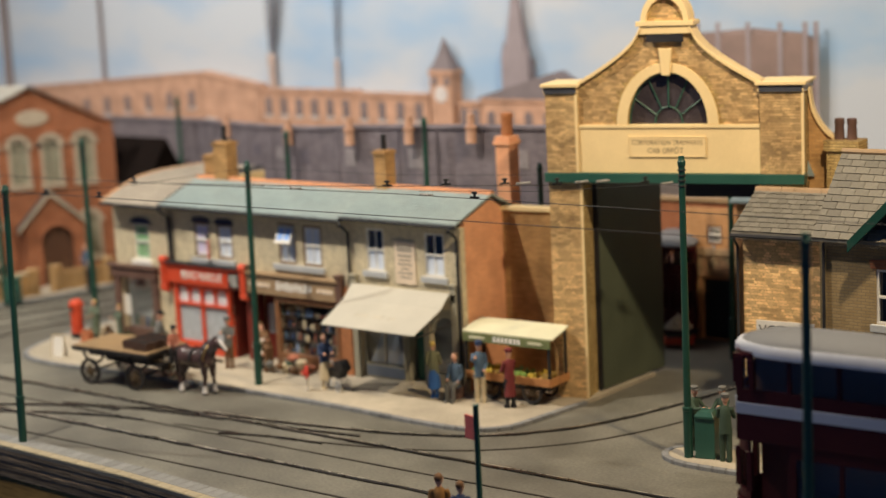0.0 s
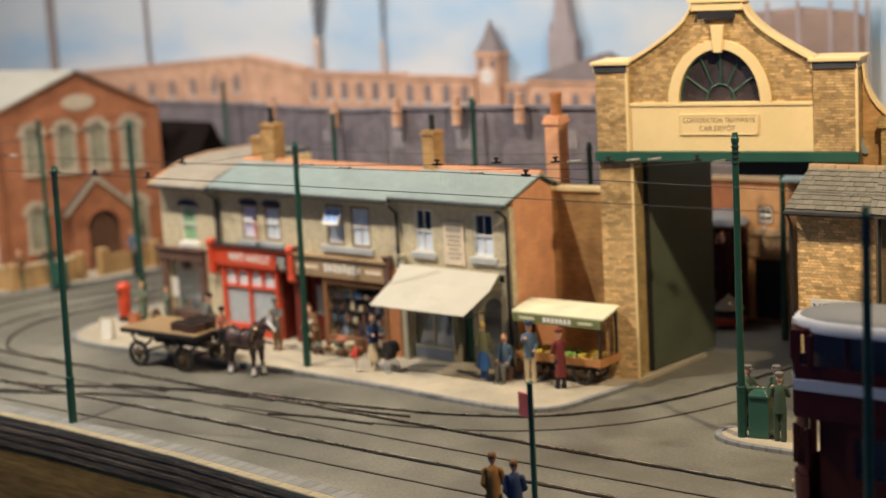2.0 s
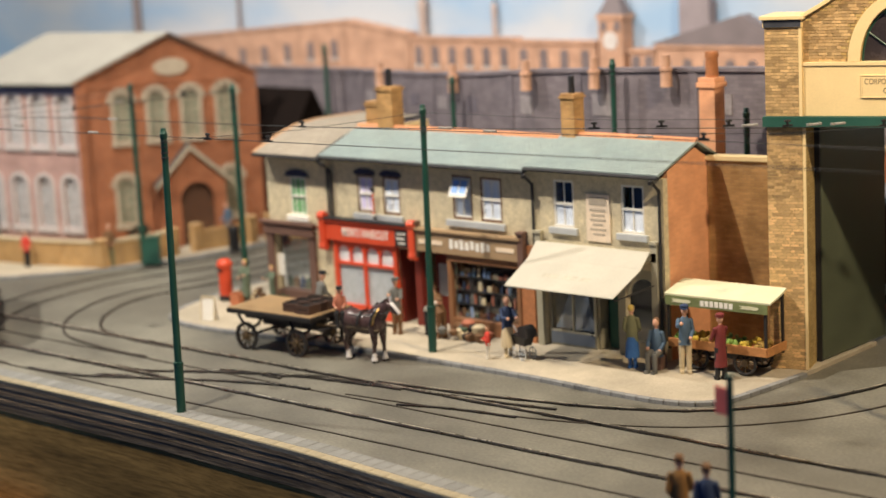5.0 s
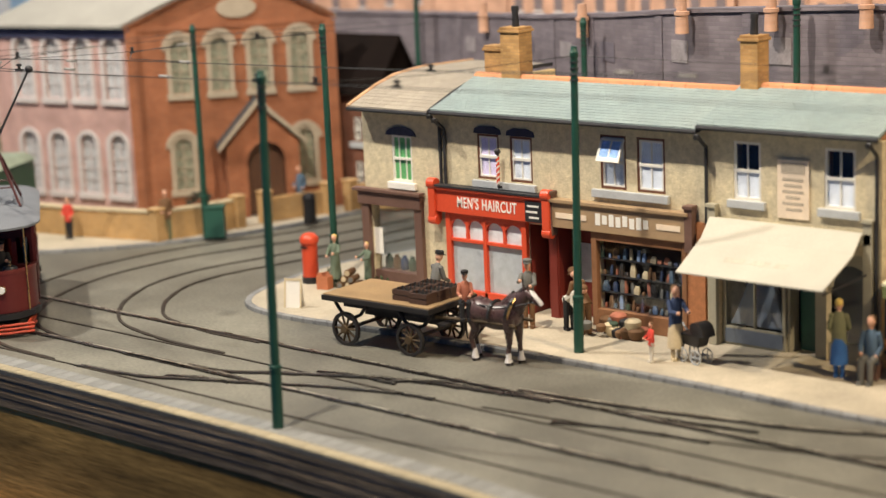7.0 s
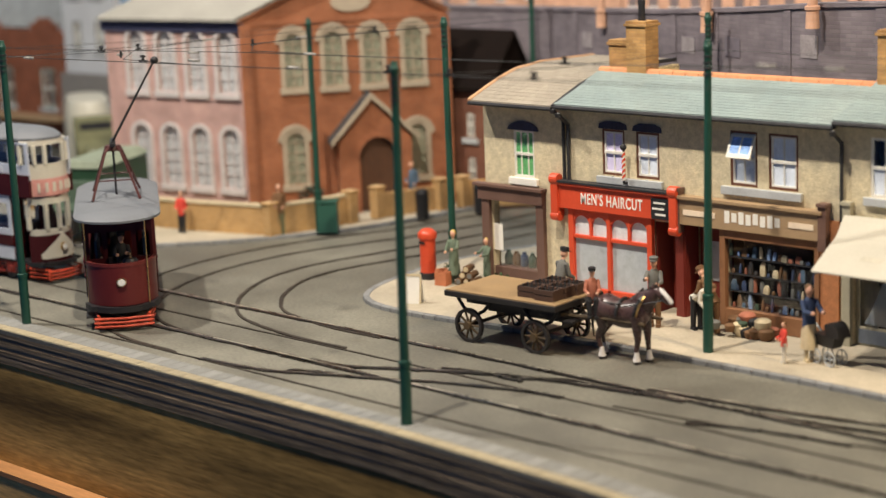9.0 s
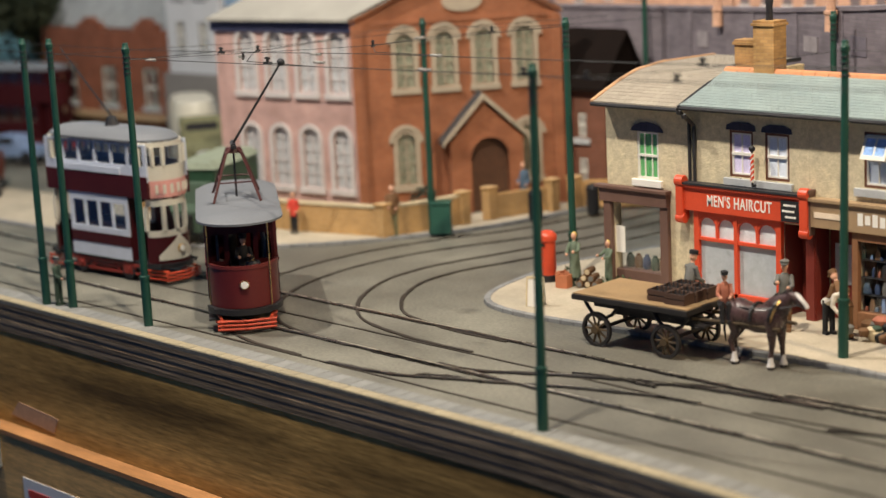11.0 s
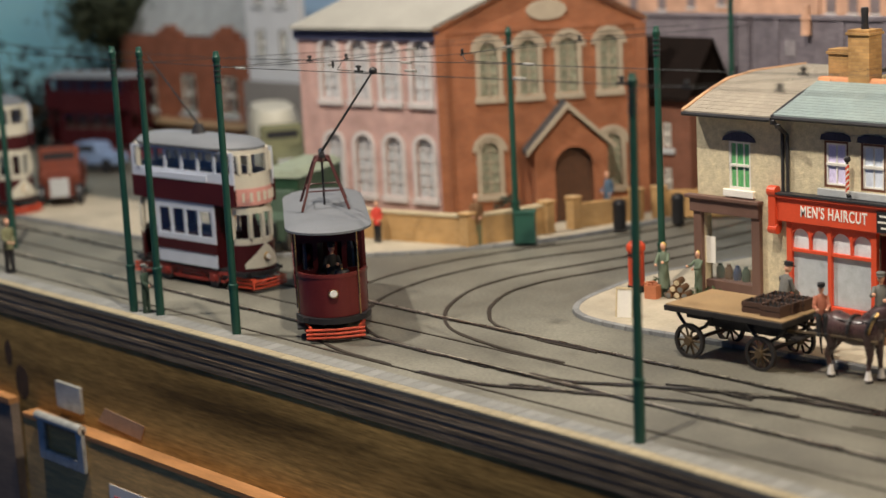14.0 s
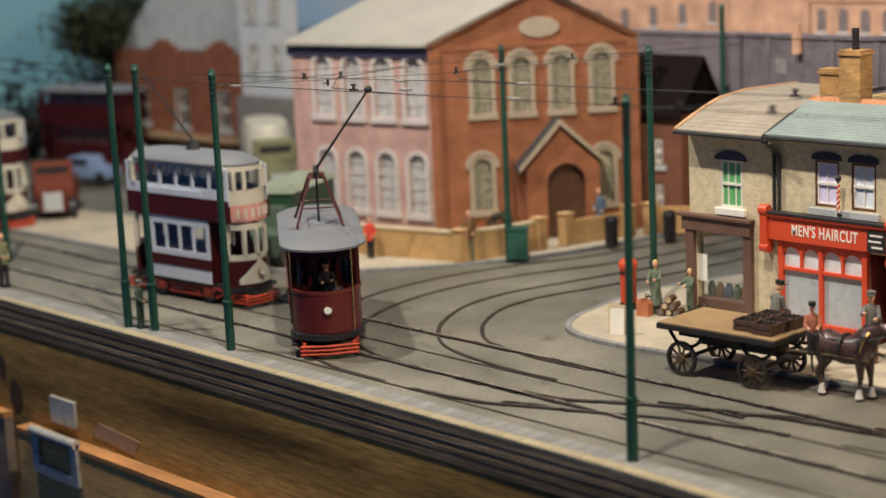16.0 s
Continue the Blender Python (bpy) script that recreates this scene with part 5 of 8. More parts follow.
for (xa, ya, za), (xb, yb, zb) in list(zip(RETLINE, RETLINE[1:]))[1:]:
    run = math.hypot(xb - xa, yb - ya)
    turn = math.degrees(math.atan2(yb - ya, xb - xa))
    for k in range(max(1, round(run / 70))):
        q = (k + 0.5 + rr.uniform(-0.15, 0.15)) / max(1, round(run / 70))
        m = at(xa + (xb - xa) * q, ya + (yb - ya) * q, 0, turn)
        top = za + (zb - za) * q
        part("pilaster", Geo().box(-3.4, 3.4, -0.8, -0.05, 2, top - 0.6), WALLG, ret, m=m, bevel=0.3)
        w, hh = rr.uniform(10, 20), rr.uniform(8, 16)
        part("poster", Geo().box(12, 12 + w, -0.6, -0.05, top - 14 - hh, top - 14), (POSTA, POSTB)[k % 2], ret, "faded paper poster", m=m)

# dark house in the gap between the chapel and the shops
gap = thing("dark_house", at(-418, 426, 0), "dim red-brown brick house with black slate gabled roof", "house")
GAPW = [(14, 24, 50, 70), (56, 66, 50, 70), (14, 24, 14, 36), (56, 66, 14, 36)]
part("front_wall", Geo().wall(84, 86, 4, GAPW, z0=2.3), brick_mat("dull_brick", (0.19, 0.075, 0.045), (0.15, 0.06, 0.035), (0.17, 0.085, 0.06)), gap)
part("side_wall", Geo().wall(38, 86, 4, z0=2.3), bpy.data.materials["dull_brick"], gap, m=at(84, 4, 0, 90))
for xa, xb, za, zb in GAPW:
    sash_window(gap, xa, za, xb - xa, zb - za, SASHB, None, 0.0)
part("roof", Geo().prism([(-5, 86), (-5, 88.6), (24, 130), (47, 88.6), (47, 86), (24, 126)], -3, 87, "x"), mat("black_slate", (0.010, 0.007, 0.006), 0.9, var=0.2, size=14, spec=0.05), gap, "black slate gabled roof")
part("gable", Geo().prism([(0, 88.4), (42, 88.4), (24, 126)], 80, 84, "x"), bpy.data.materials["black_slate"], gap, "black slate-hung gable")


def sky_mat(low=(0.32, 0.47, 0.66, 1), high=(0.52, 0.565, 0.625, 1)):
    mt = bpy.data.materials.new("painted_sky")
    mt.use_nodes = True
    nd, ln = mt.node_tree.nodes, mt.node_tree.links
    bs = nd["Principled BSDF"]
    bs.inputs["Roughness"].default_value = 0.9
    bs.inputs["Specular IOR Level"].default_value = 0.1
    co, mp, n, r = nd.new("ShaderNodeTexCoord"), nd.new("ShaderNodeMapping"), nd.new("ShaderNodeTexNoise"), nd.new("ShaderNodeValToRGB")
    mp.inputs["Scale"].default_value = (3.2, 3.2, 7.0)
    n.inputs["Scale"].default_value, n.inputs["Detail"].default_value, n.inputs["Roughness"].default_value = 1.6, 5.0, 0.5
    r.color_ramp.elements[0].position, r.color_ramp.elements[0].color = 0.37, low
    r.color_ramp.elements[1].position, r.color_ramp.elements[1].color = 0.57, high
    for a, b in ((co.outputs["Object"], mp.inputs[0]), (mp.outputs[0], n.inputs["Vector"]), (n.outputs["Fac"], r.inputs[0]), (r.outputs[0], bs.inputs["Base Color"])):
        ln.new(a, b)
    return mt


back = solo("backdrop", Geo().wall(2200, 700, 6), sky_mat(), "painted backdrop board of pale cloudy sky", "backdrop", at(-1300, 600, -10), kind="structure")
end_board = solo("backdrop", Geo().wall(900, 700, 6), sky_mat((0.26, 0.62, 0.74, 1), (0.34, 0.68, 0.78, 1)), "painted backdrop board of plain teal sky", "backdrop", at(-1290, -200, -10, 90), kind="structure")
FACB = brick_mat("factory_brick", (0.56, 0.335, 0.23), (0.51, 0.30, 0.205), (0.52, 0.33, 0.24), 6, 2, 0.25)
FACD = mat("factory_slate", (0.20, 0.17, 0.18), 0.8, var=0.12, size=20)
WIND = mat("factory_window", (0.19, 0.155, 0.16), 0.5)
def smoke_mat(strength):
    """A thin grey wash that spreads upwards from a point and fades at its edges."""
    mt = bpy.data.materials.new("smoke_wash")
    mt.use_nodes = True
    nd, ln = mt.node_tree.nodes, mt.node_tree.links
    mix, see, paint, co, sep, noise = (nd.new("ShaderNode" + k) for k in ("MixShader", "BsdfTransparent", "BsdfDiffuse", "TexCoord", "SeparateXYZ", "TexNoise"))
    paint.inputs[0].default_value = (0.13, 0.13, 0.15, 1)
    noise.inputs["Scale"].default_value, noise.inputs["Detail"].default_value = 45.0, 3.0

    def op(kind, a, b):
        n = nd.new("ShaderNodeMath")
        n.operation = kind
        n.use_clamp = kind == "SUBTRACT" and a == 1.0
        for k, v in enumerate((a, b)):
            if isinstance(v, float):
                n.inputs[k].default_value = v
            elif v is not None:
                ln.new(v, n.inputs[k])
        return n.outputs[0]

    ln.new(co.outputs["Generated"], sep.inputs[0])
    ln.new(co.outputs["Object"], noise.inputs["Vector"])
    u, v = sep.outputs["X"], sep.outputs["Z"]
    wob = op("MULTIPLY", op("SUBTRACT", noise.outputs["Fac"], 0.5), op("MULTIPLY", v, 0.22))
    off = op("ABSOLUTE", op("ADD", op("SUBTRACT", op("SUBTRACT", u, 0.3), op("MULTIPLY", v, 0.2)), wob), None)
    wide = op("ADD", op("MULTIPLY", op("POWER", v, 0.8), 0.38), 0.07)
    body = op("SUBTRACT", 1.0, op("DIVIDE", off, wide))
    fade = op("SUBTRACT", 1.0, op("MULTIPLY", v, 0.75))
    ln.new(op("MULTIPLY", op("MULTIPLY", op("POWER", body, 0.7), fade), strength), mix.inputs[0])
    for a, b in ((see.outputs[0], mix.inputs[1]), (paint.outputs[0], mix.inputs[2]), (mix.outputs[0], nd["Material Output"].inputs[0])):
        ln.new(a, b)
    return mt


PALE = mat("pale_roof", (0.62, 0.58, 0.56), 0.8)


def factory(x0, x1, y, top, wins, label, z0=100, slope=0.0, pitch=22.0, wz=None):
    f = thing("factory", at(x0, y, 0), label, "factory", "low relief factories")
    w = x1 - x0
    part("wall", Geo().prism([(0, z0), (w, z0), (w, top + slope), (0, top)], 0, 12), FACB, f)
    part("parapet", Geo().prism([(-1, top), (w + 1, top + slope), (w + 1, top + slope + 3), (-1, top + 3)], -1.5, 13), FACB, f)
    n = wins
    for i in range(n):
        c = w * (i + 0.5) / n
        zz = (wz or top - 33) + slope * c / w
        win = part("window", Geo().prism([(c - 4.2, zz), (c + 4.2, zz), (c + 4.2, zz + 15)] + [(c + 4.2 * math.cos(math.pi * k / 6), zz + 15 + 2.6 * math.sin(math.pi * k / 6)) for k in range(1, 6)] + [(c - 4.2, zz + 15)], -0.6, -0.05), WIND, f)
        part("sill", Geo().box(c - 5.2, c + 5.2, -1.2, -0.05, zz - 2, zz - 0.1), PALE, win)
    return f


MILLG, MILLP = mat("sooty_chimney", (0.24, 0.20, 0.20), 0.8, var=0.15, size=20), mat("pale_chimney", (0.50, 0.40, 0.36), 0.8, var=0.12, size=20)


def mill_chimney(x, y, top, r, smoke=0.0):
    m = thing("mill_chimney", at(x, y, 100), "tall tapering mill chimney with drifting smoke" if smoke else "tall tapering mill chimney", "chimney", "mill chimneys")
    part("shaft", Geo().lathe([(r * 1.15, 0), (r, top - 112), (r * 1.25, top - 108), (r * 1.25, top - 102), (r, top - 100)], n=12), MILLG if not smoke else MILLP, m, smooth=True)
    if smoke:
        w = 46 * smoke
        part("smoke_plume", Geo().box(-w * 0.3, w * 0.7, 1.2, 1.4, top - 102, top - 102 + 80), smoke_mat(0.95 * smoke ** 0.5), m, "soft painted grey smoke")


factory(-745, -419, 586, 152, 10, "long terracotta brick mill with arched windows", slope=24, wz=119)
factory(-418, -338, 586, 176, 0, "blank end of the terracotta brick mill", slope=-13)
factory(-336, -214, 586, 160, 6, "low terracotta brick works", wz=137)
factory(-213, -123, 586, 158, 4, "low terracotta brick works", wz=136)
factory(-88, -62, 586, 152, 2, "low terracotta brick works beside the tower", wz=132)
factory(-61, 62, 586, 156, 6, "brick works with pitched slate roof", wz=130)
solo("works_roof", Geo().prism([(-68, 159.1), (64, 159.1), (22, 184)], 585, 598), FACD, "dark slate works roof", "roof")
clock = thing("clock_tower", at(-105, 583, 100), "brick clock tower with pyramid slate spire", "tower")
part("shaft", Geo().box(-12.5, 12.5, 0, 15, 0, 80), FACB, clock)
part("cornice", Geo().box(-14, 14, -1, 16, 80, 84), FACB, clock)
part("clock_face", Geo().cyl((0, -0.05, 62), (0, -0.8, 62), 7.5, n=24), PALE, clock)
for bx_ in (-7, 7):
    part("belfry_opening", Geo().prism([(bx_ - 3, 70), (bx_ + 3, 70), (bx_ + 3, 76), (bx_, 79), (bx_ - 3, 76)], -0.5, -0.05), WIND, clock)
part("spire", Geo().loft([[(-13, 0, 84), (13, 0, 84), (13, 15, 84), (-13, 15, 84)], [(-6, 4, 97), (6, 4, 97), (6, 11, 97), (-6, 11, 97)], [(-0.6, 7, 113), (0.6, 7, 113), (0.6, 8, 113), (-0.6, 8, 113)]]), FACD, clock)
church = thing("church_spire", at(-23, 586, 100), "grey stone church tower with tall spire", "tower")
GREYST = mat("soft_grey_stone", (0.30, 0.26, 0.28), 0.8, var=0.12, size=20)
part("tower", Geo().box(-14.5, 14.5, 0, 11, 60, 94), GREYST, church)
part("spire", Geo().loft([[(-11.5, 0, 94), (11.5, 0, 94), (11.5, 10, 94), (-11.5, 10, 94)], [(-0.5, 4, 168), (0.5, 4, 168), (0.5, 5, 168), (-0.5, 5, 168)]]), GREYST, church)
for s_ in (-12.5, 12.5):
    part("pinnacle", Geo().loft([[(s_ - 2.2, 0, 94), (s_ + 2.2, 0, 94), (s_ + 2.2, 5, 94), (s_ - 2.2, 5, 94)], [(s_ - 0.3, 2, 110), (s_ + 0.3, 2, 110), (s_ + 0.3, 3, 110), (s_ - 0.3, 3, 110)]]), GREYST, church)
gas = thing("gasholder", at(212, 590, 100), "rusty grey gasholder drum in a guide frame", "gasholder")
FLAT = Matrix.Diagonal((1, 0.14, 1, 1))
part("drum", Geo(FLAT).lathe([(54, 0), (54, 112), (48, 117), (0.5, 121)], n=40), mat("gas_drum", (0.24, 0.17, 0.15), 0.7, var=0.15, size=20), gas, smooth=True)
for k in range(7):
    a = math.pi + math.pi * k / 6
    part("guide_column", Geo(FLAT).cyl((56 * math.cos(a), 56 * math.sin(a), 0), (56 * math.cos(a), 56 * math.sin(a), 126), 2.2, n=8), GREYST, gas)
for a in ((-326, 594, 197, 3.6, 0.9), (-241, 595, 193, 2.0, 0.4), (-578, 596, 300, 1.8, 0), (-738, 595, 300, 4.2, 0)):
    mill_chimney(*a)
for x, y, z in ((-236, 436, 136), (-94, 365, 143), (9, 324, 152), (69, 323, 155), (128, 322, 158)):
    solo("yard_chimney", Geo().lathe([(4.0, 0), (3.6, 10), (4.4, 10.6), (4.4, 12.6), (3.0, 13), (3.0, 21)], n=10), FACB, "small terracotta chimney on the wall", "chimney", at(x, y, z), group="yard chimneys", smooth=True)
solo("shed_roof", Geo().prism([(-407, 108.1), (-407, 133), (-340, 118), (-340, 108.1)], 577, 583), PALE, "pale sloping shed roof before the mill", "roof")
solo("embankment", Geo().box(-650, 880, 480, 594, 0, 108), mat("embankment_earth", (0.14, 0.12, 0.115), 0.9), "grey-brown ground behind the retaining wall", "embankment", kind="structure")

# ---- trams ----
# shade of the car sides is in this maroon; the dash copy is lighter
TRAM = mat("tram_maroon", (0.050, 0.008, 0.010), 0.4, var=0.15, size=30, bump=0.03, spec=0.2)
DASHM = mat("maroon_lit_tone", (0.10, 0.014, 0.013), 0.35, var=0.12, size=20, bump=0.03)
TOWER = mat("tower_dark", (0.075, 0.024, 0.022), 0.45, var=0.2, size=20)
TRAMRED = mat("tram_beading", (0.12, 0.02, 0.017), 0.35, var=0.1, size=20, bump=0.03)
TRUCKD = mat("truck_dark_red", (0.22, 0.026, 0.018), 0.5, var=0.3, size=8, bump=0.1)
TRUCK = mat("truck_red", (0.50, 0.065, 0.026), 0.5, var=0.2, size=8, bump=0.1)
ROOFG = mat("tram_roof", (0.15, 0.16, 0.175), 0.6, var=0.1, size=30, bump=0.08)
SEATG = mat("seat_board", (0.085, 0.12, 0.17), 0.6, var=0.08, size=20)
BRASS = mat("brass", (0.75, 0.52, 0.22), 0.3, metal=1.0)
LENS = mat("lamp_glass", (0.85, 0.85, 0.80), 0.1, spec=0.8)
FLOORW = mat("platform_floor", (0.10, 0.085, 0.07), 0.7)
WHITEC = mat("tram_white", (0.50, 0.54, 0.62), 0.4, var=0.06, size=20, bump=0.03)
CREAMC = mat("tram_cream", (0.60, 0.57, 0.47), 0.4, var=0.06, size=20, bump=0.03)


def end_arc(xc, rx, ry, a0, a1, n=14):
    return [(xc + rx * math.cos(radians(a0 + (a1 - a0) * i / n)), ry * math.sin(radians(a0 + (a1 - a0) * i / n))) for i in range(n + 1)]


def strip(g, line, z0, z1, t):
    """An upright sheet of thickness t along a plan line."""
    inner = shift(line, t)
    rings = [[(a[0], a[1], z0), (b[0], b[1], z0), (b[0], b[1], z1), (a[0], a[1], z1)] for a, b in zip(line, inner)]
    return g.loft(rings)


def oval(L, W, z, k=1.0, n=9, e=0.75):
    pts = []
    for cx, a0 in ((L / 2 - W * e, -90), (-(L / 2 - W * e), 90)):
        for i in range(n):
            a = radians(a0 + 180 * i / (n - 1))
            pts.append((cx + W * e * math.cos(a) * k, W / 2 * math.sin(a) * k, z))
    return pts


def roof_shell(parent, L, W, z, rise, mt, label, e=0.75):
    part("roof", Geo().loft([oval(L, W, z - 1.2, 1, 13, e), oval(L, W, z, 1, 13, e), oval(L, W, z + rise * 0.5, 0.86, 13, e), oval(L, W, z + rise * 0.85, 0.6, 13, e), oval(L, W, z + rise, 0.2, 13, e)]), mt, parent, label, smooth=True)


def truck(parent, half, W, side=None):
    for s in (-1, 1):
        y = s * (W / 2 - 3)
        g = Geo().box(-half * 0.62, half * 0.62, y - 1, y + 1, 9, 11)
        for x in (-half * 0.4, half * 0.4):
            g.box(x - 4.4, x + 4.4, y - 1.6, y + 1.6, 4, 11.5).cyl((x, y - 2.4, 6.5), (x, y + 2.4, 6.5), 2.4, n=12)
            for d in (-1, 1):
                g.tube([(x + d * 4, y, 5), (x + d * 8.5, y, 4.2), (x + d * 13, y, 6.5), (x + d * 16, y, 10.5)], 0.8, 6)
                g.cyl((x + d * 5.2, y, 7), (x + d * 5.2, y, 11), 1.3, n=8)
        g.box(-half * 0.27, half * 0.27, y - 0.8, y + 0.8, 3.2, 5.4).box(-half * 0.27, half * 0.27, y - 0.8, y + 0.8, 6.8, 8.2)
        part("truck_side", g, side or TRUCK, parent, "dark red cast truck frame" if side else "bright red cast truck frame", bevel=0.2)
        for x in (-half * 0.4, half * 0.4):
            yy = s * 14.6
            part("wheel", Geo().cyl((x, yy - 1.3, 6.2), (x, yy + 1.3, 6.2), 5.6, n=20), GUTTER, parent, smooth=True)
        for k in range(3):
            for a, b in ((half * 0.68, half * 0.99), (-half * 0.99, -half * 0.68)):
                part("lifeguard_rail", Geo().cyl((a, y, 2.8 + 2.6 * k), (b, y * 0.8, 2.8 + 2.6 * k), 0.8, n=6), TRUCK, parent)
    for e in (-1, 1):
        for k in range(3):
            part("lifeguard_slat", Geo().tube([(e * half * 0.99, -W * 0.4, 2.6 + 2.2 * k), (e * half * 1.02, 0, 2.6 + 2.2 * k), (e * half * 0.99, W * 0.4, 2.6 + 2.2 * k)], 0.8), TRUCK, parent, "red lifeguard slat")


def headlamp(parent, x, z, e):
    lamp_ob = part("headlamp", Geo().cyl((x, 0, z), (x + e * 1.6, 0, z), 2.6, 2.4, 16), BRASS, parent, "brass-rimmed headlamp", smooth=True)
    part("lens", Geo().cyl((x + e * 1.6, 0, z), (x + e * 2.0, 0, z), 2.0, 1.8, 16), LENS, lamp_ob)


def trolley(parent, z, tip):
    g = Geo()
    for sx in (-1, 1):
        for sy in (-1, 1):
            g.tube([(sx * 19, sy * 12, z), (sx * 7, sy * 4, z + 26), (sx * 3, sy * 2, z + 28)], 0.75, 6)
    for k in (10.5,):
        q = [(13.8, 8.6), (-13.8, 8.6), (-13.8, -8.6), (13.8, -8.6), (13.8, 8.6)]
        g.tube([(a, b, z + k) for a, b in q], 0.45, 5)
    g.cyl((0, 0, z + 26), (0, 0, z + 29), 5, 4, 12)
    tower = part("trolley_tower", g, TOWER, parent, "maroon four-legged trolley tower")
    part("cable", Geo().tube([(0, 0, z - 0.5), (0.5, 0, z + 27)], 0.6), GUTTER, tower)
    d = (Vector(tip) - Vector((0, 0, z + 31))).normalized()
    g = Geo().box(-9, 9, -1.4, 1.4, z + 29, z + 31).cyl((-10, 0, z + 30.5), (7, 0, z + 30.5), 1.5, n=8)
    part("spring_base", g, BLACKP, tower, "black sprung trolley base", bevel=0.2)
    p = part("trolley_pole", Geo().cyl(Vector((0, 0, z + 31)), tip, 0.75, 0.5, 8), BLACKP, tower, "black trolley pole", smooth=True)
    part("trolley_head", Geo().ball(tip, 2.0, 10, 6), GUTTER, p, smooth=True)


def single_deck(m, tip_world):
    t = thing("single_deck_tram", m, "maroon single-deck tram with grey roof on red truck", "tram")
    S, H = 41.0, 18.0
    part("underframe", Geo().box(-66, 66, -15.5, 15.5, 11, 13.5), BLACKP, t)
    for s in (-1, 1):
        y0, y1 = (s * H, s * (H - 1.6)) if s < 0 else (s * (H - 1.6), s * H)
        side = part("side_panel", Geo().box(-S, S, y0, y1, 13.6, 34), TRAM, t, "maroon side panel, darkened as in shade", bevel=0.2)
        part("beading", Geo().box(-S - 0.4, S + 0.4, y0 - 0.5, y1 + 0.5, 33.4, 35), TRAMRED, side)
        part("beading", Geo().box(-S - 0.4, S + 0.4, y0 - 0.4, y1 + 0.4, 25.2, 26.2), TRAMRED, side)
        part("letter_bars", Geo().box(-5, -2, y0 - 0.25, y1 + 0.25, 19.4, 21).box(0, 3, y0 - 0.25, y1 + 0.25, 19.4, 21).box(5, 8, y0 - 0.25, y1 + 0.25, 19.4, 21), mat("gilt", (0.30, 0.16, 0.06), 0.5) if s < 0 else bpy.data.materials["gilt"], side)
        for k, x in enumerate((-S + 1, -S / 3, S / 3, S - 1)):
            part("window_post", Geo().box(x - 1.1, x + 1.1, y0, y1, 35, 58), TRAMRED, side)
        part("vent_rail", Geo().box(-S, S, y0 - 0.2, y1 + 0.2, 50.5, 51.8), TRAMRED, side)
        part("cant_rail", Geo().box(-S, S, y0, y1, 57, 60), TRAM, side)
        g = Geo()
        for k in range(11):
            x = -S + 2 * S * (k + 0.5) / 11
            g.box(x - 0.45, x + 0.45, y0 + 0.3, y1 - 0.3, 51.8, 57)
        part("vent_bars", g, TRAM, side)
        part("pane", Geo().box(-S + 2, S - 2, (y0 + y1) / 2 - 0.1, (y0 + y1) / 2 + 0.1, 35, 50.5), PANE, side)
        part("seat_back", Geo().box(-S + 6, S - 6, s * 12 - 0.6, s * 12 + 0.6, 20, 44), SEATG, t, "grey-blue seat board")
        part("seat", Geo().box(-S + 4, S - 4, min(s * 5, s * 12), max(s * 5, s * 12), 18, 20), BROWNP, t)
    for e in (-1, 1):
        g = Geo(at(e * S, 0, 0, 90)).wall(33.6, 44, 1.6, [(-6, 6, 13.7, 50), (-15, -8.5, 35, 50), (8.5, 15, 35, 50)], x0=-16.8, z0=13.6)
        part("bulkhead", g, TRAM, t, "maroon bulkhead with doorway")
        line = end_arc(48, 22, 17.5, -72, 90)
        if e < 0:
            line = [(-x, -y) for x, y in line]
        g = strip(Geo(), line, 13.6, 36, 1.0)
        dash = part("dash_panel", g, DASHM, t, "curved maroon dash panel in the lit tone", smooth=True)
        part("dash_rail", strip(Geo(), [(x * 1.004, y * 1.02) for x, y in line], 35.4, 37.2, 1.8), TRAMRED, dash, smooth=True)
        headlamp(dash, e * 69.6, 27, e)
        part("platform", Geo().prism([(e * S, -15.5), (e * S, 15.5)] + [(e * (48 + 20 * math.cos(a)), e * e * 15.5 * math.sin(a)) for a in [math.pi / 2 - math.pi * i / 12 for i in range(13)]], 10, 12, "z"), FLOORW, t)
        bl = end_arc(48, 24.5, 19, -80, 80)
        bl = bl if e > 0 else [(-x, -y) for x, y in bl]
        part("bumper", strip(Geo(), bl, 10.2, 13.4, 2.0), BLACKP, t, "black bumper", smooth=True)
        part("step", Geo().box(*sorted((e * (S + 2), e * (S + 20))), *sorted((-e * 13, -e * 18.5)), 6, 7), BLACKP, t)
        for px, py in ((64, 13), (S + 4, -17)):
            part("handrail", Geo().cyl((e * px, e * py, 12), (e * px, e * py, 60), 0.4, n=6), BRASS, t)
        part("controller", Geo().lathe([(4, 12), (4, 36), (3.2, 38), (0.5, 38.4)], (e * 60, 5 * e, 0), 12), BLACKP, t, "black controller", smooth=True)
        part("controller_handle", Geo().cyl((e * 60, 5 * e, 38.4), (e * 60, 5 * e, 40), 0.6, n=6).cyl((e * 57, 5 * e, 40), (e * 63, 5 * e, 40), 0.5, n=6), BRASS, t)
    truck(t, 70, 36)
    roof_shell(t, 146, 43, 61.2, 3.0, ROOFG, "matt grey canvas roof", 0.58)
    inv = m.inverted()
    trolley(t, 64, inv @ Vector(tip_world))
    return t


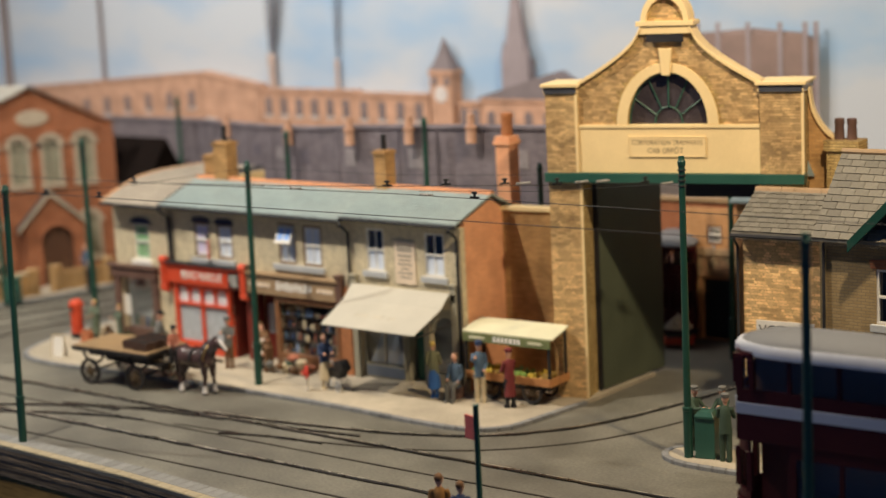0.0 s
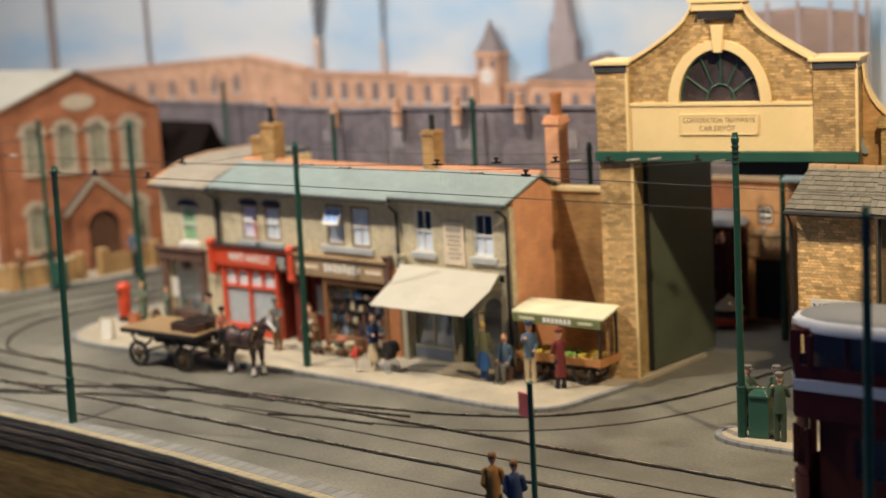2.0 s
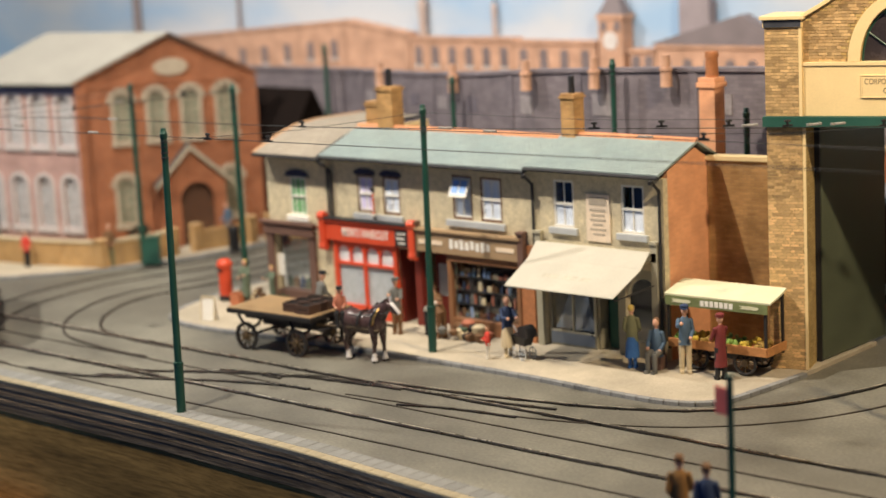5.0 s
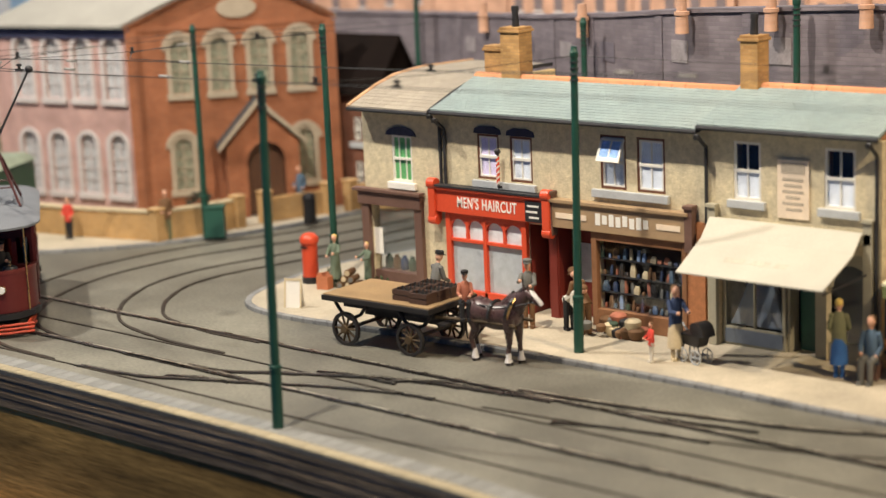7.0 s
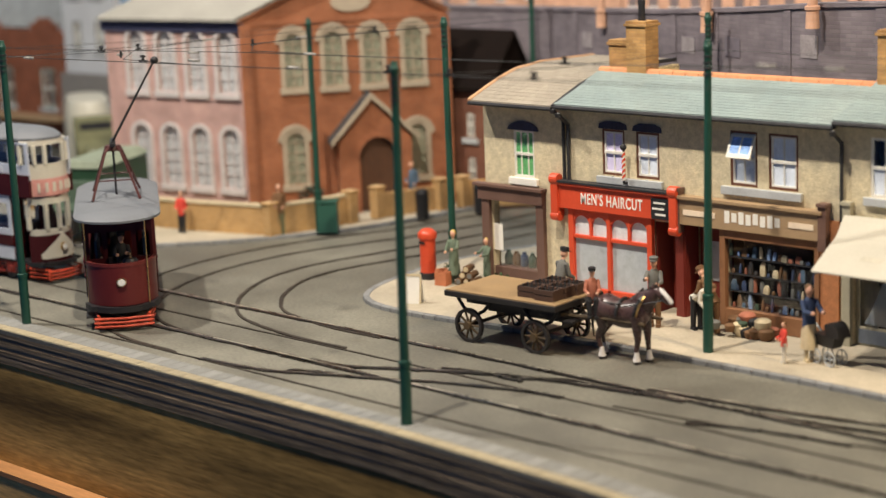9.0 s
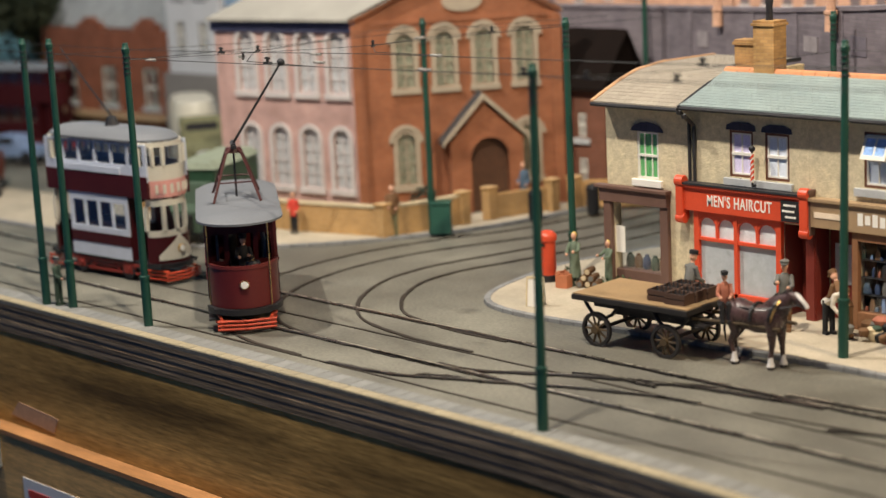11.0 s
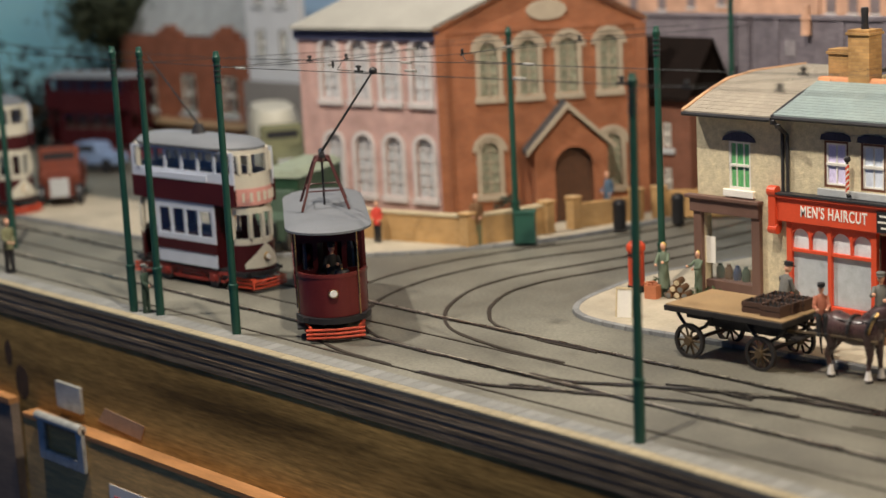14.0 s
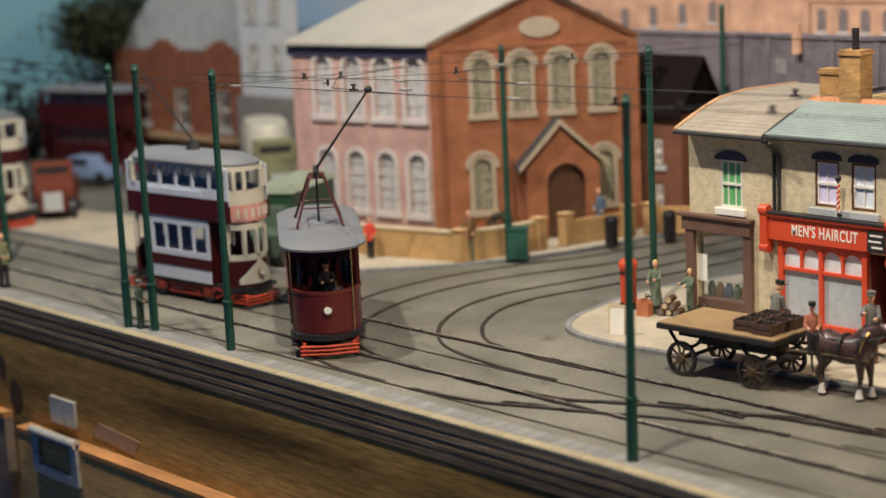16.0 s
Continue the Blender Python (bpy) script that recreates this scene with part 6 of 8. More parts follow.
def double_deck(m, sx=1.0, label="maroon and white double-deck tram with grey roof", rim=None, poster=True, trol=None, dark=False):
    t = thing("double_deck_tram", m, label, "tram", "double-deck trams")
    S, H = (38.0 if dark else 32.5) * sx, 17.0
    white, cream = (TRAM, TRAM) if dark else (WHITEC, CREAMC)
    L = 66.0 * sx
    part("underframe", Geo().box(-L + 4, L - 4, -15, 15, 11, 13), BLACKP, t)
    n = 4
    w = 2 * (S - 2) / n
    lows = [(-S + 2 + i * w + 1, -S + 2 + (i + 1) * w - 1, 33, 50) for i in range(n)]
    U = L - 9
    nu = 6
    wu = 2 * (U - 2) / nu
    ups = [(-U + 2 + i * wu + 1, -U + 2 + (i + 1) * wu - 1, 76, 89) for i in range(nu)]
    for s in (-1, 1):
        yy = at(0, s * H, 0, 0 if s < 0 else 180)
        part("rocker_panel", Geo(yy).box(-S, S, 0, 1.4, 13.1, 22), white, t, "rocker panel", bevel=0.2)
        part("waist_panel", Geo(yy).box(-S, S, -0.3, 1.4, 22.1, 29), TRAM, t)
        ls = part("lower_side", Geo(yy).wall(2 * S, 26, 1.4, lows, x0=-S, z0=29.1), white, t, "lower window frame")
        part("pane", Geo(yy).box(-S + 2, S - 2, 0.6, 0.8, 31, 52), PANE, ls)
        part("decency_panel", Geo(yy).box(-U, U, -0.6, 1.2, 55.2, 66 if dark else 69.6), TRAM, t, "maroon upper deck panel", bevel=0.2)
        part("white_panel", Geo(yy).box(-U * 0.72 if not dark else -U, U * 0.5 if not dark else U, -0.9, 1.2, 66.1 if dark else 69.7, 74 if not dark else 70.5), WHITEC if rim or not dark else TRAM, t)
        us = part("upper_side", Geo(yy).wall(2 * U, 24, 1.4, ups, x0=-U, z0=66.1), white, t, "upper window frame")
        part("pane", Geo(yy).box(-U + 2, U - 2, 0.6, 0.8, 75, 90), PANE, us)
        part("seat", Geo().box(-S + 3, S - 3, *sorted((s * 5, s * 12)), 13, 34), BROWNP, t)
        part("upper_seat", Geo().box(-U + 3, U - 3, *sorted((s * 4, s * 13)), 56, 72), BROWNP, t)
    if dark:
        # solid dark blocks added so both saloons look unlit inside
        part("saloon_lining", Geo().box(-S + 2, S - 2, -3.5, 3.5, 13.2, 53.8), BROWNP, t, "dark block standing for the unlit saloon")
        part("upper_lining", Geo().box(-U + 2, U - 2, -3, 3, 57, 89), BROWNP, t, "dark block standing for the unlit saloon")
    part("upper_floor", Geo().prism([(x, y) for x, y, z in oval(2 * L - 6, 33, 0)], 54, 56.5, "z"), TRAM, t)
    for e in (-1, 1):
        part("bulkhead", Geo(at(e * S, 0, 0, 90)).wall(32, 42, 1.4, [(-6, 6, 13.2, 50)], x0=-16, z0=13.1), TRAM, t)
        line = end_arc(L - 18, 16, 16.8, -78, 78)
        line = line if e > 0 else [(-x, -y) for x, y in line]
        part("dash_panel", strip(Geo(), line, 13, 30, 1.0), TRAM, t, "curved maroon dash", smooth=True)
        apron = end_arc(L - 18, 16.4, 17.2, -50, 50, 10)
        apron = apron if e > 0 else [(-x, -y) for x, y in apron]
        g = Geo()
        rings = []
        for i, (x, y) in enumerate(apron):
            top = 18 + 13 * (1 - abs(i - 5) / 5)
            rings.append([(x, y, 15), (x - e * 0.8, y * 0.97, 15), (x - e * 0.8, y * 0.97, top), (x, y, top)])
        part("apron", g.loft(rings), CREAMC, t, "cream pointed apron")
        headlamp(t, e * (L - 1.6), 22, e)
        sc = end_arc(L - 19, 15.5, 16.6, -72, 72)
        sc = sc if e > 0 else [(-x, -y) for x, y in sc]
        part("windscreen_sill", strip(Geo(), sc, 30.1, 34, 1.0), cream, t)
        part("windscreen_head", strip(Geo(), sc, 50, 54.5, 1.0), cream, t)
        for i in (0, 4, 7, 10, 14):
            x, y = sc[i]
            part("windscreen_post", Geo().box(x - 1.2, x + 1.2, y - 1.2, y + 1.2, 34, 50), cream, t)
        up = end_arc(L - 18, 15, 17, -84, 84)
        up = up if e > 0 else [(-x, -y) for x, y in up]
        part("upper_end", strip(Geo(), up, 55, 66, 1.2), TRAM, t, smooth=True)
        part("upper_end_sill", strip(Geo(), up, 66.1, 76, 1.2), cream, t, smooth=True)
        if dark and rim:
            wl = end_arc(L - 18, 15.6, 17.6, -84, 84)
            wl = wl if e > 0 else [(-x, -y) for x, y in wl]
            part("waistband", strip(Geo(), wl, 66.1, 70.5, 0.5), WHITEC, t, "white waistband", smooth=True)
        part("upper_end_head", strip(Geo(), up, 88, 91, 1.2), cream, t, smooth=True)
        for i in (0, 3, 5, 9, 11, 14):
            x, y = up[i]
            part("upper_post", Geo().box(x - 1.1, x + 1.1, y - 1.1, y + 1.1, 76, 88), cream, t)
        if poster:
            po = end_arc(L - 18, 15.6, 17.6, -58, 58)
            po = po if e > 0 else [(-x, -y) for x, y in po]
            pb = part("advert_board", strip(Geo(), po, 55.5, 66.5, 0.5), mat("advert_pink", (0.62, 0.30, 0.26), 0.6) if "advert_pink" not in bpy.data.materials else bpy.data.materials["advert_pink"], t, "pink advertisement board")
            g = Geo()
            for i in range(2, 13, 2):
                x, y = po[i]
                g.box(x + e * 0.05 - 0.3, x + e * 0.05 + 0.3, y - 1.2, y + 1.2, 58, 64)
            part("advert_bars", g, CREAMC, pb)
        bl = end_arc(L - 19, 20, 18.4, -80, 80)
        bl = bl if e > 0 else [(-x, -y) for x, y in bl]
        part("bumper", strip(Geo(), bl, 10, 13, 1.6), BLACKP, t, smooth=True)
        if dark:
            # block added to keep light out of the open platform
            part("platform_screen", Geo().box(*sorted((e * (S + 1), e * (L - 17))), -10, 10, 13.2, 53.8), TRAM, t, "block added to darken the platform")
        part("stair", Geo().prism([(e * (S + 4), 13), (e * (S + 18), 13), (e * (S + 4), 53)], 2, 12), TRAM, t)
    truck(t, L, 35, TRUCKD)
    roof_shell(t, 2 * L - 6, 38, 92.6, 5.5, ROOFG, "grey tram roof")
    if rim:
        part("roof_rim", Geo().loft([oval(2 * L - 4, 39.5, 89.6), oval(2 * L - 4, 39.5, 92.6), oval(2 * L - 8, 37, 94.2)]), rim, t, "white painted roof edge", smooth=True)
    if trol:
        g = Geo().cyl((0, 0, 98), (0, 0, 104), 5, 3, 10).cyl((0, 0, 104), trol, 0.7, 0.5, 6)
        part("trolley_pole", g, BLACKP, t)
    return t


car = single_deck(at(-312, 69, 0.6, -36), (-205, 20, 152))
car.scale = (1.04, 1.15, 1.03)
double_deck(at(-457, 80, 0.6, 5), 0.93, trol=(-40, -6, 152 - 4))
# the right-hand car is larger in relief, standing on the line before the depot
big = double_deck(at(586, 44, 0.6, 2), 1.18, "maroon double-deck tram with white roof edge and waistband", WHITEC, False, None, True)
big.scale = (1.12, 1.05, 1.2)
# a car seen through the depot gateway
rear_car = double_deck(at(226, 446, 2.4, -62), 0.95, "maroon double-deck tram behind the depot", None, False, None, True)
rear_car.scale = (0.8, 0.8, 0.8)

# ---- figures: plain painted dolls ----
SKIN = mat("doll_skin", (0.64, 0.36, 0.245), 0.7, var=0.05, size=6)


def cloth(name, c):
    return bpy.data.materials.get(name) or mat(name, c, 0.8, var=0.14, size=5, fine=0.8)


KHAKI, NAVY, GREY = cloth("khaki_cloth", (0.17, 0.17, 0.09)), cloth("navy_cloth", (0.03, 0.05, 0.11)), cloth("grey_cloth", (0.14, 0.14, 0.13))
BLUE, WINE, RUST = cloth("blue_cloth", (0.075, 0.125, 0.19)), cloth("wine_cloth", (0.17, 0.03, 0.03)), cloth("rust_cloth", (0.36, 0.13, 0.08))
WHITE, SCAR, BROWN = cloth("white_cloth", (0.62, 0.58, 0.50)), cloth("scarlet_cloth", (0.60, 0.06, 0.04)), cloth("brown_cloth", (0.16, 0.085, 0.04))
UNIF, CREAMT, YELL, BLACK = cloth("uniform_green", (0.045, 0.075, 0.05)), cloth("cream_cloth", (0.55, 0.46, 0.30)), cloth("yellow_cloth", (0.60, 0.44, 0.12)), cloth("black_cloth", (0.02, 0.02, 0.022))


def figure(x, y, z, rz, label, coat, legs, hat=None, h=40.0, long_coat=False, sit=False, lean=0.0, arms=(15, -10), skirt=False, hair=None):
    """One plain doll: legs, coat, arms, head and hat in a single mesh, facing +x."""
    k = h / 40.0
    g = Geo()
    ring = lambda cx, zz, rx, ry, n=10: [((cx + rx * math.cos(math.tau * i / n)) * k, ry * math.sin(math.tau * i / n) * k, zz * k) for i in range(n)]
    hip = 10 if sit else 19
    if sit:
        for s in (-2.2, 2.2):
            g.cyl((0, s * k, 11 * k), (8 * k, s * k, 10.5 * k), 2.1 * k, 1.8 * k, 8).cyl((8 * k, s * k, 11.5 * k), (8.6 * k, s * k, 0), 1.8 * k, 1.4 * k, 8)
            g.box(7.4 * k, 11.6 * k, (s - 1.2) * k, (s + 1.2) * k, 0, 1.8 * k)
    elif skirt:
        g.loft([ring(0, 7, 4.4, 4.6), ring(0, 14, 3.8, 4.2), ring(0, 20, 3.0, 3.4)])
        for s in (-1.6, 1.6):
            g.cyl((0, s * k, 0.4), (0, s * k, 8 * k), 1.0 * k, 1.3 * k, 8)
            g.box(-1.2 * k, 2.6 * k, (s - 1.0) * k, (s + 1.0) * k, 0, 1.5 * k)
    else:
        for s in (-1.9, 1.9):
            g.cyl((0.3 * s * k, s * 1.1 * k, 0.6), (0, s * k, 20 * k), 1.5 * k, 2.1 * k, 8)
            g.box((-1.4 + 0.3 * s) * k, (3.0 + 0.3 * s) * k, (s * 1.1 - 1.2) * k, (s * 1.1 + 1.2) * k, 0, 1.8 * k)
    g.slot = 1
    low = hip - (11 if long_coat else 2)
    g.m = Matrix.Translation((0, 0, hip * k)) @ Matrix.Rotation(radians(lean), 4, "Y") @ Matrix.Translation((0, 0, -hip * k))
    g.loft([ring(0, low, 3.4 if long_coat else 2.9, 4.0), ring(0, hip + 4, 2.7, 3.5), ring(0.2, hip + 8.5, 2.8, 3.4), ring(0, hip + 12, 2.3, 3.3), ring(0, hip + 13.6, 1.7, 2.5), ring(0, hip + 14.8, 1.0, 1.3)])
    for s, a in zip((-1, 1), arms):
        sh = Vector((0, s * 3.5, hip + 12.2))
        el = sh + Vector((5.8 * math.sin(radians(a)), s * 1.1, -5.8 * math.cos(radians(a))))
        ha = el + Vector((5.6 * math.sin(radians(a + 48)), -s * 1.7, -5.6 * math.cos(radians(a + 48))))
        g.slot = 1
        g.ball(sh * k, 1.5 * k, 8, 6).cyl(sh * k, el * k, 1.45 * k, 1.2 * k, 8).ball(el * k, 1.2 * k, 8, 5).cyl(el * k, ha * k, 1.25 * k, 1.0 * k, 8)
        g.slot = 2
        g.ball(ha * k, 1.15 * k, 8, 5)
    g.slot = 2
    g.cyl((0, 0, (hip + 14) * k), (0.2 * k, 0, (hip + 16) * k), 1.1 * k, n=8)
    g.ball((0.3 * k, 0, (hip + 18.2) * k), (2.25 * k, 2.0 * k, 2.7 * k), 10, 8)
    g.slot = 3
    if hat:
        g.lathe([(2.5 * k, 0), (2.5 * k, 1.0 * k), (2.7 * k, 1.9 * k), (1.8 * k, 2.5 * k), (0.2 * k, 2.6 * k)], (0.1 * k, 0, (hip + 19.4) * k), 10)
        g.box(1.2 * k, 3.8 * k, -1.7 * k, 1.7 * k, (hip + 19.3) * k, (hip + 19.8) * k)
    else:
        g.ball((-0.4 * k, 0, (hip + 19.2) * k), (2.2 * k, 2.1 * k, 2.2 * k), 10, 6)
    return solo("model_figure", g, [legs, coat, SKIN, hat or hair or BROWN], label, "figurine", at(x, y, z, rz), group="painted figures", smooth=True)


P = 2.25
figure(-277, 45, 13.2, -36, "painted figurine of a tram driver in dark uniform on the platform", BLACK, BLACK, BLACK, h=38, arms=(50, 55))
figure(179, 203, P, 110, "painted figurine of a woman in khaki coat and blue skirt", KHAKI, cloth("bright_blue", (0.04, 0.13, 0.36)), h=39, skirt=True, hair=YELL)
figure(194, 207, P, -80, "painted seated figurine in blue shirt and grey trousers", BLUE, GREY, sit=True, h=41)
figure(213, 209, P, -50, "painted figurine in blue shirt and cream trousers", BLUE, CREAMT, NAVY, h=41, arms=(70, 0))
figure(239, 207, P, 150, "painted figurine in long wine-red coat and hat", WINE, BLACK, WINE, h=39, long_coat=True, arms=(40, 20))
figure(96, 186, P, -30, "painted figurine of a woman in navy coat with pram", NAVY, CREAMT, h=39, skirt=True, long_coat=True, arms=(45, 45))
figure(88, 176, P, -120, "small painted figurine in a scarlet jersey", SCAR, WHITE, h=21, arms=(20, 20))
figure(13, 206, P, -20, "bending figurine in white shirt and black trousers", WHITE, BLACK, lean=62, h=37, arms=(55, 60))
figure(26, 203, P, 160, "bending figurine in brown overalls", BROWN, BROWN, BROWN, lean=38, h=38, arms=(45, 50))
figure(-9, 198, P, -60, "painted figurine in grey waistcoat and flat cap", GREY, BROWN, GREY, h=38, arms=(60, 40))
figure(-43, 159, 18.2, 80, "seated figurine in grey jacket and cap on the cart", GREY, GREY, BLACK, h=39, sit=True, lean=14, arms=(25, 30))
figure(-173, 213, P, -70, "painted figurine in grey-green overalls and yellow headscarf", cloth("overall_green", (0.13, 0.17, 0.12)), cloth("overall_green", (0.13, 0.17, 0.12)), None, h=33, skirt=True, arms=(30, 45), hair=YELL)
figure(-153, 221, P, -95, "painted figurine in grey-green overalls and yellow headscarf", cloth("overall_green", (0.13, 0.17, 0.12)), cloth("overall_green", (0.13, 0.17, 0.12)), None, h=29, long_coat=True, arms=(50, 40), hair=YELL)
figure(391, 184, P, -10, "painted figurine in dark green tram uniform and cap", UNIF, UNIF, GREY, h=38, arms=(50, 40))
figure(406, 191, P, -90, "painted figurine in dark green tram uniform and cap", UNIF, UNIF, GREY, h=38, arms=(40, 60))
figure(419, 171, P, 110, "painted figurine in dark green tram uniform and cap", UNIF, UNIF, GREY, h=40, arms=(30, 30))
figure(373, -36, 0.8, 120, "painted figurine in tan coat and brown hat", cloth("tan_coat", (0.28, 0.14, 0.04)), BLACK, h=44, long_coat=True)
figure(388, -38, 0.8, 120, "painted figurine in dark blue jacket", NAVY, BLACK, h=43)
figure(-384, 256, P, -40, "brown painted figurine by the garden wall", BROWN, KHAKI, h=36)
figure(-372, 376, P, -60, "painted figurine in blue-grey coat by the chapel door", BLUE, GREY, h=36)
figure(-596, 8, 0.7, 0, "dark painted figurine at the board's edge", KHAKI, BLACK, h=38)
figure(-407, -1, 0.7, 20, "dark green painted figurine beside the poles", UNIF, UNIF, GREY, h=30)

# ---- horse and flat cart ----
CARTW = mat("cart_deck", (0.30, 0.20, 0.10), 0.75, var=0.12, size=20)
CARTB = mat("cart_black", (0.022, 0.02, 0.02), 0.5, var=0.2, size=10)
SPOKE = mat("wheel_brown", (0.075, 0.05, 0.025), 0.6, var=0.25, size=6)
cart = thing("flat_cart", at(-52, 141, 0, 3), "flat four-wheeled wooden cart with black chassis", "cart")
part("deck_frame", Geo().box(-38, 37, -21, 21, 24.5, 27.5), CARTB, cart, "black edged deck frame", bevel=0.3)
for i in range(7):
    part("deck_plank", Geo().box(-37.4, 36.4, -20.2 + 5.8 * i, -20.2 + 5.8 * i + 5.74, 27.5, 28.1), CARTW, cart)


def cart_wheel(x, y, r, s):
    n = 24
    rim = [(r * math.cos(math.tau * i / n), r * math.sin(math.tau * i / n)) for i in range(n)]
    inn = [((r - 1.7) * math.cos(math.tau * i / n), (r - 1.7) * math.sin(math.tau * i / n)) for i in range(n)]
    g, v, f = Geo(at(x, y, r)), [], []
    for yy in (-1.1, 1.1):
        v += [(a, yy, b) for a, b in rim] + [(a, yy, b) for a, b in inn]
    for i in range(n):
        j = (i + 1) % n
        f += [(i, j, n + j, n + i), (2 * n + i, 3 * n + i, 3 * n + j, 2 * n + j), (i, 2 * n + i, 2 * n + j, j), (n + i, n + j, 3 * n + j, 3 * n + i)]
    w = part("wheel", g.add(v, f), CARTB, cart, "black iron-tyred wheel")
    part("hub", Geo(at(x, y, r)).cyl((0, -2.4, 0), (0, 2.4, 0), 2.2, 1.8, 12), SPOKE, w, smooth=True)
    for i in range(10):
        a = math.tau * i / 10
        part("spoke", Geo(at(x, y, r)).cyl((1.6 * math.cos(a), 0, 1.6 * math.sin(a)), ((r - 1.3) * math.cos(a), 0, (r - 1.3) * math.sin(a)), 0.75, 0.55, 6), SPOKE, w)


for x, r in ((-24, 9.3), (21, 9.0)):
    for y in (-17.5, 17.5):
        cart_wheel(x, y, r, 1)
    part("axle", Geo().cyl((x, -17, 9.2), (x, 17, 9.2), 1.1, n=8), CARTB, cart)
    for y in (-13, 13):
        part("spring", Geo().tube([(x - 11, y, 22), (x - 7, y, 17), (x, y, 13.5), (x + 7, y, 17), (x + 11, y, 22)], 1.0, 6).cyl((x - 11, y, 22), (x - 11, y, 24.4), 0.9, n=6).cyl((x + 11, y, 22), (x + 11, y, 24.4), 0.9, n=6), CARTB, cart)
part("perch", Geo().box(-24, 30, -1.5, 1.5, 14, 17).box(-30, 30, -12, -10, 20, 24.4).box(-30, 30, 10, 12, 20, 24.4), CARTB, cart)
part("turntable", Geo().lathe([(9, 18), (9, 20.5), (7, 24.4)], (21, 0, 0), 16), CARTB, cart)
for y in (-9, 9):
    part("shaft", Geo().tube([(32, y, 20.5), (48, y, 21.4), (64, y * 0.95, 22), (83, y * 0.85, 21.4)], 1.0, 8), SPOKE, cart, "dark wooden shaft")
part("footboard", Geo().box(37, 43, -15, 15, 18, 19.2), CARTB, cart)
for dx, dy, dz in ((13, -8, 0), (13, 1.6, 0), (13.4, 11.2, 0), (26, -9.5, 0), (26, 0.1, 0), (26.4, 9.7, 0)):
    c = thing("bottle_crate", at(-52 + dx, 141 + dy, 28.2 + dz, 3 + dx % 5), "dark brown slatted bottle crate", "crate", "crates on the cart")
    DK = cloth("crate_brown", (0.075, 0.042, 0.03))
    for s in (-1, 1):
        part("side", Geo().box(-6, 6, s * 4.4 - 0.4, s * 4.4 + 0.4, 0, 2.6).box(-6, 6, s * 4.4 - 0.4, s * 4.4 + 0.4, 3.2, 5.6), DK, c)
        part("end", Geo().box(s * 5.6 - 0.4, s * 5.6 + 0.4, -4, 4, 0, 5.8), DK, c)
    part("base", Geo().box(-5.2, 5.2, -4, 4, 0.1, 0.7), DK, c)
    for i in range(4):
        for j in range(2):
            part("bottle", Geo().lathe([(1.1, 0.7), (1.1, 4.2), (0.45, 5.4), (0.45, 6.6)], (-3.9 + 2.6 * i, -2 + 4 * j, 0), 8), GUTTER, c)
figure(-3, 139, 21.5, -50, "seated figurine of a carter in rust jacket and cap", RUST, BLACK, BLACK, sit=True, h=32, arms=(30, 30))


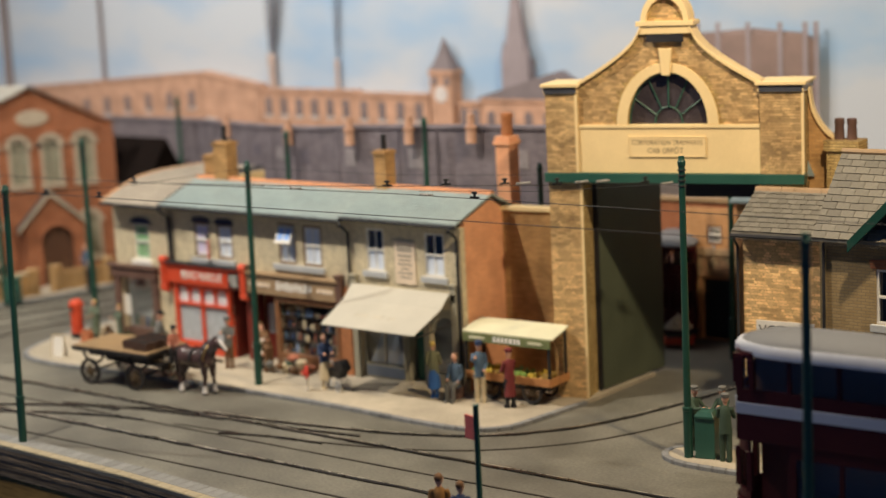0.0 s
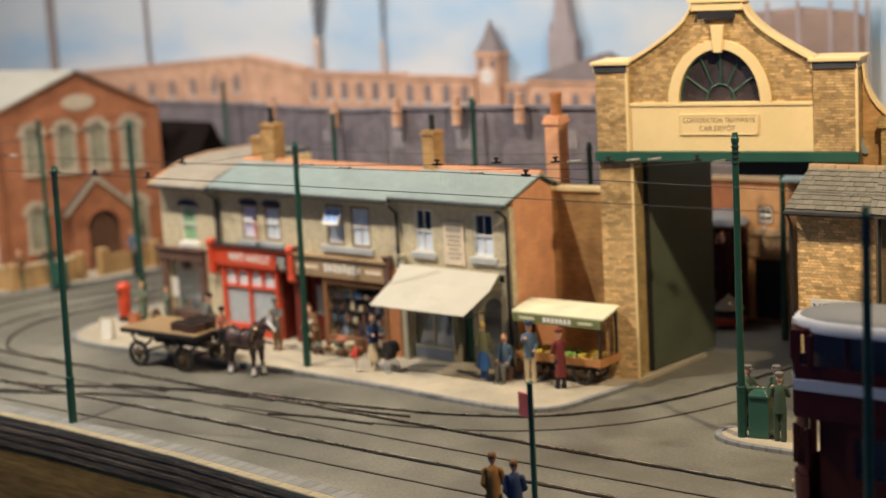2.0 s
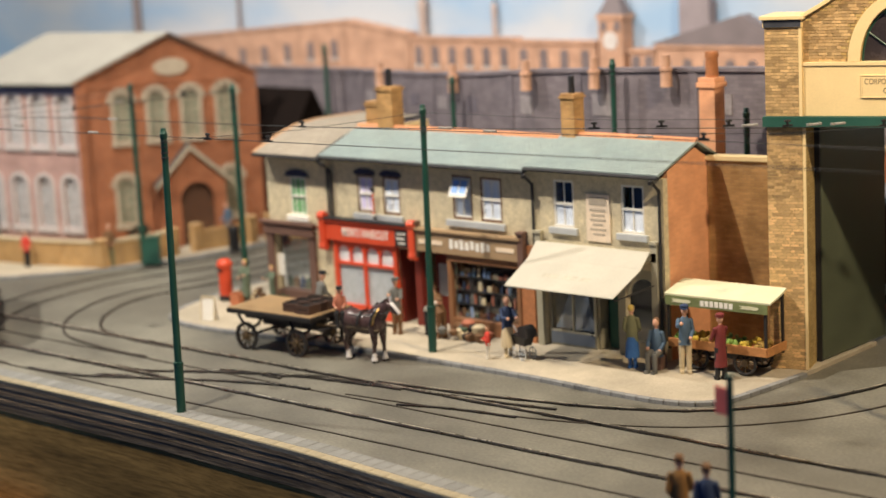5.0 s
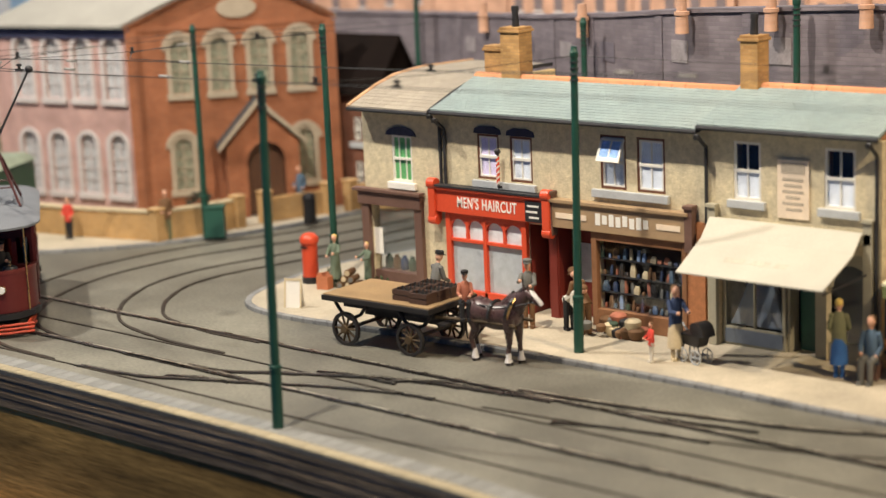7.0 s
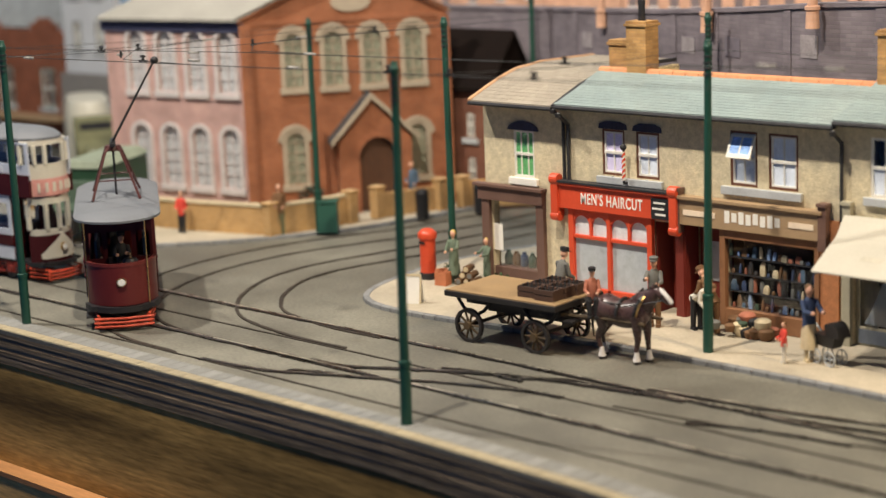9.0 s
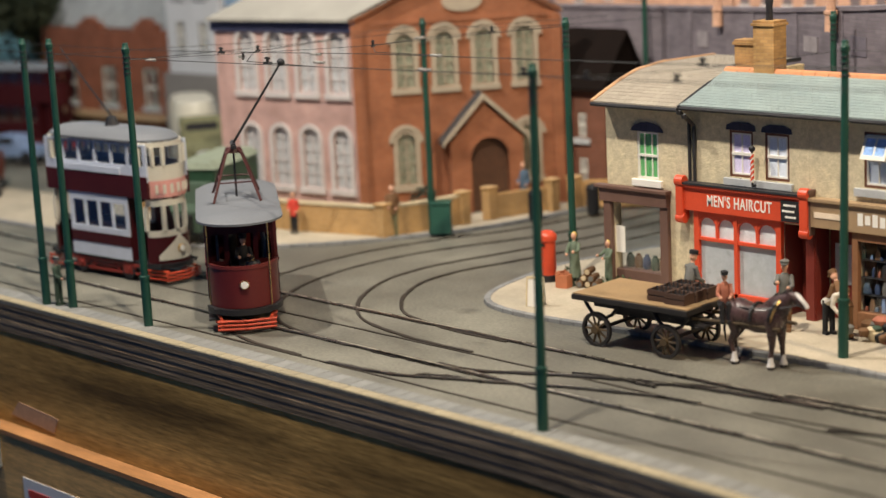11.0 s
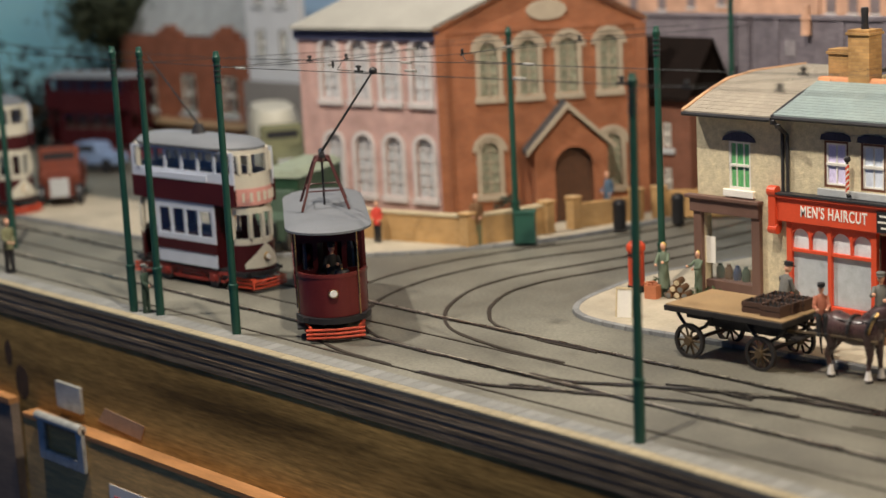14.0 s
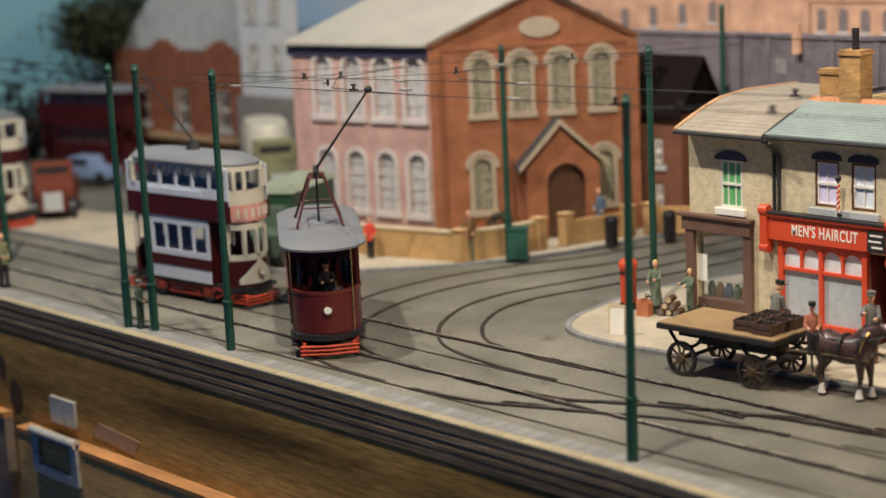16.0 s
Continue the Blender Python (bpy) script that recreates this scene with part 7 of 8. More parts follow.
def horse(x, y, rz):
    # tint patches put a purple-grey sheen into the brown coat colour
    HB = mat("horse_brown", (0.058, 0.030, 0.024), 0.3, var=0.45, size=9, tint=(0.075, 0.045, 0.048), spec=0.6)
    HW, HK = cloth("horse_white", (0.62, 0.60, 0.58)), cloth("horse_black", (0.025, 0.02, 0.018))
    g = Geo()
    n = 12

    def oring(cx, cz, ry, rz_, tilt=0.0):
        return [(cx + rz_ * math.sin(math.tau * i / n) * math.sin(radians(tilt)), ry * math.cos(math.tau * i / n), cz + rz_ * math.sin(math.tau * i / n) * math.cos(radians(tilt))) for i in range(n)]
    g.loft([oring(-18.5, 25.5, 1.5, 2), oring(-17, 25.5, 5, 6), oring(-11.5, 26, 7.2, 7.8), oring(-6, 25, 7.0, 7.2), oring(0, 24.2, 7.2, 7.4), oring(6, 25, 6.8, 7.6), oring(11, 26.4, 5.8, 7.4), oring(14, 27, 2.5, 4.4)])
    g.loft([oring(7, 27, 4.4, 7.2, -35), oring(12, 32, 3.6, 6.2, -40), oring(16, 37, 2.8, 4.8, -45), oring(18.6, 40.5, 2.2, 3.0, -50)])
    g.loft([oring(16.5, 41.5, 1.9, 2.4, 50), oring(19.5, 40, 2.3, 3.0, 50), oring(23, 36.5, 1.8, 2.2, 50), oring(26, 33.6, 1.5, 1.7, 50), oring(27, 32.6, 0.9, 1.0, 50)])
    for s in (-1, 1):
        g.cyl((17.2, s * 1.5, 43), (17.8, s * 1.8, 46.2), 0.9, 0.15, 6)
        f, h = s * 1.3, -s * 2.0
        g.cyl((9.5, s * 3.9, 25), (10.2 + f * 0.4, s * 3.8, 12.5), 3.7, 1.7, 10).ball((10.2 + f * 0.4, s * 3.8, 12), 1.7, 8, 6).cyl((10.2 + f * 0.4, s * 3.8, 12), (9.8 + f, s * 3.8, 5), 1.5, 1.15, 8)
        g.ball((-13, s * 4.0, 24), (4.6, 3.0, 5.6), 10, 8).cyl((-12.5, s * 4.0, 22), (-12.2 + h * 0.4, s * 3.9, 16.5), 3.6, 2.4, 10).cyl((-12.2 + h * 0.4, s * 3.9, 17.5), (-16 + h * 0.7, s * 3.8, 11.5), 2.4, 1.6, 10)
        g.ball((-16 + h * 0.7, s * 3.8, 11.5), 1.6, 8, 6).cyl((-16 + h * 0.7, s * 3.8, 11.5), (-14.8 + h, s * 3.8, 5), 1.5, 1.15, 8)
    g.slot = 1
    feet = [(9.8 + s * 1.3, s * 3.8) for s in (-1, 1)] + [(-14.8 - s * 2.0, s * 3.8) for s in (-1, 1)]
    for fx, fy in feet:
        g.lathe([(1.15, 6.4), (1.35, 5.2), (1.5, 3.6), (2.0, 2.2), (2.15, 1.5)][::-1], (fx + 0.3, fy, 0), 9)
    g.loft([oring(20.4, 42.5, 0.6, 0.5, 50), oring(21.6, 41.2, 1.6, 0.9, 50), oring(24.2, 38.2, 1.6, 0.9, 50), oring(26.9, 34.8, 1.6, 1.1, 50), oring(27.8, 33.0, 1.2, 0.9, 50)])
    g.slot = 2
    for fx, fy in feet:
        g.cyl((fx + 0.4, fy, 1.7), (fx + 0.8, fy, 0), 1.7, 2.1, 9)
    g.loft([oring(-18, 30, 1.0, 1.2), oring(-20.5, 24, 1.4, 1.6), oring(-20.8, 16, 1.2, 1.4), oring(-20, 10, 0.5, 0.6)])
    for i in range(9):
        t = i / 8
        g.ball((6.5 + 10.5 * t, 0, 33.2 + 10 * t), (1.8, 0.9, 1.6), 6, 4)
    for v in g.v:
        if v.x > 11 and v.z > 32:
            v.z -= (v.z - 32) * 0.24
            v.x += (v.z - 32) * 0.08
    ob = solo("model_horse", g, [HB, HW, HK], "glossy brown toy horse with white blaze and socks", "toy horse", at(x, y, 0, rz), smooth=True)
    har = thing("harness", at(x, y, 0, rz), "black leather harness with brass collar on the horse", "harness")
    part("collar", Geo().tube([(9.8 + 2.6 * math.sin(a), 6.2 * math.cos(a), 27.5 + 7.8 * math.sin(a)) for a in [math.tau * i / 16 for i in range(17)]], 1.3, 7), BLACKP, har)
    part("hames", Geo().tube([(11.0 + 2.8 * math.sin(a), 6.3 * math.cos(a), 28 + 8.0 * math.sin(a)) for a in [math.tau * i / 16 for i in range(17)]], 0.7, 6), BRASS, har)
    part("saddle_pad", Geo().tube([(-1, 7.5 * math.cos(a), 24.4 + 7.7 * math.sin(a)) for a in [math.pi * i / 12 for i in range(13)]], 1.0, 6), BLACKP, har)
    part("rein", Geo().tube([(24.6, -1.9, 34.6), (12, -4.8, 31.5), (-2, -5.5, 30.5), (-22, -4, 30)], 0.35, 5), BLACKP, har)
    part("rein", Geo().tube([(24.6, 1.9, 34.6), (12, 4.8, 31.5), (-2, 5.5, 30.5), (-22, 4, 30)], 0.35, 5), BLACKP, har)
    part("bridle", Geo().tube([(23.2, 2.2 * math.cos(a), 35.7 + 2.3 * math.sin(a)) for a in [math.tau * i / 10 for i in range(11)]], 0.35, 5), BLACKP, har)


horse(16, 142, 4)

# ---- market stall and street furniture ----
stall = thing("market_stall", at(195, 221, 2.3, 3), "wheeled market stall with pale green canopy and fruit", "stall")
STG = mat("canopy_green", (0.64, 0.63, 0.44), 0.75, var=0.07, size=20)
part("canopy", Geo().loft([[(-1, -5, 44.2), (70, -5, 44.2), (70, -5, 45.6), (-1, -5, 45.6)], [(-1, 8, 47), (70, 8, 47), (70, 8, 48.4), (-1, 8, 48.4)], [(-1, 19, 48.6), (68, 19, 48.6), (68, 19, 50), (-1, 19, 50)]]), STG, stall, "pale green canopy", bevel=0.3)
fb = part("name_board", Geo().box(0, 68, -5.6, -4.4, 38.6, 44.1), mat("board_green", (0.16, 0.19, 0.08), 0.6), stall, "dark green fascia with white letters")
for i in range(7):
    part("letter_bar", Geo().box(24 + 3.2 * i, 26.4 + 3.2 * i, -5.8, -5.62, 39.8, 43.2), WHITEP, fb)
for xa, xb in ((4, 18), (50, 63)):
    part("painted_scroll", Geo().prism([(xa, 40.6), (xb - 2, 40.6), (xb, 41.6), (xb - 2, 42.6), (xa, 42.6), (xa + 2, 41.6)], -5.8, -5.62), STG, fb)
for x in (1.2, 66):
    for y in (-3.6, 17):
        part("post", Geo().box(x - 0.8, x + 0.8, y - 0.8, y + 0.8, 11, 44.1 if y < 0 else 48.4), CARTB, stall, "dark thin post")
part("counter", Geo().box(1, 67, -4.5, 18.5, 13, 14.5).box(1, 67, -5.3, -4.4, 13, 18.4).box(67, 67.9, -4.5, 18.5, 13, 18.4), mat("stall_orange", (0.46, 0.21, 0.075), 0.6, var=0.2, size=8), stall, "orange-brown counter tray", bevel=0.2)
part("undercarriage", Geo().box(6, 62, -2, 16, 9, 12.9), CARTB, stall)
for x in (20, 52):
    for y in (-3.4, 17):
        w = part("wheel", Geo().tube([(x + 7 * math.cos(q), y, 8 + 7 * math.sin(q)) for q in [math.tau * i / 18 for i in range(19)]], 1.0, 6), CARTB, stall)
        part("hub", Geo().cyl((x, y - 1.4, 8), (x, y + 1.4, 8), 2.2, n=12), SPOKE, w)
        for i in range(8):
            q = math.tau * i / 8
            part("spoke", Geo().cyl((x, y, 8), (x + 6.6 * math.cos(q), y, 8 + 6.6 * math.sin(q)), 0.5, n=5), SPOKE, w)
rnd = random.Random(5)
for k in range(7):
    c = (cloth("fruit_green", (0.16, 0.26, 0.05)), cloth("fruit_yellow", (0.55, 0.42, 0.06)), cloth("fruit_dull", (0.30, 0.20, 0.05)), cloth("cabbage", (0.25, 0.36, 0.12)))[k % 4]
    g = Geo()
    for i in range(22):
        g.ball((6 + 9 * k + rnd.uniform(-3, 3), 7 + rnd.uniform(-9, 9), 16 + rnd.uniform(0, 2.8)), rnd.uniform(1.1, 1.9), 7, 5)
    part("produce", g, c, stall, "heaped fruit and vegetables", smooth=True)

box_seat = solo("wooden_box", Geo().box(-5, 5, -4, 4, 0, 8.4), BROWNP, "small brown box used as a seat", "box", at(192, 209, P, 10), bevel=0.3)
pram = thing("pram", at(106, 188, P, -15), "black hooded pram with spoked wheels", "pram")
part("body", Geo().loft([[(-6, -3, 9), (6, -3, 9), (6, 3, 9), (-6, 3, 9)], [(-8, -4, 15), (8, -4, 15), (8, 4, 15), (-8, 4, 15)]]), BLACKP, pram, bevel=0.4)
part("hood", Geo().prism([(2, 15)] + [(5 + 6 * math.cos(a), 15 + 7 * math.sin(a)) for a in [math.pi * (0.75 - 0.75 * i / 8) for i in range(9)]], -4, 4), BLACKP, pram)
part("handle", Geo().tube([(-8, -3, 14), (-13, -3, 18), (-13, 3, 18), (-8, 3, 14)], 0.6), SILL, pram)
for x in (-5, 5):
    for y in (-4, 4):
        part("wheel", Geo().tube([(x + 3.6 * math.cos(a), y, 3.9 + 3.6 * math.sin(a)) for a in [math.tau * i / 14 for i in range(15)]], 0.4, 5).cyl((x - 3.4, y, 3.9), (x + 3.4, y, 3.9), 0.3, n=5).cyl((x, y, 0.5), (x, y, 7.3), 0.3, n=5), SILL, pram)
barrow = thing("goods_heap", at(40, 209, P, 10), "heap of baskets and sacks before the shop", "goods")
for k in range(24):
    a, r = rnd.gauss(4, 9), rnd.uniform(2.0, 4.6)
    col = (BROWN, GREY, CREAMT, UNIF, RUST, BROWN, BLACK)[k % 7]
    part("sack" if k % 2 else "basket", Geo().lathe([(r * 0.7, 0), (r, r * 0.6), (r * 1.05, r * 1.2), (r * 0.7, r * 1.5), (r * 0.2, r * 1.55)], (a, rnd.uniform(-7, 6), 0 if k < 15 else rnd.uniform(3, 5)), 10), col, barrow, smooth=True)
for k in range(60):
    col = (NAVY, RUST, GREY, BLUE, NAVY, BROWN, CREAMT, BLACK, cloth("sky_card", (0.20, 0.30, 0.50)), NAVY, UNIF)[rnd.randrange(11)]
    row, i = divmod(k, 15)
    w, hh = rnd.uniform(0.6, 1.7), rnd.uniform(2.0, 8.0)
    solo("shop_goods", Geo().loft([[(-w, -0.6, 0), (w, -0.6, 0), (w, 0.6, 0), (-w, 0.6, 0)], [(-w * 1.1, -0.7, hh * 0.5), (w * 1.1, -0.7, hh * 0.5), (w * 1.1, 0.7, hh * 0.5), (-w * 1.1, 0.7, hh * 0.5)], [(-w * 0.7, -0.4, hh), (w * 0.7, -0.4, hh), (w * 0.7, 0.4, hh), (-w * 0.7, 0.4, hh)]]), col,
         "small coloured packet shown in the shop window", "goods", at(22.6 + 3.7 * i + rnd.uniform(-1.0, 1.0), WY + 1.7 + 0.3 * (k % 3), 12.3 + 9.3 * row, 0, 0, rnd.uniform(-9, 9)), group="window goods", bevel=0.15)
for row in range(1, 4):
    part("display_rail", Geo().box(20.8, 75.8, WY + 0.6, WY + 3.4, 11.6 + 9.3 * row, 12.0 + 9.3 * row), DARKIN, store)
for k in range(6):
    solo("display_jar", Geo().lathe([(2.2, 0), (2.6, 3), (2.2, 6.5), (1.2, 7.5), (1.4, 8.6)], n=10), (UNIF, BROWN, NAVY)[k % 3], "dark jar in the corner shop window", "jar", at(-147 + 6.4 * k, WY + 10, 13.6), group="display jars", smooth=True)

pb = thing("pillar_box", at(-196, 214, P), "bright red cast-iron pillar box with black base", "postbox")
part("base", Geo().lathe([(5.6, 0), (5.6, 4), (5.0, 4.2)], n=18), BLACKP, pb, smooth=True)
part("body", Geo().lathe([(5.0, 4.2), (5.0, 25), (5.8, 25.4), (6.0, 28), (5.4, 29.2), (3.5, 31), (0.4, 31.8)], n=20), REDP, pb, smooth=True)
part("slot", Geo().box(-2.4, 2.4, -5.4, -4.6, 22.5, 23.6), BLACKP, pb)
aboard = thing("sandwich_board", at(-158, 163, P, 25), "cream sandwich board on the pavement", "sign board")
part("panel", Geo().box(-5, 5, -0.5, 0.5, 0, 17), WHITEP, aboard, m=at(0, -3, 0, 0, -10))
part("panel", Geo().box(-5, 5, -0.5, 0.5, 0, 17), WHITEP, aboard, m=at(0, 3, 0, 0, 10))
part("board_frame", Geo().box(-5.4, -4.4, -0.8, -0.52, 0, 17.4).box(4.4, 5.4, -0.8, -0.52, 0, 17.4).box(-4.4, 4.4, -0.8, -0.52, 16, 17.4), CREAMT, aboard, m=at(0, -3, 0, 0, -10))
CRATEO = cloth("crate_orange", (0.48, 0.17, 0.08))
for x, y, rz in ((-176, 206, 12), (-181, 211, -20)):
    box = thing("fruit_crate", at(x, y, P, rz), "small orange wooden fruit crate on the pavement", "crate", "pavement crates")
    for s_ in (-1, 1):
        part("side", Geo().box(-4, 4, s_ * 2.8 - 0.4, s_ * 2.8 + 0.4, 0, 8), CRATEO, box)
        part("end", Geo().box(s_ * 3.6 - 0.4, s_ * 3.6 + 0.4, -2.4, 2.4, 0, 8), CRATEO, box)
    part("base", Geo().box(-3.2, 3.2, -2.4, 2.4, 0.1, 0.8), CRATEO, box)
heap = thing("log_pile", at(-164, 216, P, 20), "small pile of brown logs and cans", "log pile")
for k, (x, z) in enumerate(((-5, 2.2), (0, 2.2), (5, 2.2), (-2.5, 6), (2.5, 6), (0, 9.8))):
    lg = part("log", Geo().cyl((x, -5 + k % 2, z), (x, 5, z), 2.2, 2.1, 10), BROWN, heap, smooth=True)
    part("cut_end", Geo().cyl((x, -5.1 + k % 2, z), (x, -5.3 + k % 2, z), 1.7, 1.6, 10), CREAMT if k % 2 else GREY, lg)
for k, (x, y) in enumerate(((-150, 216), (-143, 219), (-186, 220), (-136, 217))):
    tub = thing("plant_bundle", at(x, y, P), "bundle of dark green plants on the pavement", "plant", "plant bundles")
    g = Geo()
    for i in range(40):
        q, r = rnd.uniform(0, math.tau), rnd.uniform(0, 3.2)
        c = Vector((r * math.cos(q), r * math.sin(q), rnd.uniform(0.5, 8)))
        d = Vector((rnd.uniform(-1, 1), rnd.uniform(-1, 1), rnd.uniform(0.2, 1))).normalized() * 2.4
        e = d.cross(Vector((0, 0, 1))).normalized() * 0.9
        g.add([c, c + d * 0.5 + e, c + d, c + d * 0.5 - e], [(0, 1, 2, 3)])
    part("leaves", g, cloth("leaf_dark", (0.05, 0.085, 0.035)), tub)
    part("pot", Geo().lathe([(2.0, 0), (2.6, 3.4), (2.8, 3.6), (2.2, 3.8)], n=10), POT, tub, smooth=True)
bin_ = thing("junction_box", at(405, 174, P, 12), "dark green cast-iron junction box", "junction box")
part("body", Geo().box(-6, 6, -5, 5, 0, 24), GREENP, bin_, bevel=0.5)
part("lid", Geo().lathe([(8.2, 0), (8.2, 1.5), (6, 4), (1, 5)], (0, 0, 24), 4), GREENP, bin_, m=at(0, 0, 0, 45), bevel=0.3)
bx = thing("junction_box", at(-361, 281, P, 40), "green metal box beside a tram pole", "junction box")
part("body", Geo().box(-7, 7, -5, 5, 0, 21), GREENP, bx, bevel=0.5)
part("lid", Geo().box(-7.6, 7.6, -5.6, 5.6, 21, 23), GREENP, bx, bevel=0.4)
stop = thing("tram_stop_sign", at(404, -43, 0.8), "green post with a small red stop plate", "sign post")
part("post", Geo().lathe([(2.0, 0), (2.0, 12), (1.5, 13), (1.4, 84), (1.8, 85)], n=10), GREEN, stop, smooth=True)
part("plate", Geo().box(-9, -1.6, -0.5, 0.5, 67, 79), mat("plate_red", (0.62, 0.14, 0.12), 0.5), stop, "faded red plate", bevel=0.2, m=at(0, 0, 0, -15))

# ---- chapel garden wall ----
WALLO = brick_mat("garden_brick", (0.50, 0.305, 0.125), (0.43, 0.255, 0.10), (0.46, 0.31, 0.16), 5, 1.75, 0.25)
GW = [(-640, 214), (-520, 219), (-452, 230), (-386, 249), (-374, 285), (-372, 312)]
garden = thing("garden_wall", at(), "low orange brick garden wall with pale coping", "wall", kind="structure")
part("wall_course", Geo().ribbon([Vector(p) for p in GW], 0, 4, 2.3, 22), WALLO, garden)
part("coping", Geo().ribbon([Vector(p) for p in GW], -0.8, 4.8, 22.05, 24), CREAMT, garden)
gpiers = [(-386, 249), (-372, 313), (-368, 336), (-352, 385), (-345, 402)]
for x, y in gpiers:
    part("pier", Geo().box(x - 4, x + 4, y - 4, y + 4, 2.3, 24.5).box(x - 4.8, x + 4.8, y - 4.8, y + 4.8, 24.5, 26.2), WALLO, garden, bevel=0.3)
part("wall_course", Geo().ribbon([Vector((-366, 340)), Vector((-353, 382))], 0, 4, 2.3, 20), WALLO, garden)
part("wall_course", Geo().ribbon([Vector((-344, 405)), Vector((-300, 440))], 0, 4, 2.3, 22), WALLO, garden)
for x, y in ((-338, 352), (-318, 392)):
    bn = thing("litter_bin", at(x, y, P), "small black litter bin by the garden wall", "bin", "litter bins")
    part("body", Geo().lathe([(4.2, 0), (4.8, 3), (4.8, 17), (5.2, 17.4), (5.2, 19)], n=14), BLACKP, bn, smooth=True)
    part("lid", Geo().lathe([(5.0, 19.02), (4.0, 21.5), (0.6, 22.6)], n=14), BLACKP, bn, smooth=True)
figure(-452, 222, P, -60, "small painted figurine in a red coat by the garden wall", SCAR, BLACK, h=30)
bush = thing("shrub", at(-398, 300, P), "dark rounded garden shrub", "shrub")
g = Geo()
for i in range(420):
    a, b, r = rnd.uniform(0, math.tau), rnd.uniform(-0.6, 1.4), 12 * rnd.uniform(0.6, 1.0)
    c = Vector((r * math.cos(a) * math.cos(b), r * math.sin(a) * math.cos(b), 15 + r * math.sin(b)))
    d = Vector((rnd.uniform(-1, 1), rnd.uniform(-1, 1), rnd.uniform(-0.5, 1))).normalized() * 2.6
    e = d.cross(Vector((0.3, 0.2, 1))).normalized() * 1.1
    g.add([c, c + d * 0.5 + e, c + d, c + d * 0.5 - e], [(0, 1, 2, 3)])
part("crown", g, cloth("shrub_leaf", (0.035, 0.045, 0.03)), bush)
part("stem", Geo().cyl((0, 0, 0), (0, 0, 14), 1.4, 0.8, 8), BROWN, bush)

# ---- overhead wires ----
def wire(label, pts, r=0.24):
    pts = [Vector(p) for p in pts]
    rings = []
    for i, p in enumerate(pts):
        along = (pts[min(i + 1, len(pts) - 1)] - pts[max(i - 1, 0)]).normalized()
        side = along.cross(Vector((0, 0, 1))).normalized()
        up = side.cross(along)
        rings.append([tuple(p + side * r * math.cos(a) + up * r * math.sin(a)) for a in [math.tau * k / 6 for k in range(6)]])
    solo("overhead_wire", Geo().loft(rings), WIRE, label, "wire", group="overhead wires")


GREYF = mat("cast_fitting", (0.26, 0.25, 0.23), 0.5)


def fitting(x, y, z, rz=0.0, kind=0):
    t = thing("wire_hanger", at(x, y, z, rz), "small grey cast overhead wire fitting", "wire fitting", "wire fittings")
    if kind:
        part("frog", Geo().box(-4.5, 4.5, -0.8, 0.8, -0.6, 0.8).box(-2, 2, -1.8, 1.8, -0.4, 0.6), GREYF, t, bevel=0.3)
    else:
        part("ear", Geo().box(-3, 3, -0.5, 0.5, -0.5, 0.6).cyl((0, 0, 0.5), (0, 0, 3.4), 0.9, 0.6, 8).cyl((-1.7, 0, 2.6), (1.7, 0, 2.6), 0.6, n=8), WIRE, t)


ZW = 157.0
wire("thin black running wire over the far line", [(-1200, 84, 146), (-420, 86, 148), (-200, 86, 154), (0, 86, ZW), (250, 86, ZW + 5), (850, 86, ZW + 8)])
wire("thin black running wire over the near line", [(-1200, 28, 148), (-316, 28, 152), (0, 28, ZW), (250, 28, ZW + 3), (850, 28, ZW + 10)])
wire("thin black wire curving into the depot", [(60, 88, 158), (150, 96, 160), (235, 118, 161), (298, 165, 158), (330, 230, 152), (340, 262, 146)])
wire("thin black wire curving round the corner", [(-150, 88, 155), (-215, 100, 153), (-262, 140, 151), (-286, 200, 149), (-284, 270, 147), (-258, 400, 145)])
wire("thin black wire curving round the corner", [(-180, 29, 154), (-260, 44, 152), (-320, 96, 150), (-346, 170, 148), (-340, 260, 147), (-306, 400, 145)])
for a, b in (((0, 2, 159), (45, 174, 156)), ((45, 174, 156), (250, 252, 150)), ((395, 168, 164), (250, 110, 160)), ((-316, 2, 155), (-365, 276, 148)), ((-395, 1, 155), (-365, 276, 148)), ((-316, 2, 155), (-183, 223, 157)), ((-183, 223, 158), (-365, 276, 149)), ((-417, -4, 156), (-679, 56, 156))):
    wire("thin black span wire between poles", [a, [(u + v) / 2 for u, v in zip(a, b)][:2] + [(a[2] + b[2]) / 2 - 2.5], b], 0.17)
for f in ((9, 28, ZW), (28, 86, ZW + 0.5), (134, 94, 160, 8, 1), (224, 112, 161.5, 25), (-30, 28, 157, 0), (60, 28, 158), (173, 86, 161, 0, 1), (255, 130, 161.5, 40), (292, 158, 160, 52, 1), (-97, 28, 156, 0, 1), (-204, 50, 153, 0, 1), (-150, 86, 155, 0, 1), (-284, 60, 151, -40), (310, 86, 163), (275, 86, 162.5, 0, 1), (-262, 140, 151, 120), (318, 205, 156, 60, 1), (304, 176, 158, 56), (311, 192, 157, 60, 1), (330, 234, 152, 68), (336, 250, 149, 70, 1), (284, 150, 160.5, 45), (-286, 200, 149, 95, 1), (-296, 68, 151, -50, 1), (-322, 100, 150, 120), (-346, 172, 148, 92, 1), (-250, 86, 152, 0, 1), (-236, 40, 152.5, 8), (-330, 28, 151.6, 0, 1), (-340, 86, 149.6), (-284, 262, 147.2, 90)):
    fitting(*f)

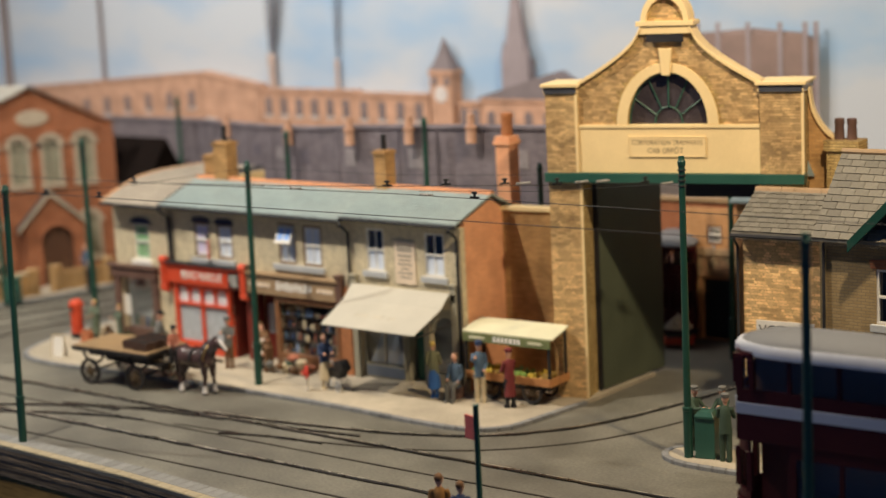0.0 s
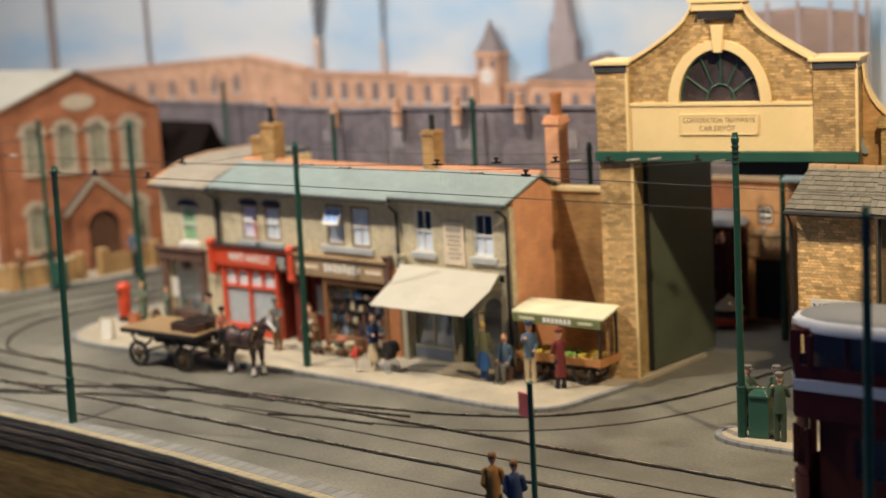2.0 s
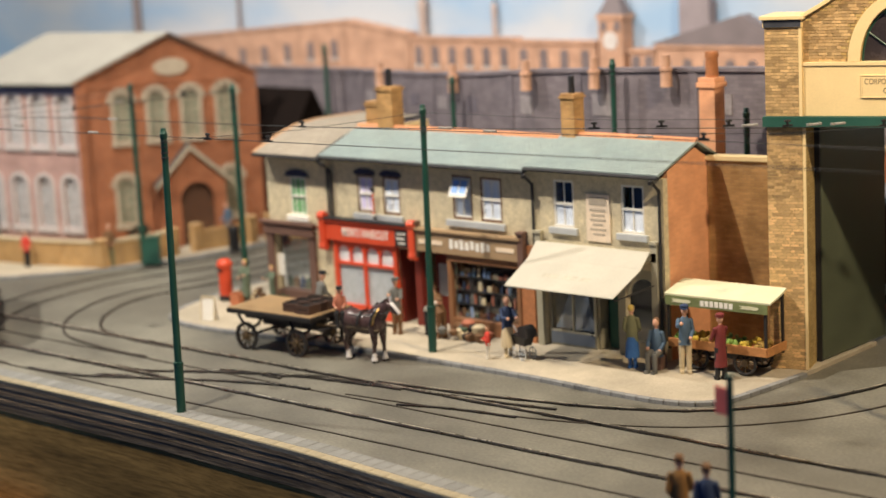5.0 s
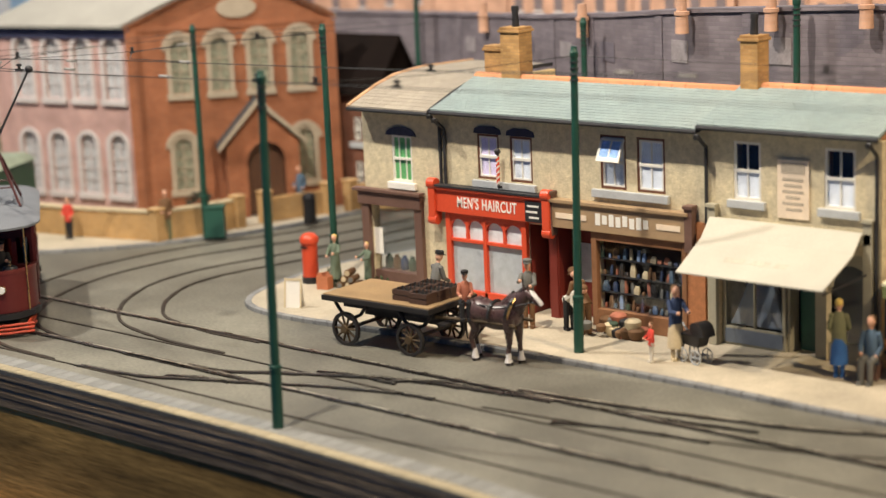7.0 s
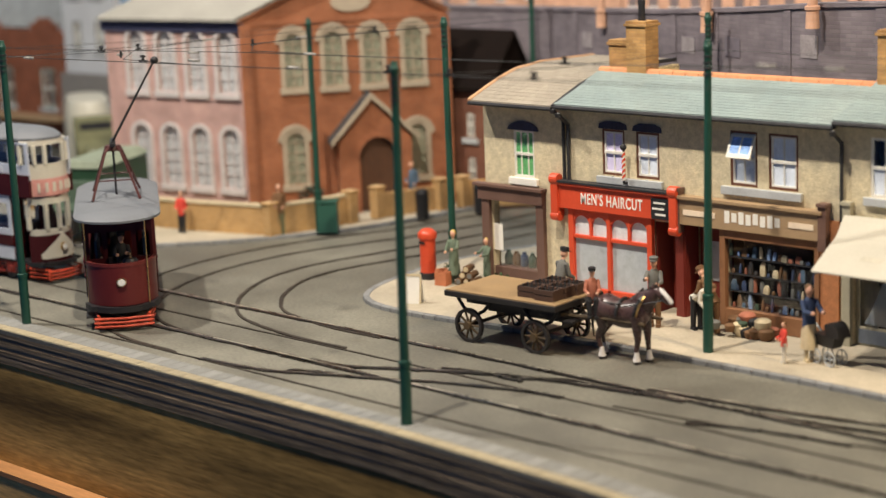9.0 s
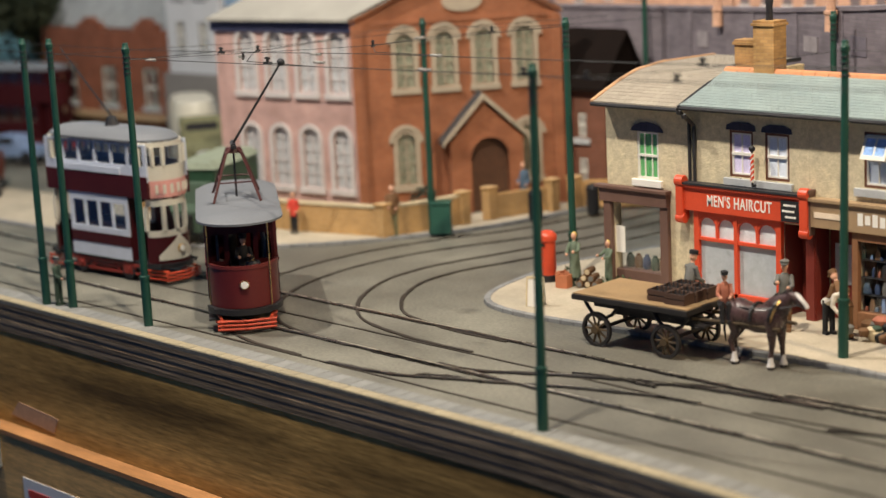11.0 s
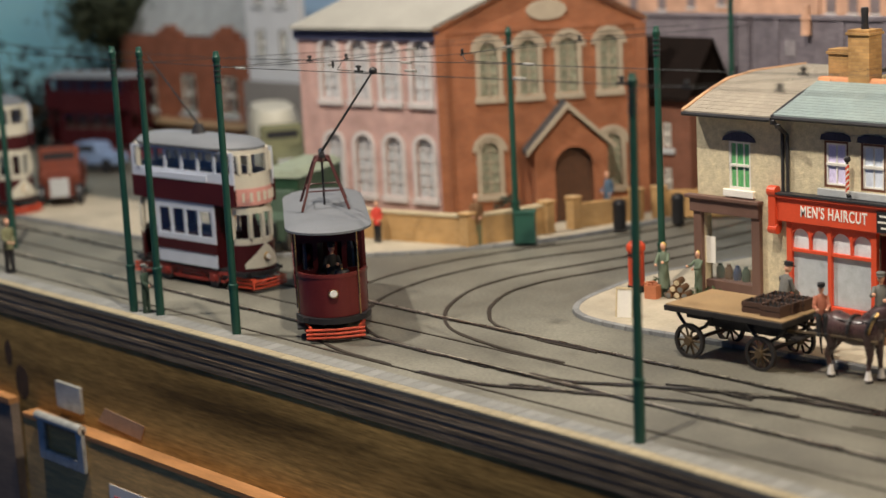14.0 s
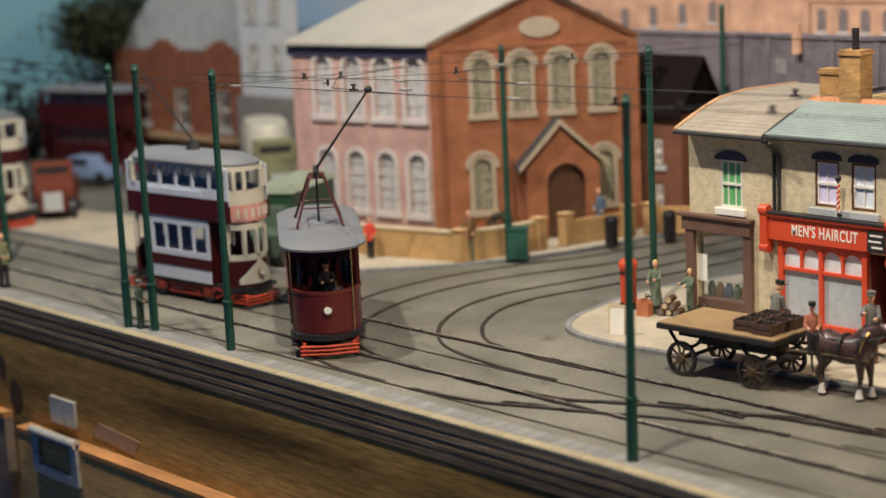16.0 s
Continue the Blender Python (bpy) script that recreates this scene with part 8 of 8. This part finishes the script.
# ---- far left of the board: street, buildings, vehicles ----
REDF = brick_mat("old_red_brick", (0.25, 0.085, 0.046), (0.19, 0.066, 0.036), (0.20, 0.09, 0.06), 6, 2, 0.25)
hall = thing("brick_warehouse", at(-1090, 415, 0, 4), "old red brick warehouse with grey roof and parapet", "building")
part("wall", Geo().wall(215, 112, 10, [(30, 52, 40, 78), (95, 117, 40, 78), (160, 182, 40, 78)], z0=2.3), REDF, hall)
for x in (30, 95, 160):
    sash_window(hall, x, 40, 22, 38, GREENP, None, 0.0)
for x in (60, 150):
    part("parapet_gable", Geo().prism([(x, 114.4), (x + 34, 114.4), (x + 34, 121), (x + 24, 121), (x + 24, 126), (x + 10, 126), (x + 10, 121), (x, 121)], 0, 8), REDF, hall, bevel=0.3)
part("shop_canopy", Geo().box(10, 205, -22, -0.2, 30, 33), TANP, hall)
part("roof", Geo().prism([(8, 116), (80, 200), (84, 200), (14, 116)], 0, 215, "x"), mat("grey_sheet", (0.26, 0.27, 0.27), 0.7), hall)
tower = thing("white_mill", at(-868, 415, 0, 4), "tall pale rendered mill building with tall windows", "building")
part("wall", Geo().wall(75, 250, 8, [(14, 26, 100, 126), (46, 58, 100, 126), (14, 26, 150, 178), (46, 58, 150, 178)], z0=2.3), mat("pale_render", (0.50, 0.52, 0.55), 0.8, var=0.08, size=40), tower)
for x in (14, 46):
    for z, hh in ((100, 26), (150, 28)):
        sash_window(tower, x, z, 12, hh, GUTTER, None, 0.0)
part("plinth", Geo().box(-3, 78, -6, -0.1, 2.3, 78), cloth("grey_plinth", (0.20, 0.19, 0.18)), tower)


def leafy_tree(x, y, h, r, label):
    t = thing("tree", at(x, y, P), label, "tree", "backdrop trees")
    g = Geo().cyl((0, 0, 0), (2, 0, h * 0.45), 5, 3.5, 10)
    rr = random.Random(int(h))
    limbs = []
    for i in range(7):
        a = math.tau * i / 7
        e = Vector((r * 0.6 * math.cos(a), r * 0.6 * math.sin(a), h * rr.uniform(0.6, 0.9)))
        g.cyl((2, 0, h * 0.42), e, 2.4, 0.8, 7)
        limbs.append(e)
    part("trunk", g, BROWN, t, smooth=True)
    g = Geo()
    for i in range(5200):
        c = rr.choice(limbs) + Vector((rr.gauss(0, 0.3), rr.gauss(0, 0.3), rr.gauss(0.1, 0.25))) * r * 1.25
        d = Vector((rr.uniform(-1, 1), rr.uniform(-1, 1), rr.uniform(-1, 1))).normalized() * 7
        e = d.cross(Vector((0.2, 0.1, 1))).normalized() * 3
        g.add([c, c + d * 0.5 + e, c + d, c + d * 0.5 - e], [(0, 1, 2, 3)])
    part("crown", g, cloth("tree_leaf", (0.035, 0.042, 0.018)), t)


hedge = thing("dark_hedge", at(-1200, 430, 0), "long dark hedge before the teal sky", "hedge")
g, rh = Geo(), random.Random(8)
for i in range(4200):
    c = Vector((rh.gauss(0, 22), rh.uniform(-230, 150), abs(rh.gauss(0, 38)) * (0.8 + 0.3 * math.sin(i * 0.7))))
    d = Vector((rh.uniform(-1, 1), rh.uniform(-1, 1), rh.uniform(-1, 1))).normalized() * 10
    e = d.cross(Vector((0.2, 0.1, 1))).normalized() * 5
    g.add([c, c + d * 0.5 + e, c + d, c + d * 0.5 - e], [(0, 1, 2, 3)])
part("leaves", g, cloth("hedge_leaf", (0.02, 0.03, 0.03)), hedge)
part("stem", Geo().box(-8, 8, -225, 145, 0, 40), BROWN, hedge)
leafy_tree(-1135, 440, 160, 46, "dark olive model tree")
leafy_tree(-1230, 560, 170, 55, "dark olive model tree")
far_tram = double_deck(at(-1040, 352, 2.4, 20), 0.95, "dark maroon double-deck tram parked far off by the trees", None, False, None, True)
far_tram.scale = (1.0, 1.0, 0.86)
motor = thing("motor_car", at(-958, 298, 2.3, 20), "small pale blue model motor car", "car", "model road vehicles")
CARB = mat("car_blue", (0.20, 0.28, 0.44), 0.5)
part("body", Geo().prism([(-26, 6), (28, 6), (28, 15), (10, 17), (5, 26), (-18, 26), (-25, 17)], -11, 11), CARB, motor, bevel=1.5)
part("window_band", Geo().box(-17, 3, -11.2, 11.2, 18, 24.5), DARKIN, motor)
for wx in (-16, 18):
    for wy in (-10, 10):
        part("wheel", Geo().cyl((wx, wy - 2, 6), (wx, wy + 2, 6), 6, n=16), BLACKP, motor, smooth=True)
double_deck(at(-862, 128, 0.6, 4), 1.0, "grey-white double-deck tram far along the line", None, False)


def lorry(x, y, rz, body, label, van=False):
    t = thing("lorry", at(x, y, 0, rz), label, "lorry", "model road vehicles")
    part("cab", Geo().prism([(8, 6), (30, 6), (30, 22), (24, 26), (20, 40), (8, 40)], -13, 13), body, t, bevel=1.0)
    part("bonnet", Geo().prism([(24, 8), (44, 8), (44, 22), (24, 25)], -8, 8), body, t, bevel=1.0)
    part("radiator", Geo().box(44, 45.5, -6, 6, 9, 22), SILL, t)
    part("windscreen", Geo().box(21.4, 22.2, -10, 10, 27, 37), DARKIN, t, m=at())
    if van:
        part("body", Geo().loft([oval(70, 30, 8), oval(70, 30, 42), oval(68, 28, 48, 0.9)]), van, t, m=at(-28, 0, 0), smooth=True)
    else:
        part("bed", Geo().box(-46, 7, -15, 15, 10, 14).box(-46, 7, -15, -13.8, 14, 24).box(-46, 7, 13.8, 15, 14, 24), body, t, bevel=0.4)
    for wx in (-30, 32):
        for wy in (-12, 12):
            part("wheel", Geo().cyl((wx, wy - 2, 8), (wx, wy + 2, 8), 8, n=18), BLACKP, t, smooth=True)
    return t


lorry(-842, 192, -32, cloth("orange_lorry", (0.15, 0.035, 0.018)), "dull red model lorry parked on the pavement").scale = (1.15, 1.3, 1.2)
lorry(-742, 352, -30, KHAKI, "model van with rounded cream body", CREAMC).scale = (1.35, 1.35, 1.35)
kiosk = thing("green_lorry", at(-512, 196, 2.3, -62), "dark green box van with pale green roof and yellow panel", "van")
part("body", Geo().box(-46, 30, -17, 17, 9, 50), mat("van_green", (0.02, 0.055, 0.03), 0.5, var=0.25, size=12), kiosk, bevel=1.2)
part("roof", Geo().loft([[(-47, -18, 50.05), (31, -18, 50.05), (31, 18, 50.05), (-47, 18, 50.05)], [(-45, -12, 55), (29, -12, 55), (29, 12, 55), (-45, 12, 55)]]), mat("pale_green_roof", (0.24, 0.28, 0.21), 0.7), kiosk, "pale green roof")
part("cab", Geo().prism([(30.2, 8), (52, 8), (52, 24), (44, 28), (40, 42), (30.2, 42)], -15, 15), UNIF, kiosk, "dark green cab", bevel=1.0)
part("bonnet", Geo().box(52, 62, -9, 9, 8, 22), BLACKP, kiosk, bevel=1.0)
for wx in (-28, 44):
    for wy in (-14, 14):
        part("wheel", Geo().cyl((wx, wy - 2.5, 8.0), (wx, wy + 2.5, 8.0), 8, n=18), BLACKP, kiosk, smooth=True)

# ---- case catch and lower board edge ----
case = thing("carrying_case", at(), "brown plywood case side with raw pine top edge", "case")
LOW = [Vector((x, front_y(x) - 1.0)) for x in range(-534, -110, 20)]
LOWB = [Vector((x, front_y(x) + 4.0)) for x in range(-1280, -535, 30)]
part("case_side", Geo().ribbon([Vector((p.x, p.y)) for p in LOW], -10, 1.5, -300, -84), mat("case_ply", (0.56, 0.32, 0.10), 0.6, var=0.45, size=18, grain_x=0.1, tint=(0.68, 0.42, 0.15)), case, "varnished plywood case side")
part("inner_side", Geo().ribbon(LOWB, -10, 1.5, -300, -82), mat("case_dark", (0.20, 0.15, 0.11), 0.7, var=0.3, size=18, grain_x=0.1), case, "darker recessed case board")
part("inner_edge", Geo().ribbon(LOWB, -11, 2.0, -82, -78), PINE, case, "raw pine edge of the recessed board")
part("case_edge", Geo().ribbon([Vector((p.x, p.y)) for p in LOW], -10.5, 1.0, -84, -81), PINE, case, "raw orange pine edge")
ZINC = mat("zinc_plate", (0.46, 0.46, 0.42), 0.35, metal=0.3, var=0.3, size=12)
catch = thing("toggle_catch", at(-488, front_y(-488), -60), "zinc toggle catch screwed to the board", "catch")
part("keeper", Geo().box(-15, 16, -2, 0.8, -14, 4), ZINC, catch, bevel=0.5)
part("roller", Geo().cyl((-22, -13, -18), (35, -13, -18), 3.2, n=14), ZINC, catch, smooth=True)
part("loop", Geo().box(-22, -14, -14, -11, -47, -17).box(27, 35, -14, -11, -47, -17).box(-14, 27, -14, -11, -47, -40), ZINC, catch, bevel=0.6)
label_ = solo("address_label", Geo().box(-30, 38, -0.5, 0, -42, 0), WHITEP, "white paper label with a red line", "label", at(-398, front_y(-398) - 11.2, -108), bevel=0.1)
part("red_bar", Geo().box(-24, 30, -0.8, -0.55, -12, -7), SCAR, label_)
solo("rubbed_patch", Geo().prism([(-30, -3), (20, -6), (26, 4), (-20, 7)], -0.3, 0.2), cloth("bare_wood", (0.40, 0.26, 0.16)), "bare torn patch on the plywood", "patch", at(-425, front_y(-425) + 0.45, -72))

# ---- hall round the layout ----
solo("hall_floor", Geo().box(-1500, 1300, -1200, 800, -1000, -990), mat("hall_floor", (0.10, 0.08, 0.07), 0.5), "dark hall floor", "floor", kind="structure")

# ---- kerb stones and front paving, piece by piece ----
def pieces_along(name, parent, line, seg, width, z0, z1, mt, gap=0.35, inset=0.0, limit=400):
    cache = {}
    for x, y, turn, ln in bars_along(line, seg)[:limit]:
        key = round(ln, 1)
        if key not in cache:
            g, h = Geo(), (ln - gap) / 2
            c = 0.35
            g.loft([[(-h, inset, z0), (h, inset, z0), (h, inset + width, z0), (-h, inset + width, z0)], [(-h, inset, z1 - c), (h, inset, z1 - c), (h, inset + width, z1 - c), (-h, inset + width, z1 - c)], [(-h + c, inset + c, z1), (h - c, inset + c, z1), (h - c, inset + width - c, z1), (-h + c, inset + width - c, z1)]])
            cache[key] = mesh_of(name, g, mt)
        ob = new(name, cache[key])
        ob.parent = parent
        ob.matrix_basis = placed(at(x, y, 0, turn))


pieces_along("kerb_stone", pave, KERBLINE, 9.0, 4.0, 0.02, 2.6, KERB, inset=-2.0)
pieces_along("kerb_stone", island, isl, 9.0, 4.0, 0.02, 2.6, KERB, inset=-2.0)
pieces_along("kerb_stone", lpave, LEFTKERB, 12.0, 4.0, 0.02, 2.6, KERB, inset=-2.0)
front = thing("front_pavement", at(), "tan paving strip edged with grey setts along the board", "pavement", kind="structure")
near_edge = [p for p in edge if -720 <= p[0] <= 640]
pieces_along("paving_slab", front, near_edge, 13.0, 6.6, 0.01, 0.7, TAN, gap=0.3, inset=0.4)
pieces_along("sett", front, near_edge, 9.0, 11.5, 0.01, 0.6, SETT, gap=0.25, inset=7.2)
